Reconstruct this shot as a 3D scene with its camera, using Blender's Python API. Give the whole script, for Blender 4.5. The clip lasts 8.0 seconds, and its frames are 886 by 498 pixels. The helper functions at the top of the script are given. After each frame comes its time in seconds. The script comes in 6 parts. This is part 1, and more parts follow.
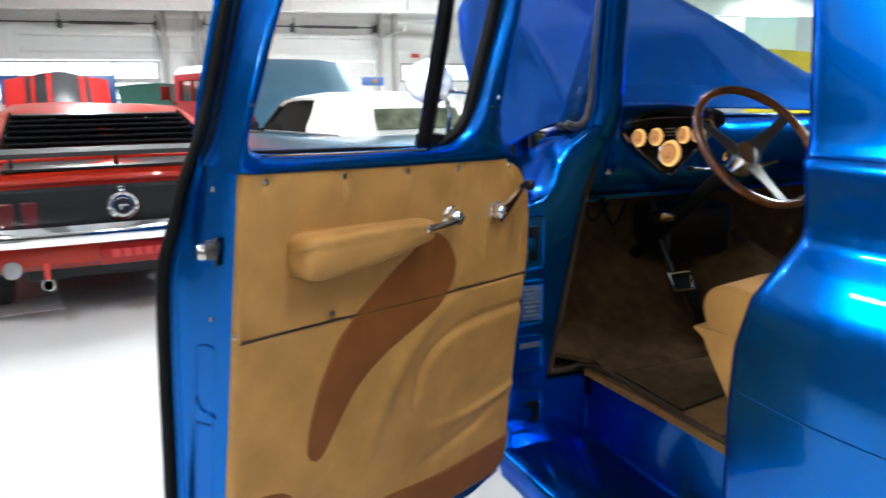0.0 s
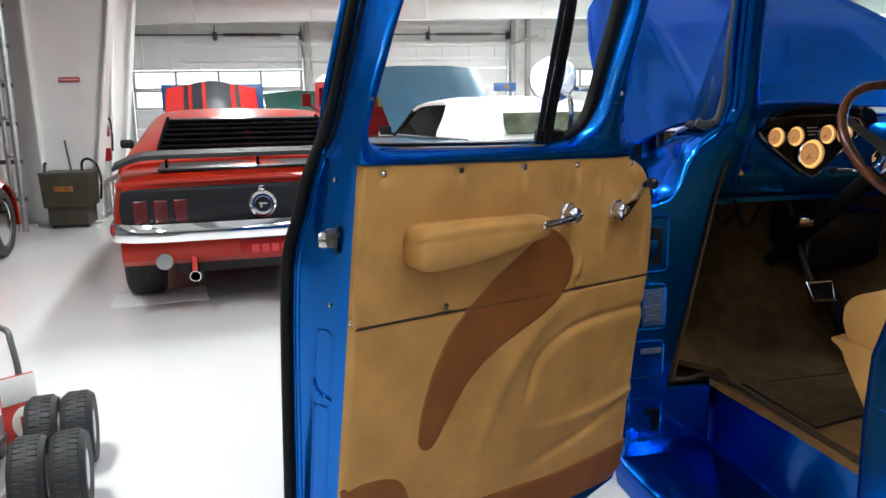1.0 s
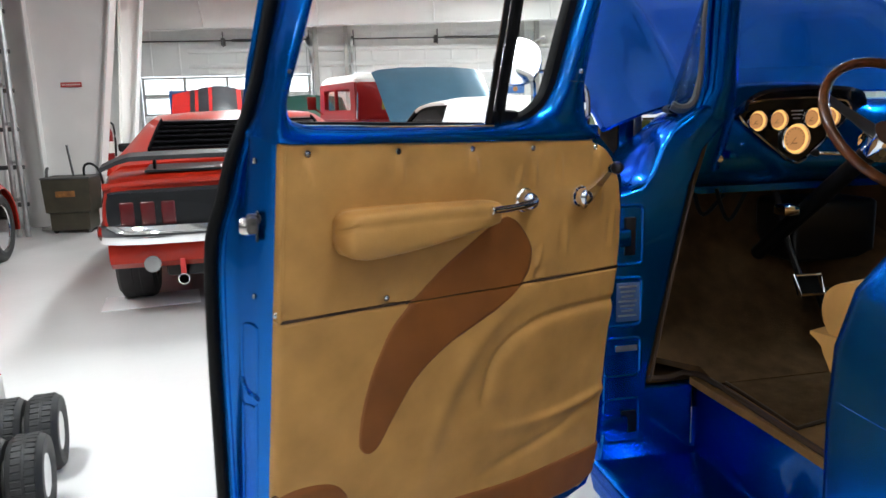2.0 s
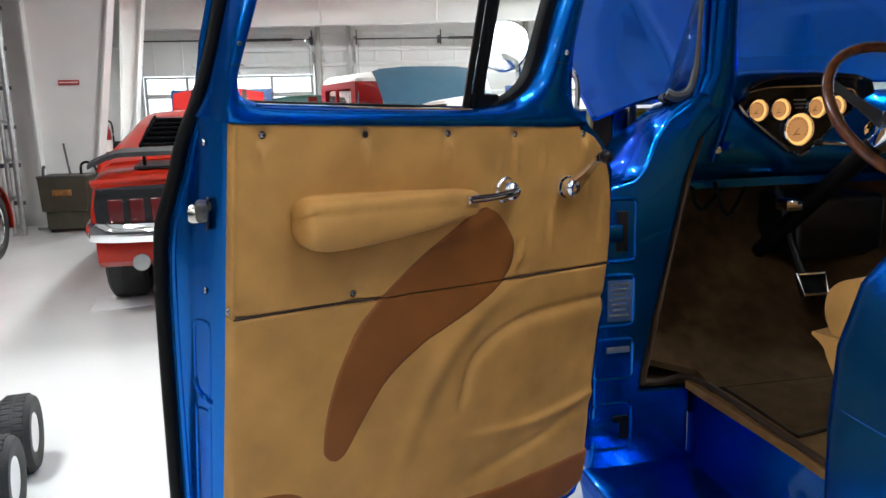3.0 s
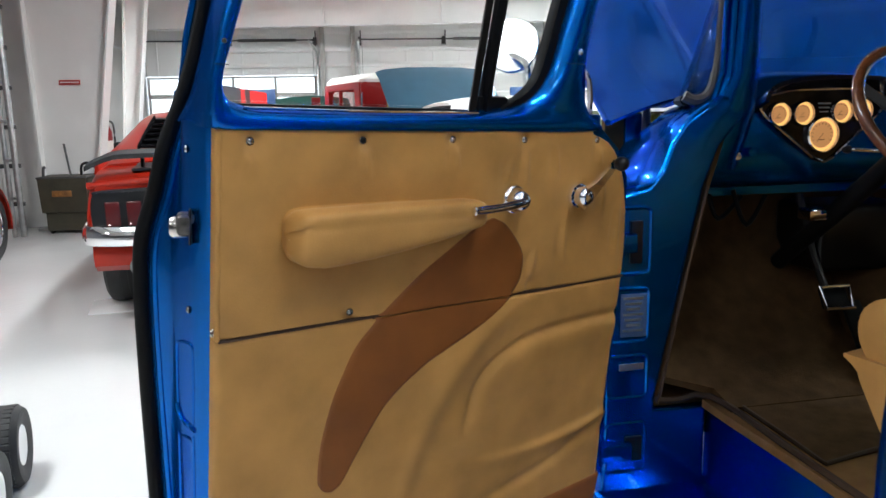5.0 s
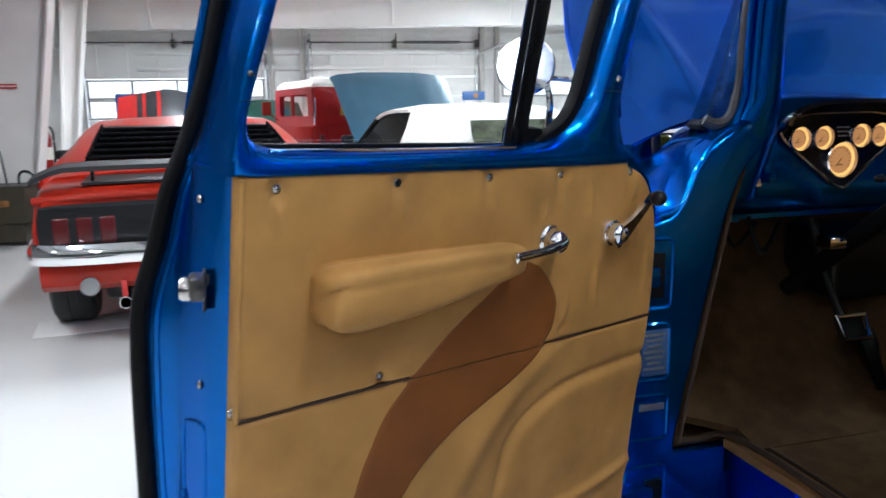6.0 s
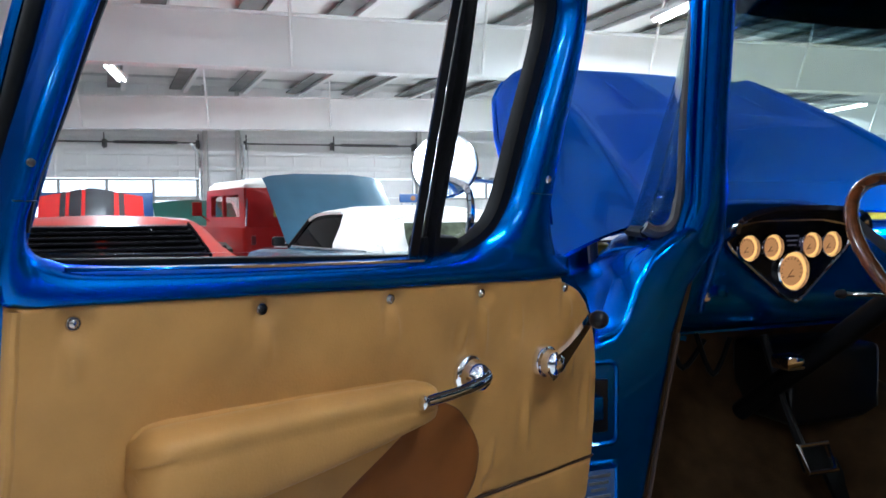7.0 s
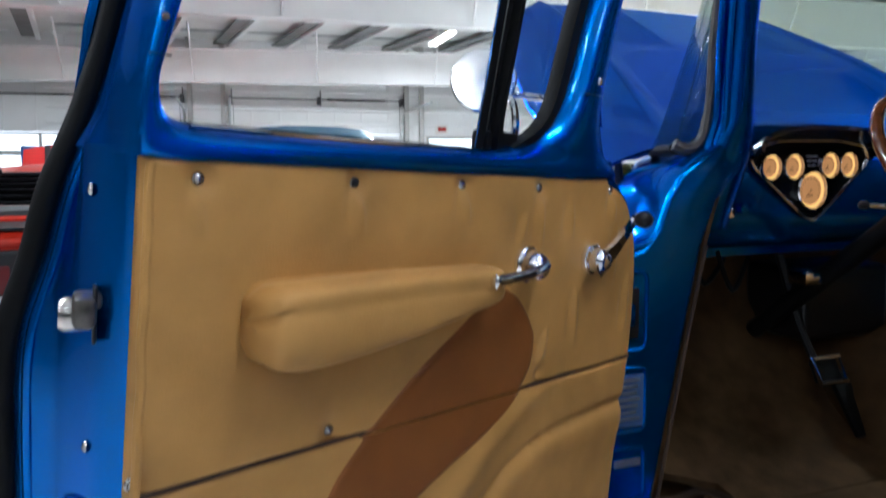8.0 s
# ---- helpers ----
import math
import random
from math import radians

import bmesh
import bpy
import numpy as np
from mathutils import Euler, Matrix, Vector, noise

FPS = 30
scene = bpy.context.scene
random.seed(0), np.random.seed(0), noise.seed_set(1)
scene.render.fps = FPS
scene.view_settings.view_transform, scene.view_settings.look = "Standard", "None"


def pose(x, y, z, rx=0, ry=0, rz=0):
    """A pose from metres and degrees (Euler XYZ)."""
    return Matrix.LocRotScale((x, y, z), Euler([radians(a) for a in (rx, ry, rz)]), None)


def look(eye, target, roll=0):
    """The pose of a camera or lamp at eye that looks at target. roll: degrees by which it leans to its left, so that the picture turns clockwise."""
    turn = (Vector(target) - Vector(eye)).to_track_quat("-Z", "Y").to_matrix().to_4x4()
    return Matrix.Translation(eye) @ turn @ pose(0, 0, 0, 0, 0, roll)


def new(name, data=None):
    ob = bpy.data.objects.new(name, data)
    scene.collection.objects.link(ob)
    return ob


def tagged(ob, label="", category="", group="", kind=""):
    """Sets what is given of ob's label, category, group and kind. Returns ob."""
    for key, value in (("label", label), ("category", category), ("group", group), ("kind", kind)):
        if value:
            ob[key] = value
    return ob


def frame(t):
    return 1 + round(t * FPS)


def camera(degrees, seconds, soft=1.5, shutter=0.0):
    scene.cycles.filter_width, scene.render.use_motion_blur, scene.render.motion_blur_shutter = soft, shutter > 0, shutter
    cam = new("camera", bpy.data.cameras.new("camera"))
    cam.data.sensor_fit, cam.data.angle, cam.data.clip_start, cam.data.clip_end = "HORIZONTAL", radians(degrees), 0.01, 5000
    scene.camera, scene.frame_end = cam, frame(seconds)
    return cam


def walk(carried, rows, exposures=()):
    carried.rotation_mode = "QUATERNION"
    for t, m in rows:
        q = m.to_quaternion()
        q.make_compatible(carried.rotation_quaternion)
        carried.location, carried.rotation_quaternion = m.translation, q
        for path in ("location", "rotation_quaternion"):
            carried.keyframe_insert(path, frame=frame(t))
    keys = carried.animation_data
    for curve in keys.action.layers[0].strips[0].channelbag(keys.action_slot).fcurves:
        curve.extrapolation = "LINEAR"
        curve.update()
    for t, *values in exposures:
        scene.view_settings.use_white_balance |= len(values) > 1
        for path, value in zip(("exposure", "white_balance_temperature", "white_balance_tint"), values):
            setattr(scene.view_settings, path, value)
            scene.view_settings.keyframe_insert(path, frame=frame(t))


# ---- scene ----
cam = camera(61.5, 8.0, shutter=0.5)
METRES, EYE, TILT, LEAN, TURN = 1.11, 1.32, -11.7, 0.5, -23.0
ROWS = [
    (0.0, 0.0, 0.0, 0.0, 0.0, 0.0, -0.0),
    (0.5, 0.0076, -0.0041, -0.0074, 7.02, 0.16, -1.39),
    (1.0, 0.0256, -0.0012, -0.0213, 9.86, 0.36, -1.66),
    (1.5, 0.0696, 0.0387, -0.0351, 10.61, 0.58, -1.46),
    (2.0, 0.1373, 0.1138, -0.0473, 11.1, 0.74, -1.25),
    (3.5, 0.1781, 0.2455, -0.0702, 11.73, 0.95, -1.67),
    (4.0, 0.194, 0.2666, -0.0787, 11.95, 0.97, -1.74),
    (5.5, 0.087, 0.338, -0.0061, 11.34, 1.0, -1.76),
    (6.0, 0.0072, 0.3992, 0.0265, 7.68, 1.24, -1.08),
    (6.5, 0.0158, 0.5039, 0.0577, 5.07, 1.96, -0.54),
    (7.0, 0.0335, 0.6096, 0.0739, 3.08, 9.05, -0.66),
    (7.5, -0.0323, 0.6025, 0.0319, 2.41, 9.76, -0.78),
    (8.0, -0.0606, 0.5783, -0.0126, 1.78, 5.98, -0.49),
]
walk(cam, [(t, pose(0, 0, EYE, TILT, LEAN, TURN) @ pose(METRES * x, METRES * y, METRES * z, 90 + pitch, roll, yaw)) for t, x, y, z, yaw, pitch, roll in ROWS],
     exposures=[(0.0, 0.38, 6400, 10), (0.5, 0.26, 6500, 10), (1.0, 0.20, 6500, 10), (2.0, 0.20, 6500, 10), (4.0, 0.20, 6500, 10), (5.5, 0.10, 6250, 10), (6.5, 0.10, 5900, 10), (7.0, 0.08, 5800, 10), (8.0, 0.06, 5900, 10)])

# ---- world and light ----
world = bpy.data.worlds.new("sky")
scene.world = world
world.use_nodes = True
wn = world.node_tree
sky = wn.nodes.new("ShaderNodeTexSky")
sky.sky_type = "NISHITA"
sky.sun_disc = False
sky.sun_elevation, sky.sun_rotation = radians(28), radians(200)
wn.links.new(sky.outputs[0], wn.nodes["Background"].inputs[0])
wn.nodes["Background"].inputs[1].default_value = 0.12
sun = new("sun", bpy.data.lights.new("sun", "SUN"))
sun.data.energy, sun.data.angle, sun.data.color = 0.5, radians(10), (1.0, 0.97, 0.92)
sun.matrix_world = look((0, 30, 20), (4, 0, 0))

ROOM_YAW = -5.0          # the hall is turned a little against the truck
ROOM = pose(0, 0, 0, 0, 0, ROOM_YAW)


# ---- materials ----
def mat(name, base, rough=0.5, metal=0.0, coat=0.0, grain=0.0, grain_size=0.004, vary=0.12, vary_size=0.25, spec=0.5, dirt=0.0, coat_rough=0.03, tint=None, coat_ior=1.5):
    m = bpy.data.materials.new(name)
    m.use_nodes = True
    nt = m.node_tree
    b = nt.nodes["Principled BSDF"]
    b.inputs["Roughness"].default_value = rough
    b.inputs["Metallic"].default_value = metal
    b.inputs["Coat Weight"].default_value = coat
    b.inputs["Coat Roughness"].default_value = coat_rough
    b.inputs["Specular IOR Level"].default_value = spec
    b.inputs["Coat IOR"].default_value = coat_ior
    if tint:
        b.inputs["Specular Tint"].default_value = (*tint, 1)
    co = nt.nodes.new("ShaderNodeTexCoord")
    big = nt.nodes.new("ShaderNodeTexNoise")
    big.inputs["Scale"].default_value = 1.0 / vary_size
    big.inputs["Detail"].default_value = 5
    nt.links.new(co.outputs["Object"], big.inputs["Vector"])
    ramp = nt.nodes.new("ShaderNodeMapRange")
    ramp.inputs["From Min"].default_value, ramp.inputs["From Max"].default_value = 0.3, 0.7
    ramp.inputs["To Min"].default_value, ramp.inputs["To Max"].default_value = 1 - vary, 1 + vary
    nt.links.new(big.outputs[0], ramp.inputs["Value"])
    mul = nt.nodes.new("ShaderNodeVectorMath")
    mul.operation = "SCALE"
    mul.inputs[0].default_value = base
    nt.links.new(ramp.outputs[0], mul.inputs["Scale"])
    nt.links.new(mul.outputs[0], b.inputs["Base Color"])
    if dirt:
        rr = nt.nodes.new("ShaderNodeMapRange")
        rr.inputs["From Min"].default_value, rr.inputs["From Max"].default_value = 0.3, 0.75
        rr.inputs["To Min"].default_value, rr.inputs["To Max"].default_value = max(rough - dirt, 0.02), rough + dirt
        nt.links.new(big.outputs[0], rr.inputs["Value"])
        nt.links.new(rr.outputs[0], b.inputs["Roughness"])
    if grain:
        fine = nt.nodes.new("ShaderNodeTexNoise")
        fine.inputs["Scale"].default_value = 1.0 / grain_size
        fine.inputs["Detail"].default_value = 4
        nt.links.new(co.outputs["Object"], fine.inputs["Vector"])
        bump = nt.nodes.new("ShaderNodeBump")
        bump.inputs["Strength"].default_value = grain
        bump.inputs["Distance"].default_value = grain_size * 0.3
        nt.links.new(fine.outputs[0], bump.inputs["Height"])
        nt.links.new(bump.outputs[0], b.inputs["Normal"])
    return m


def glow(name, colour, strength):
    m = bpy.data.materials.new(name)
    m.use_nodes = True
    b = m.node_tree.nodes["Principled BSDF"]
    b.inputs["Base Color"].default_value = (colour[0] * 0.3, colour[1] * 0.3, colour[2] * 0.3, 1)
    b.inputs["Emission Color"].default_value = (*colour, 1)
    b.inputs["Emission Strength"].default_value = strength
    return m


def glass(name, tint=(1, 1, 1), rough=0.0):
    m = bpy.data.materials.new(name)
    m.use_nodes = True
    nt = m.node_tree
    nt.nodes.remove(nt.nodes["Principled BSDF"])
    clear = nt.nodes.new("ShaderNodeBsdfTransparent")
    clear.inputs[0].default_value = (*tint, 1)
    gloss = nt.nodes.new("ShaderNodeBsdfGlossy")
    gloss.inputs["Roughness"].default_value = rough
    face = nt.nodes.new("ShaderNodeLayerWeight")
    face.inputs[0].default_value = 0.5
    steep = nt.nodes.new("ShaderNodeMath")
    steep.operation = "POWER"
    steep.inputs[1].default_value = 4.0
    nt.links.new(face.outputs["Facing"], steep.inputs[0])
    fres = nt.nodes.new("ShaderNodeMath")
    fres.operation = "MULTIPLY_ADD"
    fres.inputs[1].default_value, fres.inputs[2].default_value = 0.6, 0.025
    nt.links.new(steep.outputs[0], fres.inputs[0])
    mix = nt.nodes.new("ShaderNodeMixShader")
    nt.links.new(fres.outputs[0], mix.inputs[0])
    nt.links.new(clear.outputs[0], mix.inputs[1])
    nt.links.new(gloss.outputs[0], mix.inputs[2])
    nt.links.new(mix.outputs[0], nt.nodes["Material Output"].inputs[0])
    return m


BLUE = mat("blue_metallic_paint", (0.0, 0.122, 0.50), 0.27, 0.92, vary=0.05, vary_size=0.004, spec=0.04, tint=(0.0, 0.26, 0.62))


def lacquer(m, colour, low, high, rough):
    """A thin clear lacquer over a paint: a sharp gloss that grows towards grazing view."""
    nt = m.node_tree
    base = nt.nodes["Principled BSDF"]
    gloss = nt.nodes.new("ShaderNodeBsdfGlossy")
    gloss.inputs["Color"].default_value = (*colour, 1)
    gloss.inputs["Roughness"].default_value = rough
    face = nt.nodes.new("ShaderNodeLayerWeight")
    face.inputs[0].default_value = 0.5
    steep = nt.nodes.new("ShaderNodeMath")
    steep.operation = "POWER"
    steep.inputs[1].default_value = 3.0
    nt.links.new(face.outputs["Facing"], steep.inputs[0])
    share = nt.nodes.new("ShaderNodeMath")
    share.operation = "MULTIPLY_ADD"
    share.inputs[1].default_value, share.inputs[2].default_value = high - low, low
    nt.links.new(steep.outputs[0], share.inputs[0])
    mix = nt.nodes.new("ShaderNodeMixShader")
    nt.links.new(share.outputs[0], mix.inputs[0])
    nt.links.new(base.outputs[0], mix.inputs[1])
    nt.links.new(gloss.outputs[0], mix.inputs[2])
    nt.links.new(mix.outputs[0], nt.nodes["Material Output"].inputs[0])


lacquer(BLUE, (0.30, 0.60, 1.0), 0.05, 0.20, 0.008)
LEATHER = mat("tan_leather", (0.465, 0.240, 0.070), 0.50, grain=0.4, grain_size=0.003, vary=0.16, vary_size=0.11, spec=0.28)
BROWN = mat("brown_leather", (0.22, 0.074, 0.017), 0.48, grain=0.4, grain_size=0.003, vary=0.12, vary_size=0.1, spec=0.28)
THREAD = mat("dark_seam", (0.05, 0.022, 0.01), 0.7)
RUBBER = mat("black_rubber", (0.004, 0.004, 0.0045), 0.55, grain=0.2, grain_size=0.004, vary=0.2, spec=0.14)
BLACK = mat("black_plastic", (0.006, 0.006, 0.007), 0.3, vary=0.15, spec=0.35)
CHROME = mat("chrome", (0.85, 0.85, 0.86), 0.06, 1.0, vary=0.03)
STEEL = mat("worn_steel", (0.55, 0.52, 0.49), 0.22, 1.0, vary=0.25, vary_size=0.03, grain=0.2)
WORN = mat("tarnished_steel", (0.10, 0.092, 0.085), 0.42, 0.8, vary=0.4, vary_size=0.015, grain=0.3)
LAMPGLASS = mat("ribbed_lamp_glass", (0.26, 0.26, 0.255), 0.2, 0.3, grain=0.5, grain_size=0.008)
MIRROR = mat("mirror_glass", (0.93, 0.94, 0.95), 0.16, 1.0, vary=0.01)
# footwell carpet: part of the cab's shade is put into this darker brown
SHADECARPET = mat("brown_carpet", (0.085, 0.048, 0.021), 0.95, grain=1.0, grain_size=0.004, vary=0.25, vary_size=0.05, spec=0.1)
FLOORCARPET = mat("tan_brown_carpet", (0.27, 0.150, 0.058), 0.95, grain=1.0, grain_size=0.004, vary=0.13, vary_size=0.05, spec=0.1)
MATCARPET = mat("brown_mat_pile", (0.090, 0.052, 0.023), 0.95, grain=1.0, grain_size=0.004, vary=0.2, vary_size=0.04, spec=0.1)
BINDING = mat("carpet_binding", (0.055, 0.028, 0.012), 0.7, grain=0.4)
WOOD = mat("walnut_rim", (0.13, 0.042, 0.014), 0.25, coat=0.6, vary=0.35, vary_size=0.03)
FLOOR = mat("white_epoxy", (0.76, 0.75, 0.735), 0.16, coat=0.3, vary=0.03, vary_size=1.2, dirt=0.06, grain=0.04, grain_size=0.05)
WALL = mat("white_painted_metal", (0.84, 0.84, 0.83), 0.5, vary=0.05, vary_size=0.8, grain=0.1, grain_size=0.03)
WALLGREY = mat("grey_painted_metal", (0.46, 0.45, 0.43), 0.5, vary=0.1, vary_size=0.6, grain=0.1, grain_size=0.03)
# for walls out of view, kept dark to dim what the blue paint reflects
UNSEENDARK = mat("unseen_wall_dark_grey", (0.14, 0.14, 0.145), 0.5, vary=0.1, vary_size=0.6, grain=0.1, grain_size=0.03)
CREAM = mat("off_white_column_paint", (0.74, 0.73, 0.71), 0.45, vary=0.05, vary_size=0.5, grain=0.08, grain_size=0.02)
DARKSTEEL = mat("dark_steel", (0.09, 0.09, 0.09), 0.45, 0.5, vary=0.2)
GALV = mat("galvanised_steel", (0.52, 0.53, 0.53), 0.38, 0.9, vary=0.2, vary_size=0.08)
INSUL = mat("grey_roof_insulation", (0.24, 0.24, 0.235), 0.8, vary=0.15, vary_size=0.4)
ROOFWHITE = mat("white_roof_lining", (0.80, 0.80, 0.78), 0.6, vary=0.08, vary_size=0.7, grain=0.3, grain_size=0.06)
RED = mat("red_car_paint", (0.34, 0.017, 0.007), 0.3, 0.0, 0.55, vary=0.04, spec=0.12, coat_ior=1.4)
REDDARK = mat("deep_red_paint", (0.24, 0.009, 0.008), 0.3, 0.0, 0.6, vary=0.05, spec=0.2, coat_ior=1.38)
MATTE = mat("matt_black_louvre_paint", (0.006, 0.006, 0.007), 0.9, vary=0.2, spec=0.0)
SATIN = mat("satin_black_paint", (0.010, 0.0105, 0.012), 0.42, vary=0.1, spec=0.22)
SPOILER = mat("dull_black_spoiler_paint", (0.022, 0.022, 0.024), 0.6, vary=0.15, spec=0.25)
LENSRED = mat("red_lamp_lens", (0.07, 0.002, 0.003), 0.3, coat=0.15, vary=0.1, vary_size=0.02)
TYRE = mat("tyre_rubber", (0.014, 0.014, 0.0145), 0.6, grain=0.5, grain_size=0.006, vary=0.25, vary_size=0.05)
WHITEPAINT = mat("white_enamel", (0.80, 0.80, 0.78), 0.3, coat=0.4, vary=0.03)
VINYL = mat("white_vinyl_top", (0.82, 0.81, 0.77), 0.55, grain=0.3, grain_size=0.004, vary=0.04)
SKYBLUE = mat("light_blue_metallic", (0.10, 0.19, 0.27), 0.33, 0.35, 0.9, vary=0.05)
STEELBLUE = mat("steel_blue_panel", (0.045, 0.14, 0.22), 0.42, 0.3, 0.4, vary=0.07)
GREENPAINT = mat("dark_green_paint", (0.005, 0.04, 0.03), 0.35, coat=0.6)
YELLOW = mat("yellow_paint", (0.72, 0.52, 0.02), 0.35, coat=0.6)
OLIVE = mat("olive_grey_plastic", (0.040, 0.034, 0.020), 0.5, vary=0.25, vary_size=0.12)
AMBER = mat("worn_orange_label", (0.22, 0.09, 0.02), 0.6, vary=0.4, vary_size=0.05)
SIGNRED = mat("red_sign_ink", (0.45, 0.03, 0.025), 0.5)
BANNER = mat("blue_banner_vinyl", (0.02, 0.07, 0.20), 0.45)
HEADLINER = mat("brown_headliner", (0.20, 0.11, 0.06), 0.85, vary=0.1, grain=0.4)
GLASS = glass("window_glass", (0.97, 0.985, 0.98))
SCREEN = glass("tinted_windscreen", (0.76, 0.84, 0.82))
GLASSDARK = glass("tinted_glass", (0.35, 0.40, 0.38))
GLASSDEEP = glass("dark_side_glass", (0.06, 0.085, 0.10))
SHADE = glass("shaded_glass_band", (0.73, 0.80, 0.84))
GAUGEPLATE = mat("dark_gauge_plate", (0.035, 0.035, 0.037), 0.14, 0.9, vary=0.2, vary_size=0.02)
CORNERSEAL = mat("aged_corner_rubber", (0.055, 0.048, 0.045), 0.5, vary=0.2, vary_size=0.03)
HAZY = mat("clouded_plastic_window", (0.085, 0.10, 0.065), 0.12, vary=0.5, vary_size=0.12, spec=0.6)
SEATYELLOW = mat("yellow_olive_cloth", (0.34, 0.27, 0.03), 0.8, grain=0.4, vary=0.2)
GAUGE = glow("lit_gauge_face", (1.0, 0.47, 0.17), 0.40)
GAUGERIM = glow("gauge_light_ring", (1.0, 0.58, 0.18), 1.0)
VISOR = mat("gloss_dark_blue_visor", (0.002, 0.008, 0.03), 0.10, coat=1.0, spec=0.9, vary=0.05)
GAUGEDIM = mat("gauge_print", (0.25, 0.08, 0.02), 0.5)
TUBE = glow("fluorescent_tube", (1.0, 0.99, 0.95), 14.0)
DAY = glow("overcast_daylight", (0.86, 0.93, 1.0), 2.2)
BOARD = mat("board_print_red", (0.50, 0.04, 0.035), 0.5, vary=0.1)
PAPER = mat("board_white", (0.76, 0.73, 0.68), 0.6, vary=0.1)


# ---- shape helpers ----
def finish(bm, flip=False):
    bmesh.ops.recalc_face_normals(bm, faces=bm.faces)
    return bm


def part(name, bm, material, parent=None, label="", sharp=35, m=None):
    me = bpy.data.meshes.new(name)
    bm.to_mesh(me)
    bm.free()
    me.materials.append(material)
    for p in me.polygons:
        p.use_smooth = True
    me.set_sharp_from_angle(angle=radians(sharp))
    ob = new(name, me)
    if parent is not None:
        ob.parent = parent
    if m is not None:
        ob.matrix_basis = m
    return tagged(ob, label)


def thing(name, label, category, m=None, group="", kind=""):
    ob = new(name)
    ob.empty_display_size = 0.1
    if m is not None:
        ob.matrix_basis = m
    return tagged(ob, label, category, group, kind)


def rbox(size, at=(0, 0, 0), bevel=0.004, seg=2, m=None):
    bm = bmesh.new()
    bmesh.ops.create_cube(bm, size=1)
    bmesh.ops.scale(bm, vec=size, verts=bm.verts)
    if bevel:
        bmesh.ops.bevel(bm, geom=bm.edges[:], offset=min(bevel, min(size) * 0.45), segments=seg, affect="EDGES", profile=0.5)
    bmesh.ops.translate(bm, vec=at, verts=bm.verts)
    if m is not None:
        bmesh.ops.transform(bm, matrix=m, verts=bm.verts)
    return bm


def merge(*bms):
    out = bmesh.new()
    for b in bms:
        me = bpy.data.meshes.new("tmp")
        b.to_mesh(me)
        b.free()
        out.from_mesh(me)
        bpy.data.meshes.remove(me)
    return out


def smooth(pts, n=6, closed=False):
    """Catmull-Rom through the points."""
    p = [Vector(q) for q in pts]
    k = len(p)
    out = []
    for i in range(k if closed else k - 1):
        a, b, c, d = (p[(i - 1) % k], p[i], p[(i + 1) % k], p[(i + 2) % k]) if closed else (p[max(i - 1, 0)], p[i], p[i + 1], p[min(i + 2, k - 1)])
        for j in range(n):
            t = j / n
            out.append(0.5 * ((2 * b) + (c - a) * t + (2 * a - 5 * b + 4 * c - d) * t * t + (3 * b - a - 3 * c + d) * t ** 3))
    if not closed:
        out.append(p[-1].copy())
    return out


def resample(pts, n, closed=False):
    p = [Vector(q) for q in pts]
    if closed:
        p = p + [p[0]]
    d = [0.0]
    for a, b in zip(p, p[1:]):
        d.append(d[-1] + (b - a).length)
    out = []
    j = 0
    for i in range(n):
        s = d[-1] * i / (n if closed else n - 1)
        while j < len(d) - 2 and d[j + 1] < s:
            j += 1
        f = (s - d[j]) / max(d[j + 1] - d[j], 1e-9)
        out.append(p[j].lerp(p[j + 1], min(max(f, 0), 1)))
    return out


def loft(rings, closed_ring=True, cap=True, closed_path=False):
    """Skin through rings of equal count."""
    bm = bmesh.new()
    vs = [[bm.verts.new(q) for q in r] for r in rings]
    k = len(vs[0])
    rows = list(zip(vs, vs[1:])) + ([(vs[-1], vs[0])] if closed_path else [])
    for a, b in rows:
        for i in range(k if closed_ring else k - 1):
            j = (i + 1) % k
            try:
                bm.faces.new((a[i], a[j], b[j], b[i]))
            except ValueError:
                pass
    if cap and closed_ring and not closed_path:
        bm.faces.new(vs[0][::-1])
        bm.faces.new(vs[-1])
    return finish(bm)


def sheet(rows, thick=0.0):
    """An open skin through rows of points, thickened."""
    bm = loft(rows, closed_ring=False, cap=False)
    if thick:
        bmesh.ops.solidify(bm, geom=bm.faces[:], thickness=thick)
        finish(bm)
    return bm


def tube(path, r, n=10, closed=False, flat=1.0, up=(0, 0, 1)):
    p = [Vector(q) for q in path]
    k = len(p)
    rings = []
    upv = Vector(up)
    for i in range(k):
        t = (p[(i + 1) % k] - p[(i - 1) % k]) if closed else (p[min(i + 1, k - 1)] - p[max(i - 1, 0)])
        t.normalize()
        s = t.cross(upv)
        if s.length < 1e-3:
            s = t.cross(Vector((1, 0.3, 0)))
        s.normalize()
        u = s.cross(t)
        ri = r[i] if isinstance(r, (list, tuple)) else r
        rings.append([p[i] + s * (ri * math.cos(2 * math.pi * j / n)) + u * (ri * flat * math.sin(2 * math.pi * j / n)) for j in range(n)])
    return loft(rings, True, True, closed)


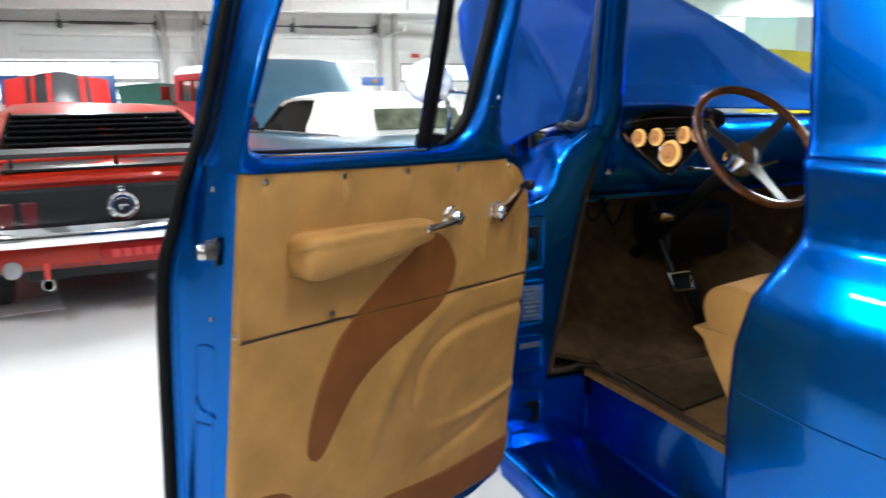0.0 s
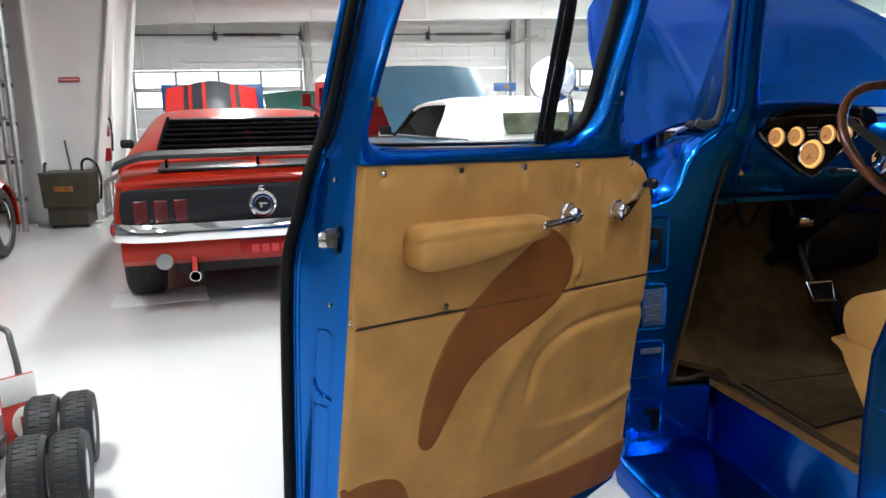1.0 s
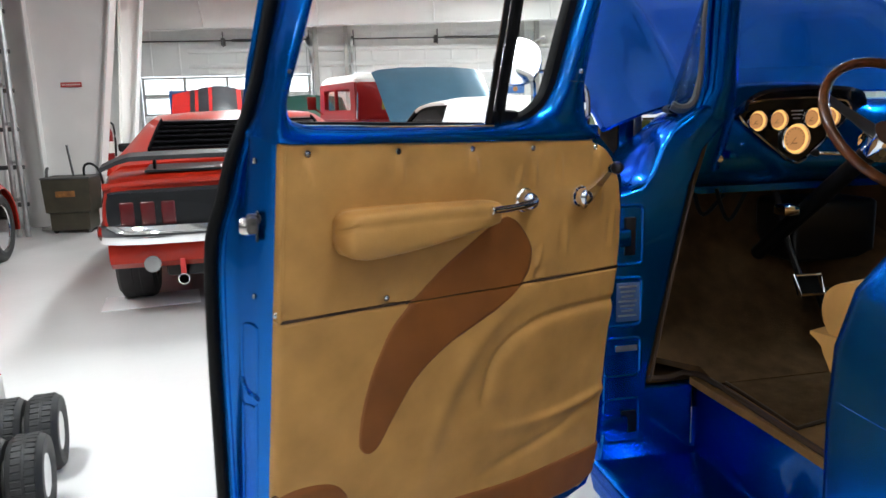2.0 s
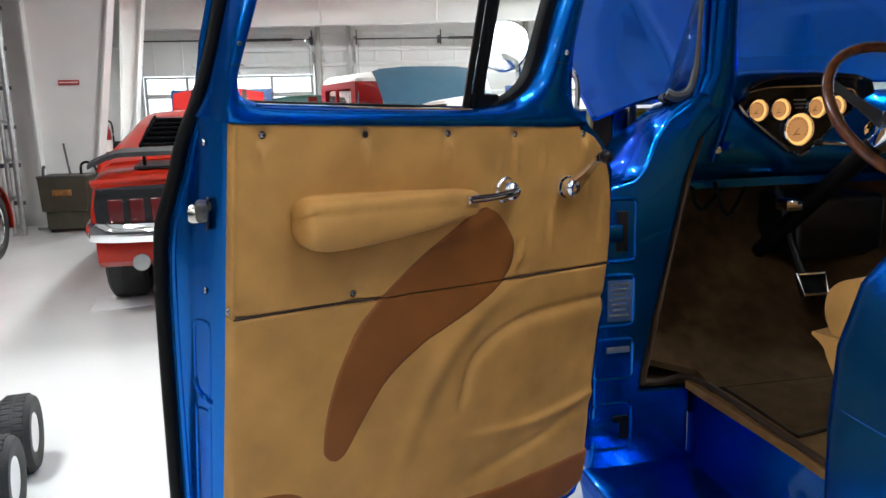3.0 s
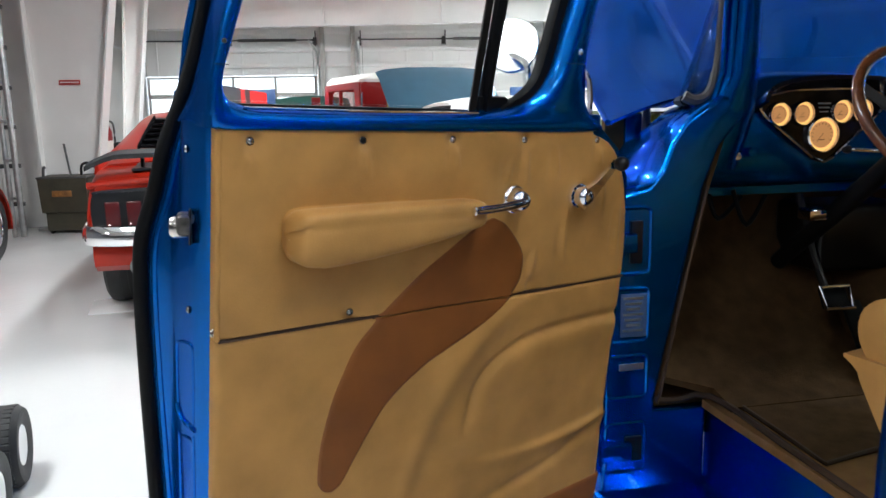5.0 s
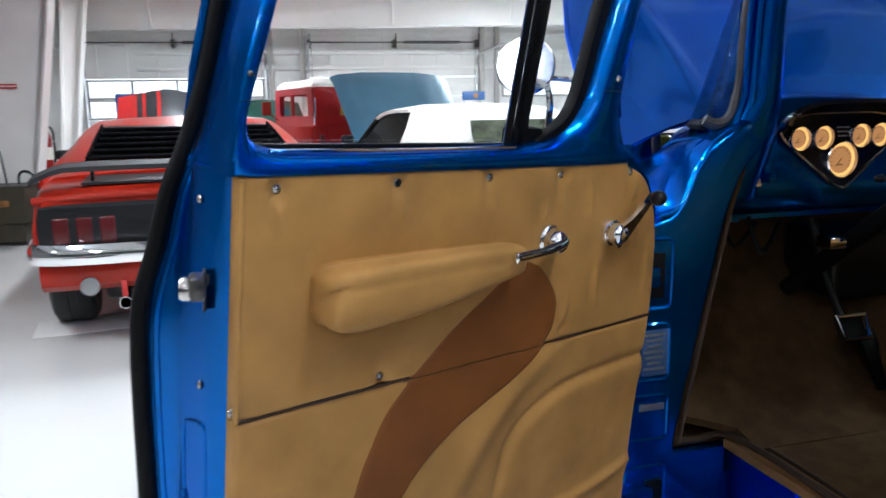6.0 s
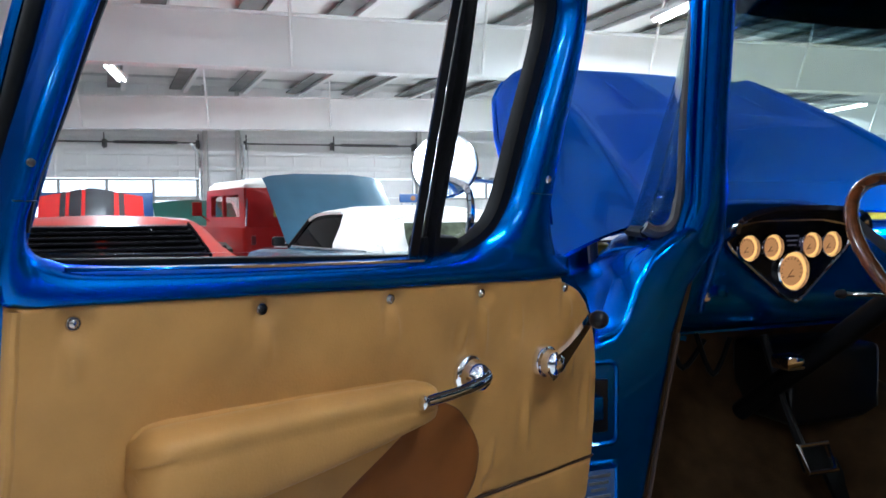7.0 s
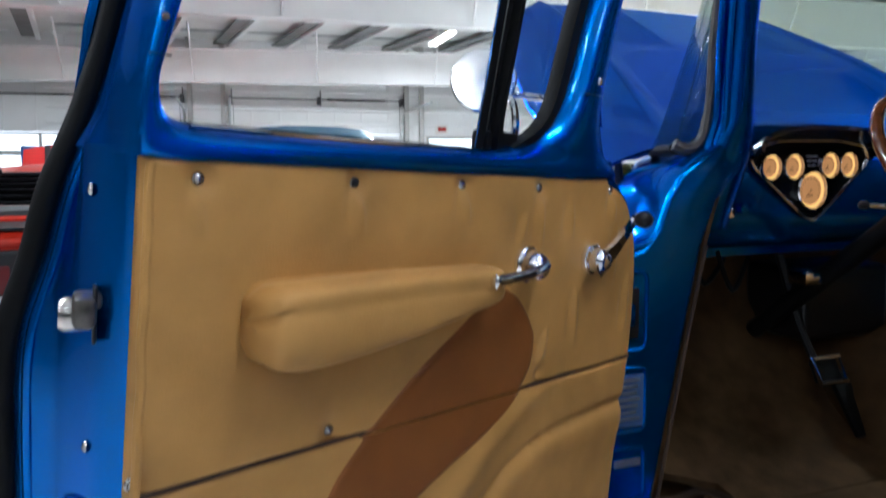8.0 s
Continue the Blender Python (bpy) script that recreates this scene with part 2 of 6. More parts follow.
def prism(outline, z0, z1, bevel=0.0, seg=2, axis="z"):
    """A plate with the given 2D outline, from z0 to z1 along the axis."""
    def at(q, z):
        return {"z": (q[0], q[1], z), "y": (q[0], z, q[1]), "x": (z, q[0], q[1])}[axis]
    bm = bmesh.new()
    lo = [bm.verts.new(at(q, z0)) for q in outline]
    hi = [bm.verts.new(at(q, z1)) for q in outline]
    k = len(lo)
    bm.faces.new(lo[::-1])
    top = bm.faces.new(hi)
    for i in range(k):
        bm.faces.new((lo[i], lo[(i + 1) % k], hi[(i + 1) % k], hi[i]))
    finish(bm)
    if bevel:
        rim = [e for e in bm.edges if len(e.link_faces) == 2 and e.calc_face_angle(0) > 0.9]
        bmesh.ops.bevel(bm, geom=rim, offset=bevel, segments=seg, affect="EDGES", profile=0.5)
    return bm


def ring_plate(outer, inner, z0, z1, n=72, bevel=0.0):
    """A flat frame between two closed outlines that start at like places."""
    o, i = resample(outer, n, True), resample(inner, n, True)
    rings = [[(q[0], q[1], z0) for q in o], [(q[0], q[1], z1 - bevel) for q in o], [(q[0] + (p[0] - q[0]) * 0.12, q[1] + (p[1] - q[1]) * 0.12, z1) for q, p in zip(o, i)],
             [(p[0] + (q[0] - p[0]) * 0.12, p[1] + (q[1] - p[1]) * 0.12, z1) for q, p in zip(o, i)], [(p[0], p[1], z1 - bevel) for p in i], [(p[0], p[1], z0) for p in i]]
    return loft(rings, True, False, True)


def lathe(profile, n=32, m=None):
    """A turned body about z from (radius, z) pairs."""
    bm = loft([[(r * math.cos(2 * math.pi * j / n), r * math.sin(2 * math.pi * j / n), z) for j in range(n)] for r, z in profile], True, True)
    if m is not None:
        bmesh.ops.transform(bm, matrix=m, verts=bm.verts)
    return bm


def dome(r, h, at, n=14, m=None):
    prof = [(r, 0)] + [(r * math.cos(a), h * math.sin(a)) for a in (0.35, 0.7, 1.05, 1.35)] + [(0.001, h)]
    bm = lathe(prof, n)
    if m is not None:
        bmesh.ops.transform(bm, matrix=m, verts=bm.verts)
    bmesh.ops.translate(bm, vec=at, verts=bm.verts)
    return bm


def lerp_at(table, x):
    """Piecewise linear value from a short table of (x, y)."""
    if x <= table[0][0]:
        return table[0][1]
    for (a, b), (c, d) in zip(table, table[1:]):
        if x <= c:
            return b + (d - b) * (x - a) / (c - a)
    return table[-1][1]


def wheel_set(parent, at, r, width, rim_r, chrome=True, axis_x=True, spokes=5, hub=CHROME):
    """A wheel: tyre, rim and hub cap under one part."""
    m = Matrix.Translation(at) @ Matrix.Rotation(radians(90), 4, "Y")
    w = width / 2
    prof = [(rim_r, -w * 0.8), (rim_r + 0.01, -w), (r * 0.86, -w * 1.05), (r * 0.97, -w * 0.86), (r, -w * 0.6), (r, -w * 0.2), (r * 0.985, -w * 0.18), (r * 0.985, w * 0.18), (r, w * 0.2), (r, w * 0.6), (r * 0.97, w * 0.86), (r * 0.86, w * 1.05), (rim_r + 0.01, w), (rim_r, w * 0.8)]
    rings = [[(q * math.cos(2 * math.pi * j / 40), q * math.sin(2 * math.pi * j / 40), z) for j in range(40)] for q, z in prof]
    bm = loft(rings, True, False)
    bmesh.ops.transform(bm, matrix=m, verts=bm.verts)
    wh = part("wheel", bm, TYRE, parent)
    bm = lathe([(rim_r, -w * 0.85), (rim_r, w * 0.85), (rim_r * 0.93, w * 0.9), (rim_r * 0.86, w * 0.55), (rim_r * 0.3, w * 0.5), (rim_r * 0.28, w * 0.75), (0.01, w * 0.8)], 36)
    bmesh.ops.transform(bm, matrix=m, verts=bm.verts)
    bm2 = lathe([(rim_r, w * 0.85), (rim_r, -w * 0.85), (rim_r * 0.93, -w * 0.9), (rim_r * 0.86, -w * 0.55), (rim_r * 0.3, -w * 0.5), (rim_r * 0.28, -w * 0.75), (0.01, -w * 0.8)], 36)
    bmesh.ops.transform(bm2, matrix=m, verts=bm2.verts)
    part("rim", merge(bm, bm2), hub, wh)
    if chrome:
        for s in range(spokes):
            for side in (-1, 1):
                a = 2 * math.pi * s / spokes
                b = rbox((rim_r * 0.62, rim_r * 0.26, 0.02), (rim_r * 0.58, 0, side * w * 0.66), 0.006, 1)
                bmesh.ops.rotate(b, cent=(0, 0, 0), matrix=Matrix.Rotation(a, 3, "Z"), verts=b.verts)
                bmesh.ops.transform(b, matrix=m, verts=b.verts)
                part("spoke", b, hub, wh)
    return wh


def body_loft(sections, mirror=True):
    """A car body from (y, [(half width, z), ...]) sections, bottom to roof centre."""
    rings = []
    for y, prof in sections:
        left = [(-x, y, z) for x, z in prof]
        right = [(x, y, z) for x, z in reversed(prof)]
        rings.append(left + right)
    return loft(rings, True, True)


# ---- the hall ----
HALL_W, HALL_E, HALL_S, HALL_N = -5.4, 16.0, -9.0, 17.4
BEAM_Z, ROOF_Z = 2.95, 4.05


def hall(name, bm, material, label="", parent=None):
    ob = part(name, bm, material, parent, label, m=None if parent else ROOM)
    if not parent:
        tagged(ob, kind="structure")
    return ob


hall("floor", rbox((HALL_E - HALL_W + 0.4, HALL_N - HALL_S + 0.4, 0.2), ((HALL_E + HALL_W) / 2, (HALL_N + HALL_S) / 2, -0.1), 0), FLOOR, "glossy white epoxy coated workshop floor")
hall("ceiling", merge(rbox((HALL_E - HALL_W + 0.4, HALL_N - HALL_S + 0.4, 0.12), ((HALL_E + HALL_W) / 2, (HALL_N + HALL_S) / 2, ROOF_Z + 0.06), 0)), ROOFWHITE, "white lined metal roof of the hall")
SKEW = -0.17             # the purlins run a little askew to the girders
for y0, y1, first in ((-8.9, 12.6, 0.17 - 4 * 1.17), (12.7, 17.3, -0.45 - 4 * 1.20)):
    for i in range(19 if y0 < 0 else 17):
        xa, step, yr = (first + 1.17 * i, 0.30, 10.9) if y0 < 0 else (first + 1.20 * i, 0.25, 12.6)

        def across(lo, hi, y, z):
            x = xa + SKEW * (y - yr)
            return [(x + lo, y, z), (x + hi, y, z), (x + hi, y, z + 0.03), (x + lo, y, z + 0.03)]

        if xa + SKEW * (y1 - yr) > HALL_E - 0.6 or xa < HALL_W + 0.2:
            continue
        ya = max(y0, yr - (HALL_E - 0.6 - xa) / 0.17)
        hall("roof_purlin", merge(loft([across(step + 0.01, step + 0.10, y, ROOF_Z - 0.17) for y in (ya, y1)]), loft([[(p[0] + step + 0.06, p[1], z) for p, z in zip(across(0, 0.012, y, 0), (ROOF_Z - 0.145, ROOF_Z - 0.145, ROOF_Z + 0.01, ROOF_Z + 0.01))] for y in (ya, y1)])), WALL, "white painted steel roof purlin")
        hall("insulation_strip", loft([across(0.0, step, y, ROOF_Z - 0.11) for y in (ya, y1)]), INSUL, "grey strip of roof insulation beside the purlin")
hall("roof_strap", rbox((HALL_E + 2.9, 0.22, 0.012), ((HALL_E - 2.9) / 2, 16.4, ROOF_Z - 0.012), 0.002), GALV, "thin grey strap across the roof lining")


def girder(y, west=-2.6, skew=0.0):
    bm = merge(rbox((HALL_E - west, 0.016, 0.62), ((HALL_E + west) / 2, y, BEAM_Z + 0.31), 0), rbox((HALL_E - west, 0.2, 0.018), ((HALL_E + west) / 2, y, BEAM_Z + 0.009), 0.002),
               rbox((HALL_E - west, 0.2, 0.018), ((HALL_E + west) / 2, y, BEAM_Z + 0.63), 0.002))
    for v in bm.verts:
        v.co.y += skew * v.co.x
    g = hall("roof_girder", bm, WALL, "white painted steel roof girder")
    for i in range(8):
        x = west + 1.4 + i * 2.3
        b = tube([(x, y + skew * x - 0.02, BEAM_Z + 0.05), (x - 0.06, y + skew * x - 0.5, ROOF_Z - 0.05)], 0.018, 6)
        part("brace", b, WALL, g)


for gy, west, skew in ((-6.4, -5.3, 0), (-1.2, -5.3, 0), (4.0, -5.3, 0), (9.5, -2.9, 0), (15.75, -4.1, -0.128)):
    girder(gy, west, skew)


def taper_column(x, y, w0, w1, lean=-0.05):
    """A steel frame leg that widens upwards."""
    out = [(x, 0.0), (x + w0, 0.0), (x + w1, BEAM_Z + 0.62), (x + lean, BEAM_Z + 0.62)]
    bm = prism(out, y - 0.01, y + 0.01, axis="y")
    flange_l = loft([[(x - 0.01, y - 0.11, 0), (x + 0.01, y - 0.11, 0), (x + 0.01, y + 0.11, 0), (x - 0.01, y + 0.11, 0)], [(x + lean - 0.01, y - 0.11, BEAM_Z + 0.62), (x + lean + 0.01, y - 0.11, BEAM_Z + 0.62), (x + lean + 0.01, y + 0.11, BEAM_Z + 0.62), (x + lean - 0.01, y + 0.11, BEAM_Z + 0.62)]])
    flange_r = loft([[(x + w0 - 0.01, y - 0.11, 0), (x + w0 + 0.01, y - 0.11, 0), (x + w0 + 0.01, y + 0.11, 0), (x + w0 - 0.01, y + 0.11, 0)], [(x + w1 - 0.01, y - 0.11, BEAM_Z + 0.62), (x + w1 + 0.01, y - 0.11, BEAM_Z + 0.62), (x + w1 + 0.01, y + 0.11, BEAM_Z + 0.62), (x + w1 - 0.01, y + 0.11, BEAM_Z + 0.62)]])
    col = hall("frame_column", merge(bm, flange_l, flange_r), CREAM, "tapered off-white steel frame column")
    part("base_plate", rbox((w0 + 0.2, 0.3, 0.02), (x + w0 / 2, y, 0.012), 0.003), WALLGREY, col)
    return col


taper_column(-3.29, 9.07, 0.50, 1.05)
taper_column(-4.05, 14.3, 0.20, 0.68, 0.30)
SIGN = thing("warning_sign", "small red printed strip sign on the white column", "sign", ROOM)
part("plate", rbox((0.225, 0.004, 0.052), (-2.93, 9.045, 1.62), 0.001), SIGNRED, SIGN)
for k in range(9):
    part("print_bar", rbox((0.016, 0.002, 0.016), (-3.02 + k * 0.0225, 9.041, 1.62), 0), PAPER, SIGN)


def ribbed_wall(name, x0, x1, y, z0, z1, material, label, pitch=0.3, face=-1):
    bms = [rbox((x1 - x0, 0.1, z1 - z0), ((x0 + x1) / 2, y + 0.05 * -face, (z0 + z1) / 2), 0)]
    k = int((x1 - x0) / pitch)
    for i in range(k):
        bms.append(rbox((0.04, 0.022, z1 - z0), (x0 + (i + 0.5) * pitch, y + 0.008 * face, (z0 + z1) / 2), 0.006, 1))
    return hall(name, merge(*bms), material, label)


# back wall with two roll-up doors
NY = HALL_N
ribbed_wall("wall_north_west", HALL_W, -4.4, NY, 0, ROOF_Z, WALL, "white ribbed sheet metal back wall")
ribbed_wall("wall_north_top", -4.4, 8.6, NY, 2.10, ROOF_Z, WALL, "white ribbed sheet metal above the roll-up doors", 0.6)
ribbed_wall("wall_north_middle", -0.2 - 0.45, 0.25, NY, 0, 2.10, WALL, "white wall pier between two doors")
ribbed_wall("wall_north_pier", 4.0, 4.6, NY, 0, 2.10, WALL, "white wall pier with steel post")
ribbed_wall("wall_north_low", 4.6, 6.9, NY, 0, 1.62, WALL, "white wall below the small window")
ribbed_wall("wall_north_end", 6.9, HALL_E, NY, 0, 2.10, WALL, "white ribbed sheet metal back wall")
hall("wall_north_head", rbox((2.3, 0.1, 0.06), (5.75, NY + 0.05, 2.08), 0), WALL)
ribbed_wall("wall_south", HALL_W, HALL_E, HALL_S, 0, ROOF_Z, UNSEENDARK, "unseen ribbed wall, dark grey to dim paint reflections", 0.6, 1)
hall("wall_east", rbox((0.1, HALL_N - HALL_S, ROOF_Z), (HALL_E + 0.05, (HALL_N + HALL_S) / 2, ROOF_Z / 2), 0), WALL, "white sheet metal side wall")
hall("wall_west", rbox((0.1, 9.3 - HALL_S, ROOF_Z), (HALL_W - 0.05, (9.3 + HALL_S) / 2, ROOF_Z / 2), 0), UNSEENDARK, "unseen side wall, dark grey to dim paint reflections")
hall("wall_west_far", rbox((0.1, HALL_N - 9.2, ROOF_Z), (-4.75, (HALL_N + 9.2) / 2, ROOF_Z / 2), 0), WALLGREY, "pale grey sheet metal side wall")
ribbed_wall("wall_jog", HALL_W, -3.33, 9.25, 0, ROOF_Z, CREAM, "off-white sheet metal wall beside the column", 0.45)

for gz, gy in ((2.30, 0.05), (2.62, 0.07), (3.0, 0.05)):
    hall("wall_girt", rbox((12.0, 0.07, 0.09), (2.7, NY - gy, gz), 0.004), WALL, "white horizontal wall girt")


def roll_door(name, x0, x1, z1, glazed, label):
    d = thing(name, label, "garage door", ROOM, kind="structure")
    h = z1 / 5
    for r in range(5):
        z = r * h
        if glazed and r in (3, 4):
            n = 4
            w = (x1 - x0) / n
            bms = [rbox((x1 - x0, 0.045, 0.05), ((x0 + x1) / 2, NY, z + 0.025), 0.003), rbox((x1 - x0, 0.045, 0.04), ((x0 + x1) / 2, NY, z + h - 0.022), 0.003)]
            for i in range(n + 1):
                bms.append(rbox((0.055, 0.045, h), (min(max(x0 + i * w, x0 + 0.03), x1 - 0.03), NY, z + h / 2), 0.003))
            sec = part("section", merge(*bms), WALLGREY, d)
            for i in range(n):
                ob = part("pane", rbox((w - 0.04, 0.006, h - 0.08), (x0 + (i + 0.5) * w, NY, z + h / 2), 0), GLASS, sec)
                ob.visible_shadow = False
        else:
            part("section", merge(rbox((x1 - x0, 0.045, h - 0.008), ((x0 + x1) / 2, NY, z + h / 2), 0.006), rbox((x1 - x0 - 0.1, 0.02, h * 0.4), ((x0 + x1) / 2, NY - 0.02, z + h / 2), 0.01)), WALL, d)
    for x in (x0 - 0.03, x1 + 0.03):
        part("track", merge(rbox((0.05, 0.06, z1 + 0.25), (x, NY - 0.06, (z1 + 0.25) / 2), 0.004), tube([(x, NY - 0.06, z1 + 0.2), (x, NY - 0.12, z1 + 0.38), (x, NY - 0.35, z1 + 0.48), (x, NY - 2.6, z1 + 0.5)], 0.025, 6)), GALV, d)
    part("spring_shaft", tube([(x0, NY - 0.22, z1 + 0.74), (x1, NY - 0.22, z1 + 0.74)], 0.016, 8), DARKSTEEL, d)
    part("spring", tube([((x0 + x1) / 2 + 0.2, NY - 0.22, z1 + 0.74), (x1 - 0.4, NY - 0.22, z1 + 0.74)], 0.032, 10), DARKSTEEL, d)
    for x in (x0, (x0 + x1) / 2, x1):
        part("shaft_bracket", merge(rbox((0.07, 0.22, 0.16), (x, NY - 0.12, z1 + 0.72), 0.01), tube([(x + 0.02, NY - 0.3, z1 + 0.60), (x + 0.02, NY - 0.3, z1 + 0.92)], 0.014, 6)), DARKSTEEL, d)
    for x in (x0 + 0.05, x1 - 0.05):
        part("lift_cable", tube([(x, NY - 0.12, 0.15), (x, NY - 0.2, z1 + 0.72)], 0.004, 4), DARKSTEEL, d)
    return d


roll_door("door_1", -4.35, -0.70, 2.08, True, "white sectional garage door with two rows of windows")
roll_door("door_2", 0.27, 3.98, 2.08, False, "closed plain white sectional garage door")
for x in (-0.55, 0.12, 4.1, 4.45):
    hall("steel_post", merge(rbox((0.10, 0.12, ROOF_Z), (x, NY - 0.12, ROOF_Z / 2), 0.004)), WALLGREY, "grey steel door post on the back wall")
w1 = thing("window_1", "small window in the white back wall", "window", ROOM, kind="structure")
part("window_frame", merge(rbox((2.3, 0.08, 0.05), (5.75, NY, 1.645), 0.004), rbox((2.3, 0.08, 0.05), (5.75, NY, 2.03), 0.004), *[rbox((0.05, 0.08, 0.42), (x, NY, 1.84), 0.004) for x in (4.63, 5.75, 6.87)]), WALLGREY, w1)
for x in (5.19, 6.31):
    part("pane", rbox((1.06, 0.006, 0.36), (x, NY, 1.84), 0), GLASS, w1).visible_shadow = False
tagged(part("backdrop", rbox((40, 0.1, 16), (4, NY + 12, 4), 0), DAY, None, "bright overcast sky outside the windows", m=ROOM), kind="structure")
hall("ground", rbox((60, 20, 0.1), (4, NY + 10.2, -0.2), 0), WALLGREY, "pale concrete yard outside")

EXIT = thing("exit_sign", "small pale red exit sign on the back wall", "sign", ROOM)
part("housing", rbox((0.3, 0.05, 0.2), (4.95, NY - 0.06, 2.22), 0.01), PAPER, EXIT)
part("print_bar", rbox((0.2, 0.01, 0.09), (4.95, NY - 0.088, 2.22), 0), SIGNRED, EXIT)
DISP = thing("wall_poster", "blue rectangular poster with a round mark on the wall", "poster", ROOM)
part("panel", rbox((0.46, 0.05, 0.17), (3.40, NY - 2.4, 1.60), 0.05), BANNER, DISP)
part("mark", dome(0.05, 0.006, (3.44, NY - 2.43, 1.60), 16, Matrix.Rotation(radians(90), 4, "X")), AMBER, DISP)
part("post", merge(rbox((0.04, 0.04, 1.5), (3.22, NY - 2.38, 0.75), 0.004), rbox((0.04, 0.04, 1.5), (3.58, NY - 2.38, 0.75), 0.004)), GALV, DISP)


def tube_light(x, y, z=3.72, length=1.25, power=140):
    t = thing("ceiling_light", "white two-tube fluorescent fixture hung under the roof", "ceiling light", ROOM @ pose(x, y, z, 0, 0, 90), group="hall lights")
    part("housing", rbox((length, 0.16, 0.05), (0, 0, 0.03), 0.01), WHITEPAINT, t)
    for s in (-0.04, 0.04):
        part("tube", tube([(-length / 2 + 0.03, s, -0.012), (length / 2 - 0.03, s, -0.012)], 0.018, 10), TUBE, t)
    for s in (-0.4, 0.4):
        part("hanger", tube([(s, 0, 0.05), (s, 0, ROOF_Z - z)], 0.004, 5), GALV, t)
    lamp = new("tube_lamp", bpy.data.lights.new("tube_lamp", "AREA"))
    lamp.data.shape, lamp.data.size, lamp.data.size_y, lamp.data.energy, lamp.data.color = "RECTANGLE", length, 0.14, power, (0.92, 0.98, 1.0)
    lamp.matrix_basis = ROOM @ pose(x, y, z - 0.06, 0, 0, 90)
    return t


# fixtures with y below 3 are unseen, added to light the truck
for lx, ly, lp in ((-1.57, 12.6, 230), (3.6, 12.6, 240), (12.2, 13.5, 150), (-0.25, 6.3, 120), (4.7, 7.5, 220), (11.8, 7.5, 130), (-1.6, 2.3, 92), (4.7, 2.3, 230), (11.8, 2.3, 100), (1.22, 0.28, 38), (-1.25, -1.2, 22), (-3.4, -0.2, 14), (-1.25, -4.4, 16), (1.22, -2.9, 16), (4.7, -3.2, 30)):
    tube_light(lx, ly, 3.4, 1.25, lp)

# lift posts and rails on the west side
PIPES = thing("door_track_posts", "galvanised door track posts with brackets", "door track", ROOM)
for dx, r in ((-3.36, 0.032), (-3.45, 0.026), (-3.66, 0.03)):
    part("post", tube([(dx, 8.5, 0), (dx, 8.5, ROOF_Z)], r, 10), GALV, PIPES)
for z in (0.35, 0.75, 1.15, 1.55, 1.95, 2.35):
    part("bracket", rbox((0.36, 0.05, 0.045), (-3.50, 8.52, z), 0.006), DARKSTEEL, PIPES)
    part("bracket_bolt", tube([(-3.42, 8.46, z + 0.06), (-3.42, 8.56, z + 0.06)], 0.02, 8), GALV, PIPES)
LIFT = thing("tool_rack", "grey steel rack with rails against the wall", "rack", ROOM)
for dx in (-4.4, -3.9):
    part("upright", rbox((0.06, 0.06, 2.3), (dx, 8.9, 1.15), 0.004), WALLGREY, LIFT)
for z in (0.25, 0.75, 1.25, 1.75, 2.25):
    part("shelf", rbox((0.6, 0.35, 0.03), (-4.15, 8.95, z), 0.004), WALLGREY, LIFT)


# ---- the pickup truck ----
XC = 1.93                       # its centre line
TRUCK = thing("pickup_truck", "metallic blue restored classic pickup truck with open door and raised hood", "pickup truck")


def tp(name, bm, material, label="", parent=None, sharp=35):
    return part(name, bm, material, parent or TRUCK, label, sharp)


# hinge pillar: a plate with rounded upper outline, seen in the door opening
JY = 1.81
jamb = [(0.965, 0.27), (0.968, 0.60), (0.985, 0.85), (0.995, 0.98), (1.005, 1.015), (1.04, 1.022), (1.07, 1.03), (1.10, 1.065), (1.125, 1.13), (1.155, 1.175), (1.20, 1.205), (1.245, 1.235), (1.31, 1.235), (1.31, 1.19), (1.245, 1.12), (1.21, 1.03), (1.16, 0.80), (1.105, 0.53), (1.10, 0.49), (1.24, 0.49), (1.24, 0.27)]
tp("hinge_pillar", prism(jamb, JY, JY + 0.10, 0.012, 3, "y"), BLUE)
# raised frames pressed in the pillar
def press(x0, x1, z0, z1, y, r=0.006, c=0.016):
    """A raised rim along a rectangle with rounded corners."""
    pts = []
    for cx, cz, a0 in ((x1 - c, z1 - c, 0), (x0 + c, z1 - c, 90), (x0 + c, z0 + c, 180), (x1 - c, z0 + c, 270)):
        pts += [(cx + c * math.cos(radians(a0 + 18 * k)), y, cz + c * math.sin(radians(a0 + 18 * k))) for k in range(6)]
    return tube(pts, r, 8, True, up=(0, 1, 0))
for z0, z1 in ((0.83, 0.985), (0.665, 0.795), (0.525, 0.63), (0.335, 0.46)):
    tp("pressing", press(0.975, 1.077, z0, z1, JY + 0.003, 0.0065), BLUE)
tp("hinge_slot", rbox((0.042, 0.012, 0.062), (1.046, JY - 0.002, 0.395), 0.003), BLACK)
tp("hinge_slot", rbox((0.03, 0.012, 0.10), (1.04, JY - 0.002, 0.905), 0.003), BLACK)
for z in (0.395, 0.905):
    tp("door_hinge", merge(rbox((0.10, 0.03, 0.045), (0.985, JY - 0.012, z), 0.006), tube([(0.945, JY - 0.02, z - 0.04), (0.945, JY - 0.02, z + 0.04)], 0.011, 10)), BLUE)
PLATE = tp("data_plate", rbox((0.066, 0.003, 0.105), (1.038, JY - 0.003, 0.73), 0.002), mat("printed_plate", (0.05, 0.10, 0.22), 0.4), "blue printed data plate")
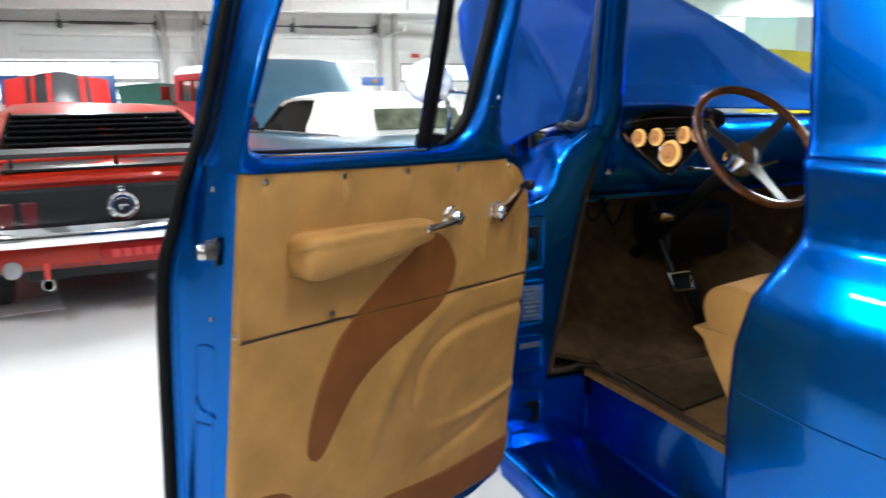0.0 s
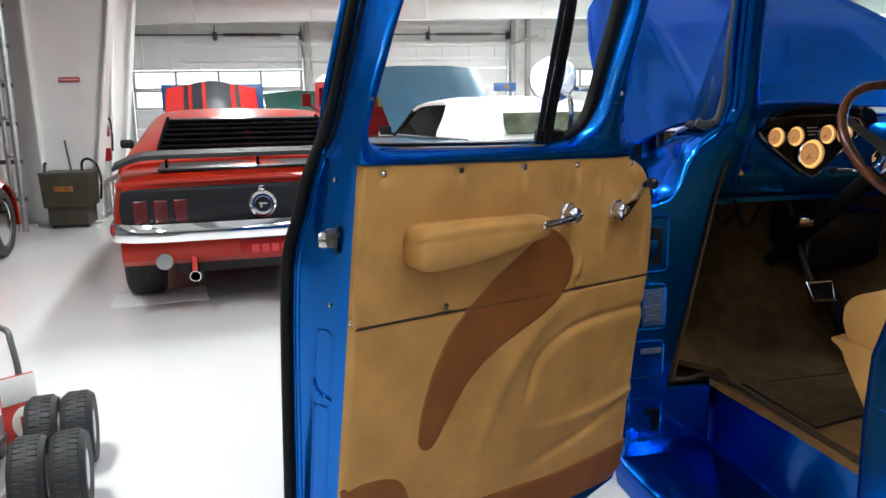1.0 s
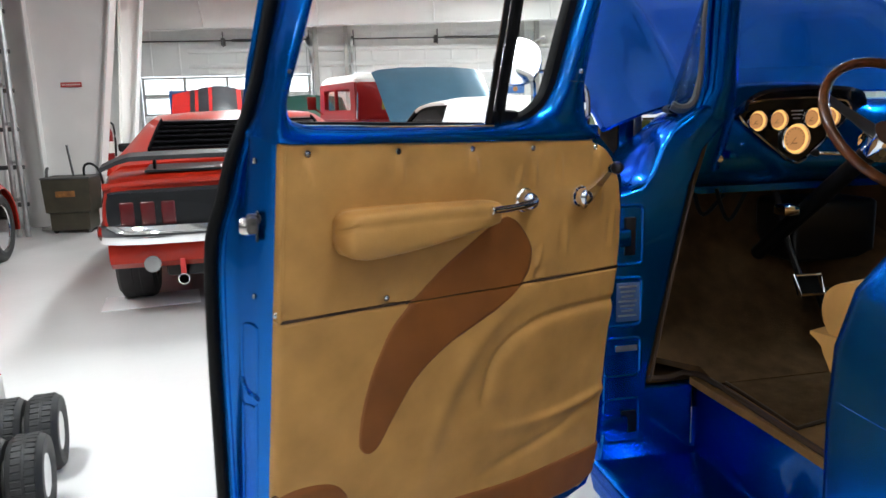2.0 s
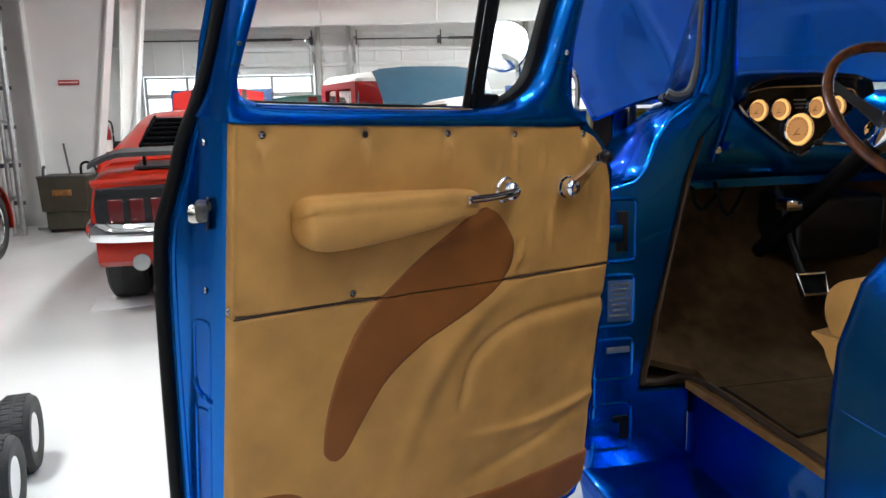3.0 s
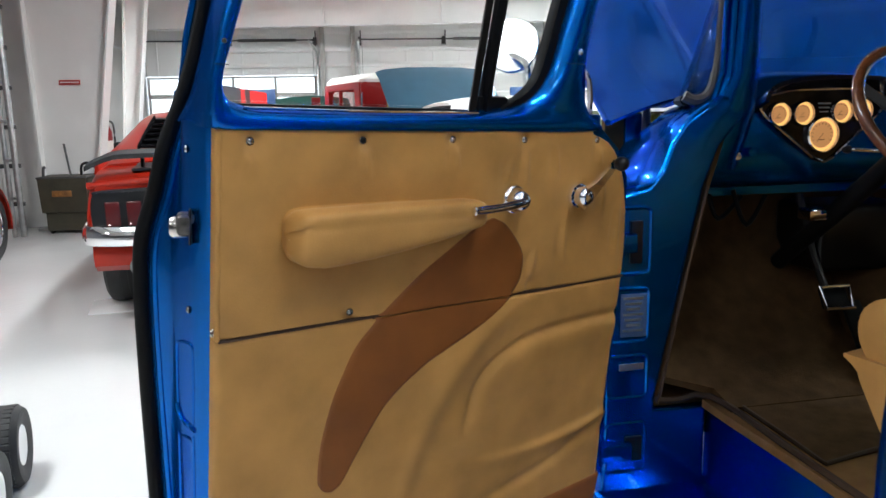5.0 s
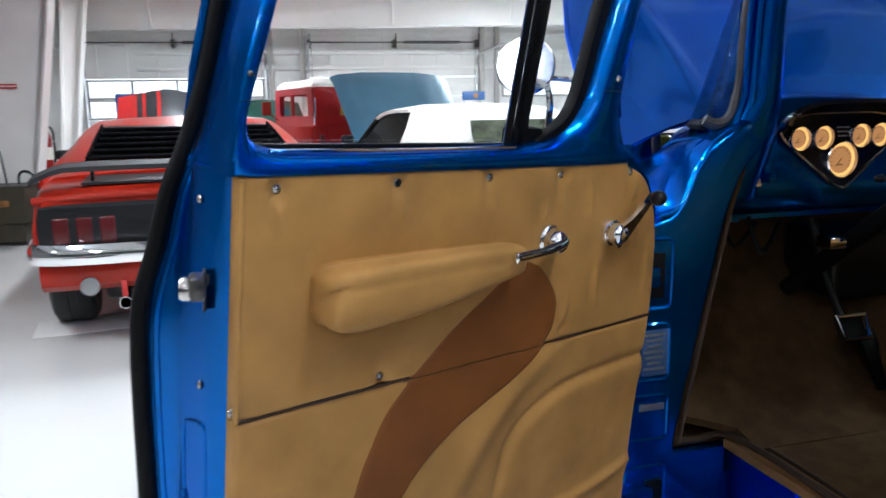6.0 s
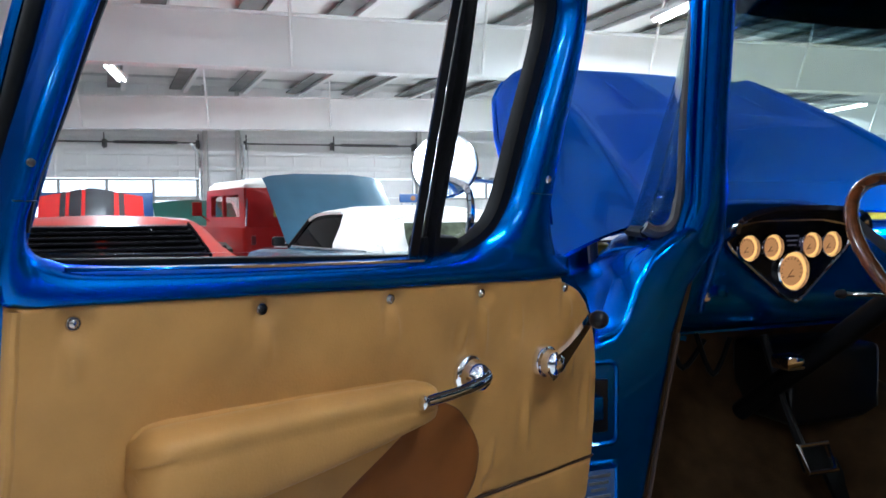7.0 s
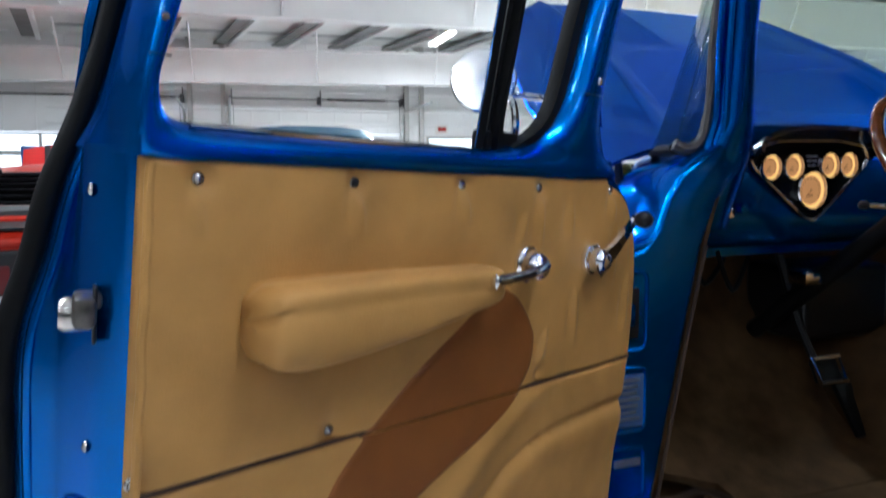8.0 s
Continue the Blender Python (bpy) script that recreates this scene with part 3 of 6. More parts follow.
for k in range(7):
    tp("print_bar", rbox((0.05 - 0.008 * (k % 3), 0.002, 0.005), (1.036, JY - 0.005, 0.772 - k * 0.013), 0), GALV, parent=PLATE)
tp("data_strip", rbox((0.062, 0.003, 0.016), (1.036, JY - 0.003, 0.603), 0.001), GALV)

# cowl side, from the pillar's contour forward to the fender
edge = [Vector((x, JY + 0.06, z)) for x, z in ((0.985, 0.86), (0.998, 0.985), (1.03, 1.02), (1.075, 1.035), (1.105, 1.07), (1.13, 1.135), (1.16, 1.18), (1.205, 1.208))]
edge = smooth(edge, 4)
rows = []
for f, dx, dz, y in ((0, 0, 0, 0), (0.15, -0.004, -0.002, 0.02), (0.4, 0.0, -0.010, 0.09), (0.7, 0.004, -0.026, 0.17), (1, 0.0, -0.07, 0.30)):
    rows.append([q + Vector((dx, y, dz)) for q in edge])
tp("cowl_side", sheet(rows, 0.012), BLUE)
# crease along the pillar
tp("cowl_crease", tube([q + Vector((0.012, -0.052, 0.006)) for q in edge[8:]], 0.006, 8), BLUE)

# windscreen post: wraps round, nearly upright
def post_ring(z, cx, cy, w, d):
    return [Vector((cx + w * math.cos(a) * (1 if math.cos(a) > 0 else 0.85), cy + d * math.sin(a), z)) for a in [2 * math.pi * j / 20 for j in range(20)]]
prof = [(1.06, 1.235, 1.885, 0.095, 0.05), (1.15, 1.268, 1.872, 0.082, 0.05), (1.21, 1.285, 1.852, 0.066, 0.046), (1.28, 1.298, 1.84, 0.048, 0.042), (1.45, 1.302, 1.84, 0.044, 0.042), (1.68, 1.306, 1.83, 0.045, 0.045), (1.76, 1.33, 1.80, 0.055, 0.06), (1.84, 1.38, 1.76, 0.075, 0.09)]
tp("windscreen_post", loft([post_ring(*p) for p in prof]), BLUE)
tp("post_bead", tube([(1.262, 1.822, 1.22), (1.268, 1.818, 1.29), (1.270, 1.815, 1.45), (1.276, 1.806, 1.69), (1.30, 1.78, 1.77)], 0.0075, 8), BLUE)
tp("post_bead", tube([(1.238, 1.835, 1.225), (1.255, 1.832, 1.29), (1.257, 1.83, 1.45), (1.263, 1.822, 1.69), (1.285, 1.79, 1.78)], 0.007, 8), BLUE)

# wraparound windscreen, its seal, and the roof
def ws_plan(s):
    # s 0 at the left post, 1 at the right post
    t = (s - 0.5) * 2
    x = XC + 0.70 * math.sin(t * 1.25) / math.sin(1.25) * 1.06
    y = 1.88 + 0.42 * (1 - abs(t) ** 2.6)
    return x, y
def ws_point(s, v):
    x, y = ws_plan(s)
    edge_in = 0.02 * v
    return Vector((x + (XC - x) * 0.16 * min(1, 1.7 * v), y - 0.16 * v * (1 - abs(2 * s - 1) ** 4), 1.225 + 0.66 * v))
tp("windscreen", sheet([[ws_point(s / 24, v / 6) for s in range(25)] for v in range(7)], 0.005), SCREEN).visible_shadow = False
seal = [ws_point(s / 24, 0) for s in range(25)] + [ws_point(1, v / 6) for v in range(1, 7)] + [ws_point(s / 24, 1) for s in range(23, -1, -1)] + [ws_point(0, v / 6) for v in range(5, 0, -1)]
tp("windscreen_seal", tube([ws_point(s / 24, 0) + Vector((0, -0.004, 0)) for s in range(25)], 0.012, 8), RUBBER)
tp("windscreen_edge", tube(seal[25:-5], 0.004, 6), RUBBER)
corner = smooth([Vector(q) for q in ((1.184, 1.876, 1.236), (1.205, 1.870, 1.226), (1.232, 1.864, 1.232), (1.250, 1.860, 1.262), (1.258, 1.857, 1.33), (1.263, 1.856, 1.45), (1.275, 1.852, 1.60), (1.285, 1.848, 1.70))], 5)
tp("corner_seal", tube(corner, [0.013] * (len(corner) // 2) + [0.010] * (len(corner) - len(corner) // 2), 8), CORNERSEAL, "grey brown rubber seal at the windscreen corner")
tp("windscreen_corner", sheet([[a + (b - a) * f + Vector((-0.012 * math.sin(f * math.pi), 0, 0)) for f in (0, 0.25, 0.5, 0.75, 1)] for a, b in zip(resample([ws_point(0, v / 12) for v in range(12)], 20), resample(corner, 20))], 0.004), SCREEN).visible_shadow = False
for k in range(10):
    tp("shade_band", sheet([[ws_point(s / 24, v) + Vector((0, -0.004 - 0.0012 * k, 0)) for s in range(25)] for v in (0.745 + 0.023 * k, 0.97, 1.0)], 0.0006), SHADE, "blue-green tinted band along the windscreen top").visible_shadow = False
tp("cowl_top", sheet([[Vector((XC + sx * 0.745, y0 + 0.42 * (1 - abs(sx) ** 2.6), z0 - 0.012 + 0.045 * (1 - sx ** 4))) for sx in [k / 8 - 1 for k in range(17)]] for y0, z0 in ((1.82, 1.205), (1.90, 1.21), (2.0, 1.20), (2.08, 1.17), (2.12, 1.10))], 0.006), BLUE)
roof_rows = []
for i in range(13):
    y = 0.42 + 1.62 * i / 12
    e = abs(2 * i / 12 - 1)
    row = []
    for j in range(17):
        u = j / 8 - 1
        row.append(Vector((XC + u * 0.72, y + (0.22 * (1 - u * u) if i > 6 else 0) * (i - 6) / 6, 1.985 - 0.075 * e ** 3 - 0.11 * abs(u) ** 3.5)))
    roof_rows.append(row)
tp("roof", sheet(roof_rows, 0.02), BLUE)
tp("headliner", sheet([[q + Vector(((XC - q.x) * 0.04, 0, -0.04)) for q in r] for r in roof_rows[1:-1]], 0.004), HEADLINER)
tp("header_rail", tube(smooth([ws_point(s, 1) + Vector((0, -0.02, 0.050)) for s in (0.0, 0.12, 0.3, 0.5, 0.7, 0.88, 1.0)], 5), 0.045, 10), HEADLINER)
tp("drip_rail", tube(smooth([(1.27, 1.86, 1.79), (1.25, 1.6, 1.825), (1.24, 1.2, 1.835), (1.235, 0.8, 1.82), (1.23, 0.6, 1.77)], 6), 0.022, 8), BLUE)
# sun visor
tp("sun_visor", rbox((0.5, 0.16, 0.018), (1.62, 1.80, 1.875), 0.008, 2), HEADLINER)

# cab corner behind the door
def corner_row(z, xo, y_in=0.0):
    # plan of the corner at a height: from the door edge round to the back of the cab
    return [Vector((xo + 0.09, 0.90 + y_in, z)), Vector((xo + 0.03, 0.895 + y_in, z)), Vector((xo + 0.008, 0.875 + y_in, z)), Vector((xo, 0.84 + y_in, z)), Vector((xo - 0.004, 0.74, z)), Vector((xo + 0.005, 0.62, z)), Vector((xo + 0.03, 0.50, z)), Vector((xo + 0.09, 0.415, z)), Vector((xo + 0.2, 0.37, z)), Vector((xo + 0.4, 0.35, z)), Vector((XC, 0.34, z))]
side = [(0.26, 0.975, 0), (0.34, 0.945, 0.01), (0.45, 0.925, 0.015), (0.62, 0.91, 0.02), (0.80, 0.905, 0.02), (0.90, 0.91, 0.02), (0.98, 0.93, 0.012), (1.04, 0.965, -0.01), (1.08, 0.995, -0.02), (1.11, 1.005, -0.015), (1.16, 1.012, -0.005), (1.205, 1.015, 0.005), (1.212, 1.028, 0.012), (1.24, 1.04, 0.02), (1.35, 1.065, 0.05), (1.5, 1.10, 0.09), (1.62, 1.13, 0.12), (1.74, 1.18, 0.14), (1.82, 1.25, 0.14)]
fine = []
for (za, xa, ya), (zb, xb, yb) in zip(side, side[1:]):
    for k in range(3):
        f = k / 3
        fine.append((za + (zb - za) * f, xa + (xb - xa) * f, ya + (yb - ya) * f))
fine.append(side[-1])
rows = [[q for q in smooth(corner_row(*r), 4)] for r in fine]
tp("cab_corner", sheet(rows, 0.01), BLUE, sharp=60)
tp("body_line", tube(smooth([q + Vector((-0.003, 0, 0)) for q in corner_row(0.835, 0.905, 0.02)[2:8]], 5), 0.006, 8), BLUE)
tp("body_line", tube(smooth([q + Vector((-0.003, 0, 0)) for q in corner_row(0.805, 0.905, 0.02)[2:8]], 5), 0.006, 8), BLUE)
tp("door_jamb_rear", prism([(0.98, 0.28), (0.955, 0.45), (0.94, 0.8), (0.96, 0.98), (1.03, 1.08), (1.05, 1.2), (1.10, 1.45), (1.17, 1.72), (1.26, 1.80), (1.30, 1.74), (1.22, 1.4), (1.16, 1.1), (1.14, 0.7), (1.16, 0.28)], 0.80, 0.86, 0.008, 2, "y"), BLUE)
# far side of the cab, plain
tp("cab_side_right", sheet([[Vector((2 * XC - 0.93 - 0.0, y, z)) if z < 1.0 else Vector((2 * XC - 0.93 - (z - 1.0) * 0.35, y, z)) for z in (0.27, 0.6, 1.0, 1.2)] for y in (0.42, 0.9, 1.4, 1.86)], 0.03), BLUE)
tp("door_glass_right", sheet([[Vector((2.90 - (z - 1.2) * 0.35, y, z)) for z in (1.2, 1.45, 1.72)] for y in (0.5, 1.0, 1.8)], 0.005), GLASSDARK)
tp("door_frame_right", tube([(2.80, 1.86, 1.2), (2.70, 1.80, 1.62), (2.62, 1.6, 1.72), (2.60, 0.9, 1.73), (2.66, 0.55, 1.6), (2.78, 0.45, 1.2)], 0.04, 8), BLUE)
tp("rear_panel", rbox((1.6, 0.03, 1.0), (XC, 0.40, 0.75), 0.01), SHADECARPET)
rw_o = smooth([(XC - 0.74, 1.22, 0), (XC + 0.74, 1.22, 0), (XC + 0.70, 1.80, 0), (XC, 1.87, 0), (XC - 0.70, 1.80, 0)], 5, True)
rw_i = smooth([(XC - 0.50, 1.36, 0), (XC + 0.50, 1.36, 0), (XC + 0.48, 1.66, 0), (XC, 1.70, 0), (XC - 0.48, 1.66, 0)], 5, True)
rb = ring_plate([(u[0], u[1], 0) for u in rw_o], [(u[0], u[1], 0) for u in rw_i], -0.015, 0.015, 60, 0.004)
bmesh.ops.transform(rb, matrix=pose(0, 0.41, 0, 90, 0, 0), verts=rb.verts)
tp("rear_window_wall", rb, HEADLINER)
tp("rear_window", rbox((1.06, 0.006, 0.36), (XC, 0.40, 1.52), 0.002), GLASS)

# sill step and floor
sill_out = [(0.955, 0.20), (0.945, 0.25), (0.952, 0.278), (0.975, 0.287), (1.235, 0.287), (1.245, 0.30), (1.245, 0.49), (1.26, 0.505), (1.40, 0.505), (1.40, 0.18), (0.97, 0.18)]
tp("sill_step", prism(sill_out, 0.84, 1.83, 0.006, 2, "y"), BLUE)
tp("step_front", sheet([[Vector((x, JY - 0.004 + 0.02 * k, z)) for x, z in ((0.97, 0.285), (1.10, 0.285), (1.245, 0.285))] for k, z in ((0, 0.285), (0, 0.49))], 0.004), BLUE)
tp("kick_side", sheet([[Vector((x + 0.015, y, z)) for x, z in ((1.085, 0.44), (1.10, 0.50), (1.165, 0.80), (1.215, 1.03), (1.25, 1.15))] for y in (JY + 0.012, JY + 0.25, JY + 0.45)], 0.01), SHADECARPET)
tp("carpet_binding", tube([(1.105, JY - 0.004, 0.503), (1.112, JY - 0.004, 0.53), (1.165, JY - 0.004, 0.80), (1.215, JY - 0.004, 1.03)], 0.0038, 6), BINDING)
FLOOR_Z = 0.515
tp("cab_floor", sheet([[Vector((x, y, FLOOR_Z + 0.004 * math.sin(9 * x + 7 * y))) for y in [0.44 + 0.09 * k for k in range(16)]] for x in [1.215 + 0.1 * k for k in range(16)]], 0.02), FLOORCARPET)
tp("toe_board", sheet([[Vector((max(x, 1.235) if y < 1.83 else x, y, z)) for y, z in ((1.70, 0.505), (1.78, 0.524), (1.85, 0.552), (1.93, 0.61), (2.02, 0.70), (2.12, 0.84), (2.16, 1.0), (2.16, 1.2))] for x in [1.10 + 0.2 * k for k in range(9)]], 0.02), SHADECARPET)
# filler block, added to stop light leaking in beside the pillar
tp("kick_gap_filler", rbox((0.16, 0.30, 0.10), (1.185, JY + 0.165, 0.458), 0.004), SHADECARPET)
tp("transmission_hump", loft([[Vector((XC + 0.22 * math.cos(a) * w, y, FLOOR_Z - 0.01 + h * math.sin(a))) for a in [math.pi * j / 12 for j in range(13)]] for y, w, h in ((0.9, 0.7, 0.10), (1.4, 0.85, 0.15), (1.8, 1.1, 0.26), (2.1, 1.3, 0.36))], False, False), SHADECARPET)
tp("carpet_binding", tube(smooth([(1.105, JY + 0.0, 0.512), (1.16, JY, 0.508), (1.215, JY - 0.01, 0.52), (1.235, 1.70, 0.524), (1.228, 1.4, 0.524), (1.225, 0.9, 0.524)], 5), 0.008, 6), BINDING)
MATF = thing("floor_mat", "tan carpet floor mat with dark bound edge on the cab floor", "floor mat")
mat_out = [(1.258, 1.418), (1.262, 1.50), (1.266, 1.64), (1.268, 1.80), (1.275, 1.86), (1.55, 1.865), (1.78, 1.86), (1.80, 1.66), (1.79, 1.52), (1.55, 1.475), (1.38, 1.440), (1.272, 1.414)]
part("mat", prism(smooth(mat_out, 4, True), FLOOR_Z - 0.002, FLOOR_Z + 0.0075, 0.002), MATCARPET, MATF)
part("binding", tube([(x, y, FLOOR_Z + 0.007) for x, y, *_ in smooth([(a, b, 0) for a, b in mat_out], 4, True)], 0.0045, 6, True), BINDING, MATF)

tp("carpet_seam", tube([(1.22, 1.25, 0.519), (1.30, 1.258, 0.519), (1.7, 1.26, 0.519)], 0.005, 6), BINDING)
# dash
dash_prof = [(2.14, 1.215), (2.0, 1.235), (1.925, 1.228), (1.892, 1.19), (1.874, 1.10), (1.885, 1.035), (1.92, 1.01), (2.0, 1.01)]
rows = []
for k in range(30):
    x = 1.225 + k * 0.05
    rise = 0.058 * max(0.0, 1 - (abs(x - 1.545) / 0.245) ** 4) if abs(x - 1.545) < 0.245 else 0.0
    fwd = 0.010 * max(0.0, 1 - (abs(x - 1.545) / 0.25) ** 4) if abs(x - 1.545) < 0.25 else 0.0
    rows.append([Vector((x, q[0] - (fwd if q[1] > 1.15 else fwd * 0.3), q[1] + (rise if q[1] > 1.15 else 0))) for q in smooth([(a, b, 0) for a, b in dash_prof], 3)])
DASH = tp("dashboard", sheet(rows, 0.006), BLUE)
GX, GY = 1.538, 1.864
clus = [(GX - 0.165, 1.207), (GX - 0.150, 1.232), (GX - 0.08, 1.246), (GX + 0.09, 1.248), (GX + 0.165, 1.236), (GX + 0.182, 1.210), (GX + 0.165, 1.185), (GX + 0.045, 1.082), (GX + 0.02, 1.070), (GX - 0.01, 1.080), (GX - 0.150, 1.185)]
CL = tp("gauge_panel", prism(clus, GY, GY + 0.06, 0.002, 1, "y"), GAUGEPLATE, "dark gauge panel with lit dials", DASH)
tp("panel_trim", tube([(a, GY - 0.002, b) for a, b, *_ in resample([(a, b, 0) for a, b in clus], 60, True)], 0.0045, 8, True, up=(0, 1, 0)), CHROME, "chrome rim of the gauge panel", DASH)
def gauge(x, z, r):
    """A dial: cream face lit from its rim, chrome bezel, fine marks and a needle."""
    at = pose(x, GY, z, 90, 0, 0)
    g = tp("gauge", lathe([(r * 0.80, 0), (r * 0.80, 0.003), (0.001, 0.003)], 28, at), GAUGE, "cream gauge face lit amber from behind", DASH)
    def ring(prof, name, material, label=""):
        b = loft([[(q * math.cos(2 * math.pi * j / 28), q * math.sin(2 * math.pi * j / 28), zz) for j in range(28)] for q, zz in prof], True, False, True)
        bmesh.ops.transform(b, matrix=at, verts=b.verts)
        tp(name, b, material, label, g)
    ring([(r * 0.79, 0.0), (r * 0.95, 0.0), (r * 0.95, 0.004), (r * 0.79, 0.004)], "light_ring", GAUGERIM, "bright amber light ring of the dial")
    ring([(r * 0.94, 0.0), (r * 1.08, 0.0), (r * 1.07, 0.010), (r * 1.0, 0.013), (r * 0.94, 0.006)], "bezel", CHROME)
    ticks = []
    for k in range(13):
        a = radians(-30 + k * 20)
        ticks.append(rbox((r * 0.12, 0.0012, r * 0.03), (0, 0, 0), 0, 1, pose(x + r * 0.66 * math.cos(a), GY - 0.0035, z + r * 0.66 * math.sin(a), 0, -math.degrees(a), 0)))
    tp("dial_marks", merge(*ticks, rbox((r * 0.34, 0.0012, r * 0.06), (x, GY - 0.0035, z - r * 0.30), 0)), GAUGEDIM, parent=g)
    tp("needle", rbox((r * 0.6, 0.0015, r * 0.022), (r * 0.22, 0, 0), 0, 1, pose(x, GY - 0.005, z, 0, 130, 0)), GAUGEDIM, parent=g)
for gx, gz, gr in ((1.426, 1.188, 0.027), (1.490, 1.189, 0.027), (1.595, 1.192, 0.027), (1.651, 1.193, 0.027), (1.547, 1.137, 0.041)):
    gauge(gx, gz, gr)
for k in range(3):
    tp("print_bar", rbox((0.035 - 0.006 * k, 0.0012, 0.003), (1.55, GY - 0.001, 1.212 - 0.010 * k), 0), GALV, "", CL)
lip = smooth([(GX - 0.178, 0, 1.205), (GX - 0.160, 0, 1.238), (GX - 0.08, 0, 1.258), (GX + 0.09, 0, 1.260), (GX + 0.175, 0, 1.244), (GX + 0.192, 0, 1.208)], 5)
tp("panel_visor", sheet([[q + Vector((0, y, dz)) for q in lip] for y, dz in ((GY + 0.008, -0.010), (GY - 0.012, 0.002), (GY - 0.034, 0.012), (GY - 0.046, 0.016))], 0.010), VISOR, "glossy dark blue visor over the dials", DASH)
for kx in (1.290, 1.314):
    b = lathe([(0.013, 0), (0.013, 0.012), (0.009, 0.02), (0.001, 0.021)], 16, pose(kx, 1.866, 1.092, 90, 0, 0))
    tp("switch_knob", b, CHROME, parent=DASH)
tp("vent_knob", lathe([(0.012, 0), (0.014, 0.014), (0.001, 0.018)], 14, pose(1.36, 1.866, 1.10, 90, 0, 0)), BLUE, parent=DASH)
tp("dash_trim", tube([(1.262, 1.880, 1.186), (1.33, 1.876, 1.188)], 0.004, 6), CHROME, parent=DASH)
tp("dash_trim", tube([(1.75, 1.887, 1.13), (2.6, 1.887, 1.13)], 0.004, 6), CHROME, parent=DASH)
tp("radio_trim", merge(rbox((0.2, 0.01, 0.06), (1.93, 1.885, 1.10), 0.004)), CHROME, parent=DASH)

# steering wheel
WC = Vector((1.586, 1.545, 1.178))
WM = Matrix.Translation(WC) @ Matrix.Rotation(radians(-38 + 90), 4, "X")
SW = tp("steering_wheel", tube([WM @ Vector((0.188 * math.cos(2 * math.pi * j / 48), 0.188 * math.sin(2 * math.pi * j / 48), 0)) for j in range(48)], 0.0125, 12, True), WOOD, "steering wheel with a walnut rim and polished spokes")
for k in range(3):
    a = radians(30 + 120 * k)
    b = loft([[(r * 1.0, s, 0.0 - 0.055 * (1 - r / 0.19) - t) for s, t in ((-w, 0), (w, 0), (w, 0.004), (-w, 0.004))] for r, w in ((0.03, 0.026), (0.10, 0.016), (0.184, 0.014))])
    bmesh.ops.rotate(b, cent=(0, 0, 0), matrix=Matrix.Rotation(a, 3, "Z"), verts=b.verts)
    bmesh.ops.transform(b, matrix=WM, verts=b.verts)
    tp("spoke", b, DARKSTEEL, parent=SW)
b = lathe([(0.045, -0.09), (0.045, -0.05), (0.038, -0.035), (0.02, -0.03), (0.001, -0.029)], 24)
bmesh.ops.transform(b, matrix=WM, verts=b.verts)
tp("hub", b, CHROME, parent=SW)
col_dir = (WM.to_3x3() @ Vector((0, 0, -1))).normalized()
# column in black: the dark below the dash is put into its colour
tp("steering_column", tube([WC + col_dir * 0.08, WC + col_dir * 0.3, WC + col_dir * 0.82], [0.024, 0.024, 0.022], 14), RUBBER)
tp("turn_lever", tube([WC + col_dir * 0.12 + Vector((-0.02, 0, 0)), WC + col_dir * 0.12 + Vector((-0.15, -0.01, 0.01))], 0.004, 8), CHROME)
tp("lever_knob", dome(0.009, 0.018, WC + col_dir * 0.12 + Vector((-0.15, -0.01, 0.01)), 10, Matrix.Rotation(radians(-90), 4, "Y")), BLACK)
tp("shift_lever", tube([WC + col_dir * 0.16 + Vector((0.02, 0, 0)), WC + col_dir * 0.14 + Vector((0.17, -0.02, 0.03))], 0.005, 8), CHROME)
# under-dash parts and pedals; the heater box's black carries the under-dash shade
tp("column_bracket", rbox((0.05, 0.05, 0.03), (1.52, 1.84, 0.945), 0.006), CHROME)
tp("heater_box", rbox((0.28, 0.2, 0.18), (1.75, 2.02, 0.86), 0.02, 3), BLACK)
tp("wiring", merge(*[tube(smooth([(1.30 + 0.07 * k, 1.95, 1.0), (1.32 + 0.08 * k, 1.93, 0.93 - 0.02 * (k % 3)), (1.40 + 0.07 * k, 1.96, 0.98)], 5), 0.006, 6) for k in range(2)]), RUBBER)
PED = tp("brake_pedal", rbox((0.075, 0.014, 0.055), (0, 0, 0), 0.005, 2, pose(1.615, 1.86, 0.72, -28, 0, 0)), RUBBER, "black brake pedal pad with chrome rim")
tp("pedal_rim", tube([pose(1.615, 1.855, 0.72, -28, 0, 0) @ Vector(q) for q in ((-0.04, -0.008, -0.029), (0.04, -0.008, -0.029), (0.04, -0.008, 0.029), (-0.04, -0.008, 0.029))], 0.0065, 8, True), CHROME, parent=PED)
tp("pedal_arm", tube([(1.615, 1.875, 0.71), (1.60, 1.93, 0.82), (1.575, 1.97, 0.98)], 0.010, 8), BLACK, parent=PED)
tp("accelerator", rbox((0.055, 0.015, 0.16), (0, 0, 0), 0.006, 2, pose(1.70, 1.86, 0.63, -35, 0, 0)), RUBBER, "black accelerator pedal")

# bench seat
SEAT = thing("bench_seat", "tan leather bench seat in the cab", "seat")
def cushion(x0, x1, prof):
    rings = []
    for k in range(11):
        u = k / 10
        x = x0 + (x1 - x0) * u
        s = 1 - 0.10 * abs(2 * u - 1) ** 8
        cx, cz = sum(p[0] for p in prof) / len(prof), sum(p[1] for p in prof) / len(prof)
        rings.append([Vector((x, cx + (a - cx) * s, cz + (b - cz) * s)) for a, b, *_ in smooth([(p[0], p[1], 0) for p in prof], 4, True)])
    return loft(rings)
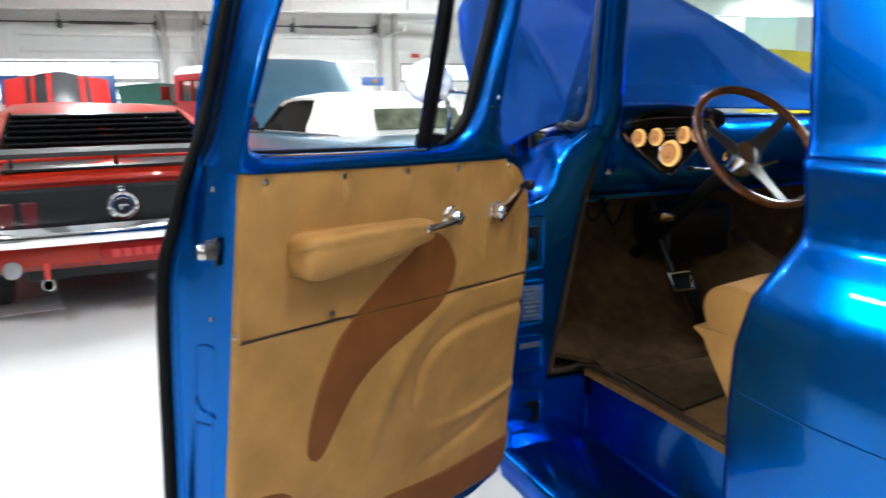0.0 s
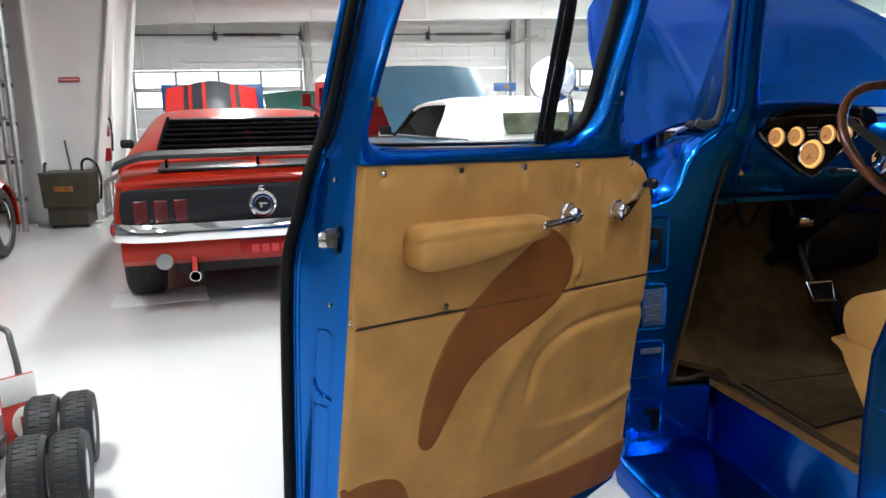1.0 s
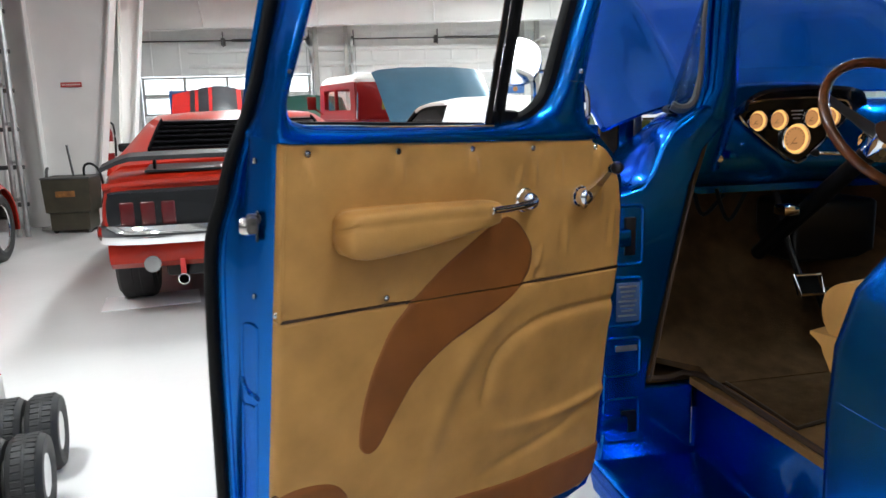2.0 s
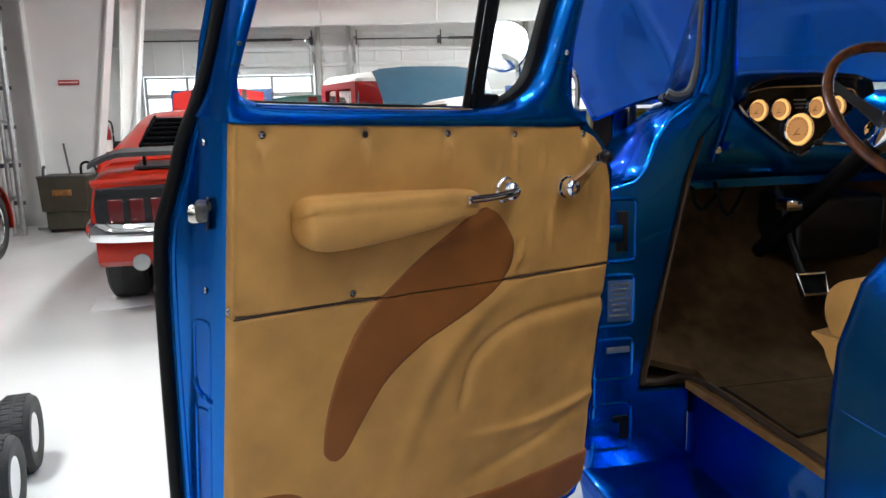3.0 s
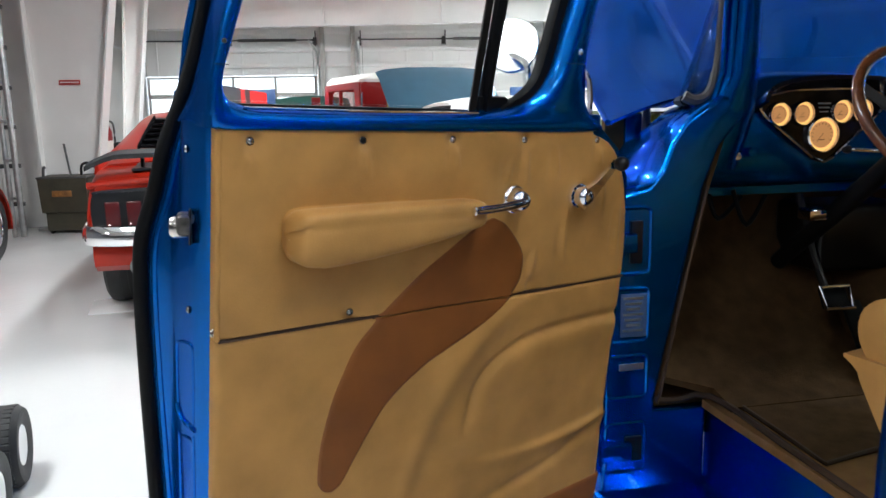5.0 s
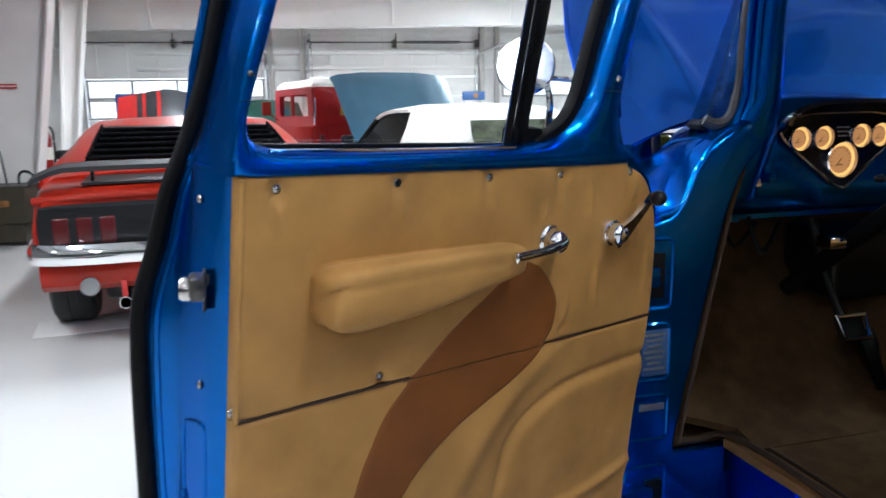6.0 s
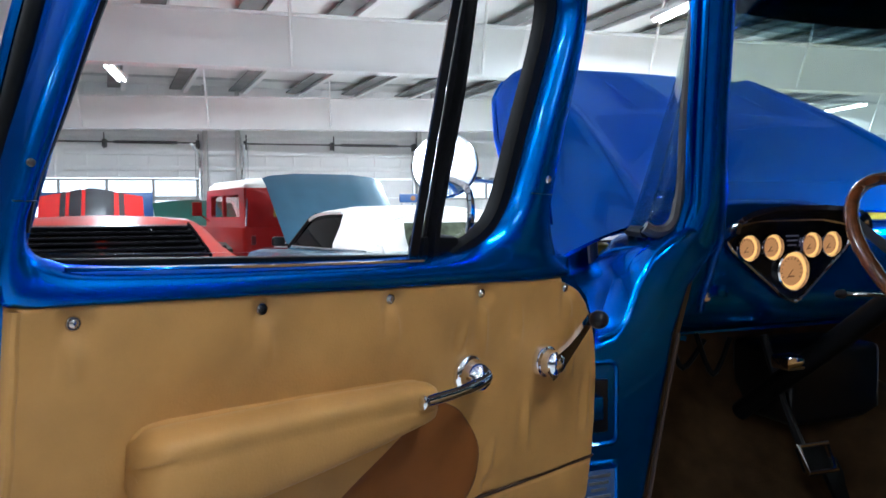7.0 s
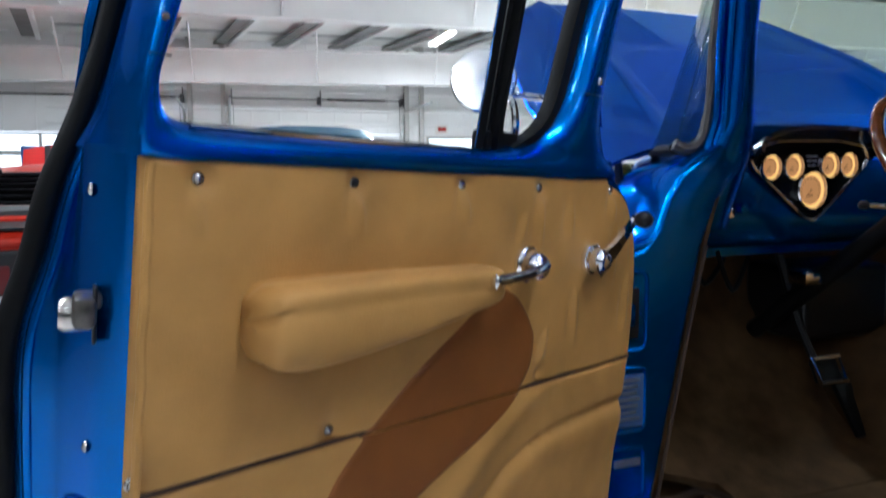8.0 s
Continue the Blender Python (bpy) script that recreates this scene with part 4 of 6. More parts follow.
part("seat_cushion", cushion(1.235, 2.62, [(0.62, 0.70), (1.22, 0.70), (1.325, 0.765), (1.358, 0.82), (1.335, 0.875), (1.24, 0.90), (0.95, 0.87), (0.62, 0.84)]), LEATHER, SEAT)
part("seat_base", cushion(1.225, 2.63, [(0.62, 0.53), (1.16, 0.53), (1.22, 0.60), (1.30, 0.70), (1.338, 0.755), (1.325, 0.785), (0.62, 0.78)]), LEATHER, SEAT)
part("backrest", cushion(1.235, 2.62, [(0.46, 0.78), (0.62, 0.79), (0.70, 0.86), (0.62, 1.15), (0.55, 1.32), (0.48, 1.34), (0.45, 1.2)]), LEATHER, SEAT)

# raised hood
def hood_pt(u, v):
    """u -1..1 across, v 0 at the windscreen to 1 at the nose: flanks fall away outside a ridge on either side."""
    a = abs(u)
    off_e, z_e, y_e = lerp_at([(0, 0.925), (0.2, 0.875), (0.44, 0.81), (0.7, 0.715), (1, 0.58)], v), lerp_at([(0, 1.178), (0.2, 1.248), (0.44, 1.348), (0.7, 1.492), (1, 1.684)], v), 1.903 + 1.097 * v
    off_r, z_r, y_r = 0.60 - 0.13 * v, lerp_at([(0, 1.247), (0.08, 1.294), (0.16, 1.342), (0.5, 1.54), (1, 1.79)], v) + 0.012 * math.sin(math.pi * v), 2.05 + 0.95 * v
    z_c, y_c = z_r + 0.022 + 0.012 * math.sin(math.pi * v), 2.16 + 0.90 * v
    if a > 0.7:
        f = (a - 0.7) / 0.3
        off, y, z = off_r + (off_e - off_r) * f, y_r + (y_e - y_r) * f, z_r + (z_e - z_r) * f + (0.009 + 0.021 * v) * math.sin(math.pi * f)
    else:
        f = 1 - a / 0.7
        off, y, z = off_r * (1 - f), y_r + (y_c - y_r) * (1 - (1 - f) ** 2), z_r + (z_c - z_r) * (1 - (1 - f) ** 2)
    z += 0.012 * math.exp(-((a - 0.7) / 0.035) ** 2)
    z -= 0.05 * max(0.0, (v - 0.94) / 0.06) ** 2 * (0.5 + 0.5 * (a < 0.9))
    return Vector((XC + math.copysign(off, u), y, z))
rows = [[hood_pt(j / 30 - 1, i / 24) for j in range(61)] for i in range(25)]
HOOD = tp("hood", sheet(rows, 0.008), BLUE, "raised blue hood", sharp=50)
tp("hood_edge", tube([r[0] for r in rows] + [rows[-1][j] for j in range(1, 61)] + [r[-1] for r in rows[::-1]], 0.008, 6), BLUE, parent=HOOD)
for sx in (-1, 1):
    tp("hood_hinge", tube([(XC + sx * 0.77, 2.02, 1.10), (XC + sx * 0.73, 2.10, 1.20), (XC + sx * 0.67, 2.30, 1.33)], 0.012, 8), DARKSTEEL, parent=HOOD)

# fenders, nose, engine bay
def fender(side):
    rows = []
    for i in range(15):
        y = 1.93 + 1.75 * i / 14
        arch = abs(y - 2.85) < 0.45
        top = 1.02 - 0.10 * (i / 14) ** 2 - (0.22 * max(0, (i - 11) / 3) ** 2)
        row = []
        for k, (x, zf) in enumerate(((0.60, 1.0), (0.75, 1.02), (0.88, 0.97), (0.965, 0.86), (0.985, 0.7), (0.975, 0.5), (0.95, 0.30))):
            z = 0.25 + (top - 0.25) * (zf - 0.30) / 0.72
            if arch:
                z = max(z, 0.42 + math.sqrt(max(0.0, 0.45 ** 2 - (y - 2.85) ** 2)) * 0.85)
            row.append(Vector((XC + side * x * (1 - 0.06 * (i / 14) ** 3), y, z)))
        rows.append(row)
    return sheet(rows, 0.01)
tp("fender", fender(-1), BLUE)
tp("fender", fender(1), BLUE)
tp("grille", merge(rbox((1.3, 0.06, 0.06), (XC, 3.60, 0.85), 0.02), *[rbox((1.3, 0.04, 0.02), (XC, 3.62, 0.55 + 0.06 * k), 0.006) for k in range(5)], rbox((1.5, 0.1, 0.35), (XC, 3.55, 0.65), 0.03)), CHROME)
tp("front_bumper", rbox((1.8, 0.1, 0.16), (XC, 3.78, 0.45), 0.04, 3), CHROME)
tp("engine_block", merge(rbox((0.5, 0.65, 0.4), (XC, 2.75, 0.72), 0.04), rbox((0.18, 0.5, 0.10), (XC - 0.2, 2.75, 0.95), 0.03), rbox((0.18, 0.5, 0.10), (XC + 0.2, 2.75, 0.95), 0.03)), DARKSTEEL)
tp("air_cleaner", lathe([(0.18, 1.0), (0.19, 1.02), (0.19, 1.06), (0.17, 1.08), (0.02, 1.085), (0.001, 1.10)], 32, Matrix.Translation((XC, 2.75, 0))), CHROME)
tp("firewall", rbox((1.55, 0.02, 0.75), (XC, 2.14, 0.82), 0.005), BLUE)
tp("filler_cap", lathe([(0.022, -0.03), (0.024, 0.0), (0.022, 0.012), (0.012, 0.018), (0.001, 0.018)], 16, Matrix.Translation((1.235, 2.12, 1.178))), YELLOW, "yellow filler cap under the hood")

# chassis, bed, wheels
tp("chassis_rail", rbox((0.08, 4.4, 0.12), (XC - 0.4, 1.1, 0.33), 0.01), BLACK)
tp("chassis_rail", rbox((0.08, 4.4, 0.12), (XC + 0.4, 1.1, 0.33), 0.01), BLACK)
for sx in (-0.78, 0.78):
    wheel_set(TRUCK, (XC + sx, 2.85, 0.36), 0.36, 0.22, 0.21)
    wheel_set(TRUCK, (XC + sx, -0.45, 0.36), 0.36, 0.24, 0.21)
for sx in (-1, 1):
    tp("bed_side", prism([(0.30, 0.45), (0.30, 0.98), (-1.45, 0.98), (-1.45, 0.45)], XC + sx * 0.68 - 0.02, XC + sx * 0.68 + 0.02, 0.01, 2, "x"), BLUE)
    rows = [[Vector((XC + sx * x, -0.45 + 0.62 * math.cos(a) * s, max(0.36 + 0.60 * math.sin(a) * s, 0.30))) for x, s in ((0.70, 1.0), (0.85, 1.0), (0.94, 0.95), (0.97, 0.86))] for a in [math.pi * k / 14 for k in range(15)]]
    tp("rear_fender", sheet(rows, 0.01), BLUE)
    tp("running_board", rbox((0.22, 0.5, 0.03), (XC + sx * 0.85, 0.10, 0.36), 0.01), BLUE)
tp("bed_floor", merge(*[rbox((0.14, 1.7, 0.02), (XC - 0.6 + 0.15 * k, -0.57, 0.50), 0.003) for k in range(9)]), WOOD)
tp("tailgate", rbox((1.3, 0.04, 0.5), (XC, -1.45, 0.72), 0.01), BLUE)
tp("bed_front", rbox((1.3, 0.03, 0.5), (XC, 0.30, 0.72), 0.01), BLUE)


# ---- the open door; local a along it to the hinge, b up, w to the inside ----
DU, DV, DW = Vector((0.89354729, 0.44761442, -0.0348507)), Vector((0.07562716, -0.07354589, 0.9944202)), Vector((0.44255369, -0.89119713, -0.09956854))
DM = Matrix(((DU.x, DV.x, DW.x, 0.17137), (DU.y, DV.y, DW.y, 1.26663), (DU.z, DV.z, DW.z, 1.18752), (0, 0, 0, 1)))
DOOR = tagged(new("truck_door"), "open blue truck door with tan leather panel", "vehicle door")
DOOR.matrix_basis = DM


def dp(name, bm, material, label="", parent=None, sharp=40):
    return part(name, bm, material, parent or DOOR, label, sharp)


# shut-side edge of the outer skin by height
EDGE_OUT = [(-0.93, -0.012), (-0.80, -0.024), (-0.68, -0.031), (-0.52, -0.039), (-0.42, -0.044), (-0.32, -0.048), (-0.215, -0.050), (-0.17, -0.046), (-0.15, -0.043), (-0.13, -0.035), (-0.10, -0.025), (-0.06, -0.017), (-0.02, -0.006), (0.005, 0.001), (0.023, 0.012), (0.05, 0.023), (0.10, 0.036), (0.15, 0.047), (0.20, 0.057), (0.28, 0.071), (0.38, 0.098), (0.45, 0.145)]
SHUT_W = -0.15           # depth of the weatherstrip behind the panel plane
def shut_a(b, w):
    """The shut face at a height and depth: a slanted flat, a groove, then the raised lip at the outer skin."""
    e = lerp_at(EDGE_OUT, b)
    return lerp_at([(-0.168, e + 0.004), (-0.162, e + 0.003), (-0.142, e + 0.003), (-0.136, e + 0.010), (-0.128, e + 0.016), (-0.112, 0.6 * (e + 0.020) - 0.4 * 0.017), (-0.092, 0.2 * (e + 0.020) - 0.8 * 0.017), (-0.070, -0.0150), (-0.040, -0.0105), (-0.026, -0.0030), (-0.02, 0.002)], w)
def outline_at(w):
    """Lower door outline at a depth."""
    f = (-w - 0.02) / 0.148
    left = [(shut_a(b, w), b) for b in [0.012 - 0.93 * k / 36 for k in range(37)]]
    right = [(0.905 + 0.02 * f, -0.905), (0.925 + 0.01 * f, -0.86), (0.925, -0.5), (0.92, -0.22), (0.90, -0.09), (0.86, -0.03), (0.80, 0.012)]
    bottom = [(0.2 + 0.15 * k, -0.93 - 0.003 * (k % 2)) for k in range(5)]
    return left + bottom + right
rings = []
for w in (-0.02, -0.023, -0.026, -0.033, -0.040, -0.055, -0.070, -0.081, -0.092, -0.102, -0.112, -0.120, -0.128, -0.136, -0.142, -0.152, -0.162, -0.168):
    rings.append([(a, b, w) for a, b in outline_at(w)])
dp("door_shell", loft(rings), BLUE, sharp=62)
# window surround: one pressing with a rolled sill
OUT_L = [(-0.02, -0.004), (0.004, -0.004), (0.05, 0.000), (0.12, 0.014), (0.20, 0.035), (0.28, 0.058), (0.40, 0.100), (0.45, 0.135)]
RIMS = [(0.0215, 0.072, -0.002, 0.060), (0.028, 0.10, 0.006, 0.10), (0.047, 0.165, 0.021, 0.165), (0.078, 0.28, 0.056, 0.28), (0.13, 0.40, 0.10, 0.41), (0.20, 0.44, 0.17, 0.475), (0.40, 0.462, 0.40, 0.505), (0.62, 0.455, 0.64, 0.495), (0.70, 0.42, 0.738, 0.445), (0.708, 0.36, 0.752, 0.36),
        (0.671, 0.217, 0.726, 0.21), (0.652, 0.14, 0.714, 0.128), (0.636, 0.102, 0.718, 0.085), (0.610, 0.070, 0.742, 0.040), (0.565, 0.048, 0.775, 0.006), (0.478, 0.036, 0.50, 0.003), (0.25, 0.032, 0.25, 0.003), (0.09, 0.0325, 0.08, 0.003), (0.046, 0.038, 0.012, 0.004), (0.028, 0.050, -0.004, 0.018)]
inner = smooth([(p[0], p[1], 0) for p in RIMS], 8, True)
pair = smooth([(p[2], p[3], 0) for p in RIMS], 8, True)
surround = []
for f, w in ((0.0, -0.05), (0.0, -0.006), (0.06, 0.0), (0.16, 0.003), (0.45, 0.0035), (0.66, 0.001), (0.82, -0.006), (0.94, -0.018), (1.0, -0.032), (1.0, -0.05)):
    surround.append([Vector((q.x + (p.x - q.x) * f, q.y + (p.y - q.y) * f, w)) for p, q in zip(inner, pair)])
dp("window_surround", loft(surround, True, False, True), BLUE, sharp=60)
# side of the frame post, back to the outer skin
post = []
for i in range(25):
    b = 0.006 + 0.45 * i / 24
    e, n = lerp_at(EDGE_OUT, b), lerp_at(OUT_L, b)
    m = lerp_at([(0.006, -0.012), (0.03, 0.002), (0.05, 0.010), (0.10, 0.022), (0.15, 0.033), (0.20, 0.044), (0.28, 0.060), (0.38, 0.088), (0.45, 0.13)], b)
    post.append([Vector((a, b, w)) for a, w in ((n + 0.004, 0.0), (n, -0.004), (n + (m - n) * 0.08, -0.014), (n + (m - n) * 0.35, -0.040), (n + (m - n) * 0.7, -0.068), (m, -0.092), ((m + e + 0.014) / 2 + 0.004, -0.112), (e + 0.014, -0.128), (e + 0.010, -0.137), (e + 0.003, -0.142), (e + 0.003, -0.165))])
dp("frame_post", sheet(post, -0.003), BLUE, sharp=60)
dp("frame_outer", tube(smooth([(0.028, 0.02, -0.10), (0.047, 0.11, -0.10), (0.086, 0.28, -0.10), (0.13, 0.42, -0.10), (0.22, 0.48, -0.10), (0.45, 0.50, -0.10), (0.66, 0.50, -0.10), (0.79, 0.44, -0.085), (0.80, 0.3, -0.085), (0.785, 0.15, -0.085), (0.80, 0.03, -0.085)], 5), 0.015, 8), BLUE)
dp("belt_outer", rbox((0.78, 0.05, 0.10), (0.40, 0.0, -0.10), 0.012, 2), BLUE)

# weatherstrip along the shut edge
ws = [(lerp_at(EDGE_OUT, b) - 0.004, b, SHUT_W) for b in [-0.92 + 1.36 * k / 60 for k in range(61)]]
ws = smooth(ws[::3], 4)
dp("weatherstrip", tube(ws, 0.0118, 12, False, 1.0, up=(0, 0, 1)), RUBBER, "black rubber weatherstrip along the door edge")
dp("weatherstrip_lip", tube([(q.x + 0.0175, q.y, q.z + 0.014) for q in ws if q.y < 0.035], 0.0062, 10), BLUE)
upper = [q for q in ws if q.y > 0.0]
dp("weatherstrip_bead", tube([(q.x + 0.0155 * min(1.0, 0.4 + q.y * 12), q.y, q.z + 0.013) for q in upper], [0.0085 * min(1.0, 0.35 + q.y * 12) for q in upper], 10), RUBBER, "inner bead of the rubber weatherstrip")
skin = [q for q in ws if q.y > 0.03]
dp("skin_edge", tube([(q.x - 0.0125 * min(1.0, (q.y + 0.02) / 0.14), q.y, q.z - 0.012) for q in skin], [max(0.001, 0.0065 * min(1.0, (q.y - 0.03) / 0.09)) for q in skin], 8), BLUE)

# shut face details
def shut_pt(b, t):
    """A place on the slanted shut face; t 0 at the panel, 1 at the lip."""
    w = -0.030 - 0.080 * t
    return Vector((shut_a(b, w), b, w))
for b0, b1 in ((-0.445, -0.315), (-0.80, -0.470)):
    loop = [shut_pt(b0, 0.30), shut_pt(b0 + 0.004, 0.72), shut_pt(b0 + 0.02, 0.80), shut_pt(b1 - 0.03, 0.80), shut_pt(b1 - 0.006, 0.72), shut_pt(b1, 0.30), shut_pt(b1 - 0.02, 0.22), shut_pt(b0 + 0.02, 0.22)]
    dp("pressing", tube(smooth(loop, 5, True), 0.0022, 8, True, up=(1, 0, 0)), BLUE)
    dp("pressing_ledge", tube(smooth([shut_pt(b0 - 0.004, 0.16), shut_pt(b0 - 0.003, 0.45), shut_pt(b0 + 0.004, 0.72), shut_pt(b0 + 0.022, 0.82)], 5), 0.0042, 8), BLUE)
for b in (-0.028, -0.262):
    c = shut_pt(b, 0.35)
    dp("shut_screw", dome(0.0058, 0.0042, c, 12, Matrix.Rotation(radians(-113), 4, "Y")), STEEL, "chrome screw on the door edge")
lat = Matrix.Translation(shut_pt(-0.135, 0.25)) @ Matrix.Rotation(radians(-113), 4, "Y")
LATCH = dp("latch", merge(rbox((0.034, 0.030, 0.020), (0.006, 0.003, 0.008), 0.007, 2, lat), rbox((0.020, 0.016, 0.024), (0.004, 0.012, 0.006), 0.005, 2, lat)), WORN, "worn steel door latch")
dp("rotor", lathe([(0.015, 0.008), (0.0165, 0.014), (0.0165, 0.026), (0.013, 0.031), (0.006, 0.031), (0.005, 0.027), (0.001, 0.027)], 20, lat @ Matrix.Translation((-0.013, -0.005, -0.002))), STEEL, "bright worn latch rotor", LATCH)
dp("latch_plate", rbox((0.036, 0.05, 0.004), (0.0, 0, 0.0), 0.0015, 1, lat), BLACK, parent=LATCH)

# ---- upholstery ----
SCREWS = [(0.056, -0.0115), (0.239, -0.011), (0.415, -0.010), (0.581, -0.011), (0.777, -0.012), (0.006, -0.285), (0.228, -0.286), (0.628, -0.290)]
def right_edge(b):
    return lerp_at([(-0.885, 0.86), (-0.865, 0.893), (-0.83, 0.905), (-0.76, 0.907), (-0.64, 0.902), (-0.45, 0.902), (-0.305, 0.908), (-0.237, 0.906), (-0.16, 0.894), (-0.099, 0.876), (-0.06, 0.856), (-0.037, 0.838), (-0.018, 0.815), (-0.006, 0.79), (0.0, 0.765)], b)
def left_edge(b):
    return lerp_at([(-0.89, -0.003), (-0.6, 0.000), (-0.30, 0.003), (0.0, 0.007)], b)
R1 = [(0.325, -0.74), (0.345, -0.664), (0.381, -0.55), (0.439, -0.452), (0.50, -0.385), (0.57, -0.335), (0.65, -0.316)]
R2 = [(0.485, -0.575), (0.495, -0.535), (0.523, -0.458), (0.614, -0.405), (0.75, -0.388), (0.90, -0.386)]
R3 = [(0.48, -0.629), (0.61, -0.644), (0.742, -0.644), (0.89, -0.620)]
R4 = [(0.47, -0.750), (0.553, -0.731), (0.697, -0.706), (0.80, -0.675), (0.885, -0.630)]
def near(poly, a, b):
    """Distance to a polyline, signed by side, and how far along."""
    best = (9, 0, 0)
    for i, ((x0, y0), (x1, y1)) in enumerate(zip(poly, poly[1:])):
        dx, dy = x1 - x0, y1 - y0
        t = max(0.0, min(1.0, ((a - x0) * dx + (b - y0) * dy) / (dx * dx + dy * dy)))
        ex, ey = a - x0 - t * dx, b - y0 - t * dy
        d = math.hypot(ex, ey)
        if d < best[0]:
            best = (d, 1 if dx * ey - dy * ex > 0 else -1, (i + t) / (len(poly) - 1))
    return best
R1s, R2s, R3s, R4s = ([(q[0], q[1]) for q in smooth([(a, b, 0) for a, b in r], 5)] for r in (R1, R2, R3, R4))
def relief(a, b):
    """Height of the leather over the panel plane."""
    h = 0.0030 * noise.noise(Vector((a * 7, b * 7, 3.1))) + 0.0006 * noise.noise(Vector((a * 25, b * 25, 1.1)))
    for x, y in SCREWS:
        d = math.hypot(a - x, (b - y) * 0.9)
        h -= 0.009 * math.exp(-(d / 0.014) ** 2)
        g = math.hypot((a - x) / 0.018, (b - y + 0.045) / 0.05)
        h += 0.0008 * math.exp(-g * g) * (1 if y > -0.1 else 0)
    for x, y, l in ((0.239, -0.012, 0.06), (0.581, -0.012, 0.09), (0.62, -0.275, -0.06), (0.777, -0.014, 0.05), (0.415, -0.012, 0.05), (0.54, -0.09, -0.05), (0.80, -0.06, 0.11), (0.70, -0.16, 0.10), (0.66, -0.02, 0.07), (0.05, -0.02, 0.05), (0.86, -0.14, 0.12)):
        t = (y - b) / l
        if 0 < t < 1.6:
            h += 0.0046 * math.exp(-((a - x - 0.010 * t) / 0.006) ** 2) * math.sin(min(t, 1.0) * math.pi) * 0.9
            h -= 0.0026 * math.exp(-((a - x + 0.010) / 0.008) ** 2) * math.sin(min(t, 1.0) * math.pi)
    if b < -0.30:
        d, s, t = near(R1s, a, b)
        h += 0.008 * math.exp(-(d / 0.026) ** 2) * min(1, 4 * t) * min(1, 4 * (1 - t) + 0.2)
        d, s, t = near(R2s, a, b)
        f = min(1, 5 * t)
        h += (-0.0060 * f * math.exp(-(d / 0.011) ** 2)) + (0.004 * f * math.exp(-((d - 0.03) / 0.03) ** 2) if s < 0 else 0)
        d, s, t = near(R3s, a, b)
        h += 0.009 * math.exp(-(d / (0.011 if s > 0 else 0.022)) ** 2) * min(1, 6 * t) * min(1, 0.35 + t)
        d, s, t = near(R4s, a, b)
        h -= 0.0055 * math.exp(-(d / 0.014) ** 2) * min(1, 3 * t)
        h -= 0.005 * math.exp(-(((a - 0.80) / 0.10) ** 2 + ((b + 0.66) / 0.02) ** 2))
    return h
def edge_drop(d, r=0.014):
    """Rolled edge of a padded panel, d metres in from its rim."""
    return 0.0 if d > r else -(r - math.sqrt(max(0.0, r * r - (r - d) ** 2)))
def sag(a):
    return -0.0055 * max(0.0, min(1.0, (a - 0.15) / 0.5))
def pad(b_top, b_bot, na, nb):
    upper = b_top > -0.1
    rows = []
    for i in range(nb + 1):
        tb = i / nb
        b = b_top + (b_bot - b_top) * tb
        l, r = left_edge(b), right_edge(b)
        row = []
        for j in range(na + 1):
            t = j / na
            a = l + (r - l) * t
            drop = min(edge_drop(a - l, 0.010), edge_drop(r - a, 0.014), edge_drop(b_top - b, 0.006), edge_drop(b - b_bot, 0.010 if b_bot < -0.5 else 0.006))
            bs = b + sag(a) * (tb if upper else 1 - tb)
            row.append(Vector((a, bs, relief(a, bs) + drop)))
        rows.append(row)
    return rows
def pad_mesh(b_top, b_bot, na, nb):
    rows = pad(b_top, b_bot, na, nb)
    # tuck the rim back to the steel
    rim = lambda q: Vector((q.x, q.y, -0.022))
    rows = [[rim(rows[0][0])] + [rim(q) for q in rows[0]] + [rim(rows[0][-1])]] + [[rim(r[0])] + r + [rim(r[-1])] for r in rows] + [[rim(rows[-1][0])] + [rim(q) for q in rows[-1]] + [rim(rows[-1][-1])]]
    return loft(rows, False, False)
dp("upper_panel", pad_mesh(0.0065, -0.2973, 230, 90), LEATHER, "tan leather upper panel with chrome screws", sharp=80)
dp("lower_panel", pad_mesh(-0.2987, -0.888, 200, 150), LEATHER, "tan leather lower panel with embossed ridges", sharp=80)
dp("edge_welt", tube([(left_edge(b) + 0.0036 + 0.0006 * math.sin(b * 90), b, -0.0022 + 0.0007 * math.sin(b * 61 + 1)) for b in [0.002 - 0.2975 * k / 40 for k in range(41)]], 0.0046, 8), LEATHER, "folded leather edge of the panel")
dp("seam", tube([(0.01 + 0.0895 * k, -0.298 + sag(0.01 + 0.0895 * k), -0.0035) for k in range(11)], 0.0030, 6), THREAD)

# brown leather inlay: a strip between two curves
IN_L = [(0.512, -0.149), (0.490, -0.155), (0.463, -0.170), (0.420, -0.196), (0.366, -0.229), (0.325, -0.260), (0.288, -0.290), (0.262, -0.315), (0.235, -0.345), (0.213, -0.390), (0.195, -0.435), (0.183, -0.480), (0.176, -0.520), (0.174, -0.569), (0.179, -0.584), (0.188, -0.594), (0.199, -0.598)]
IN_R = [(0.516, -0.149), (0.545, -0.162), (0.570, -0.185), (0.592, -0.212), (0.603, -0.237), (0.601, -0.262), (0.592, -0.285), (0.566, -0.313), (0.525, -0.340), (0.480, -0.364), (0.430, -0.386), (0.379, -0.409), (0.308, -0.461), (0.254, -0.536), (0.231, -0.574), (0.217, -0.591), (0.202, -0.598)]
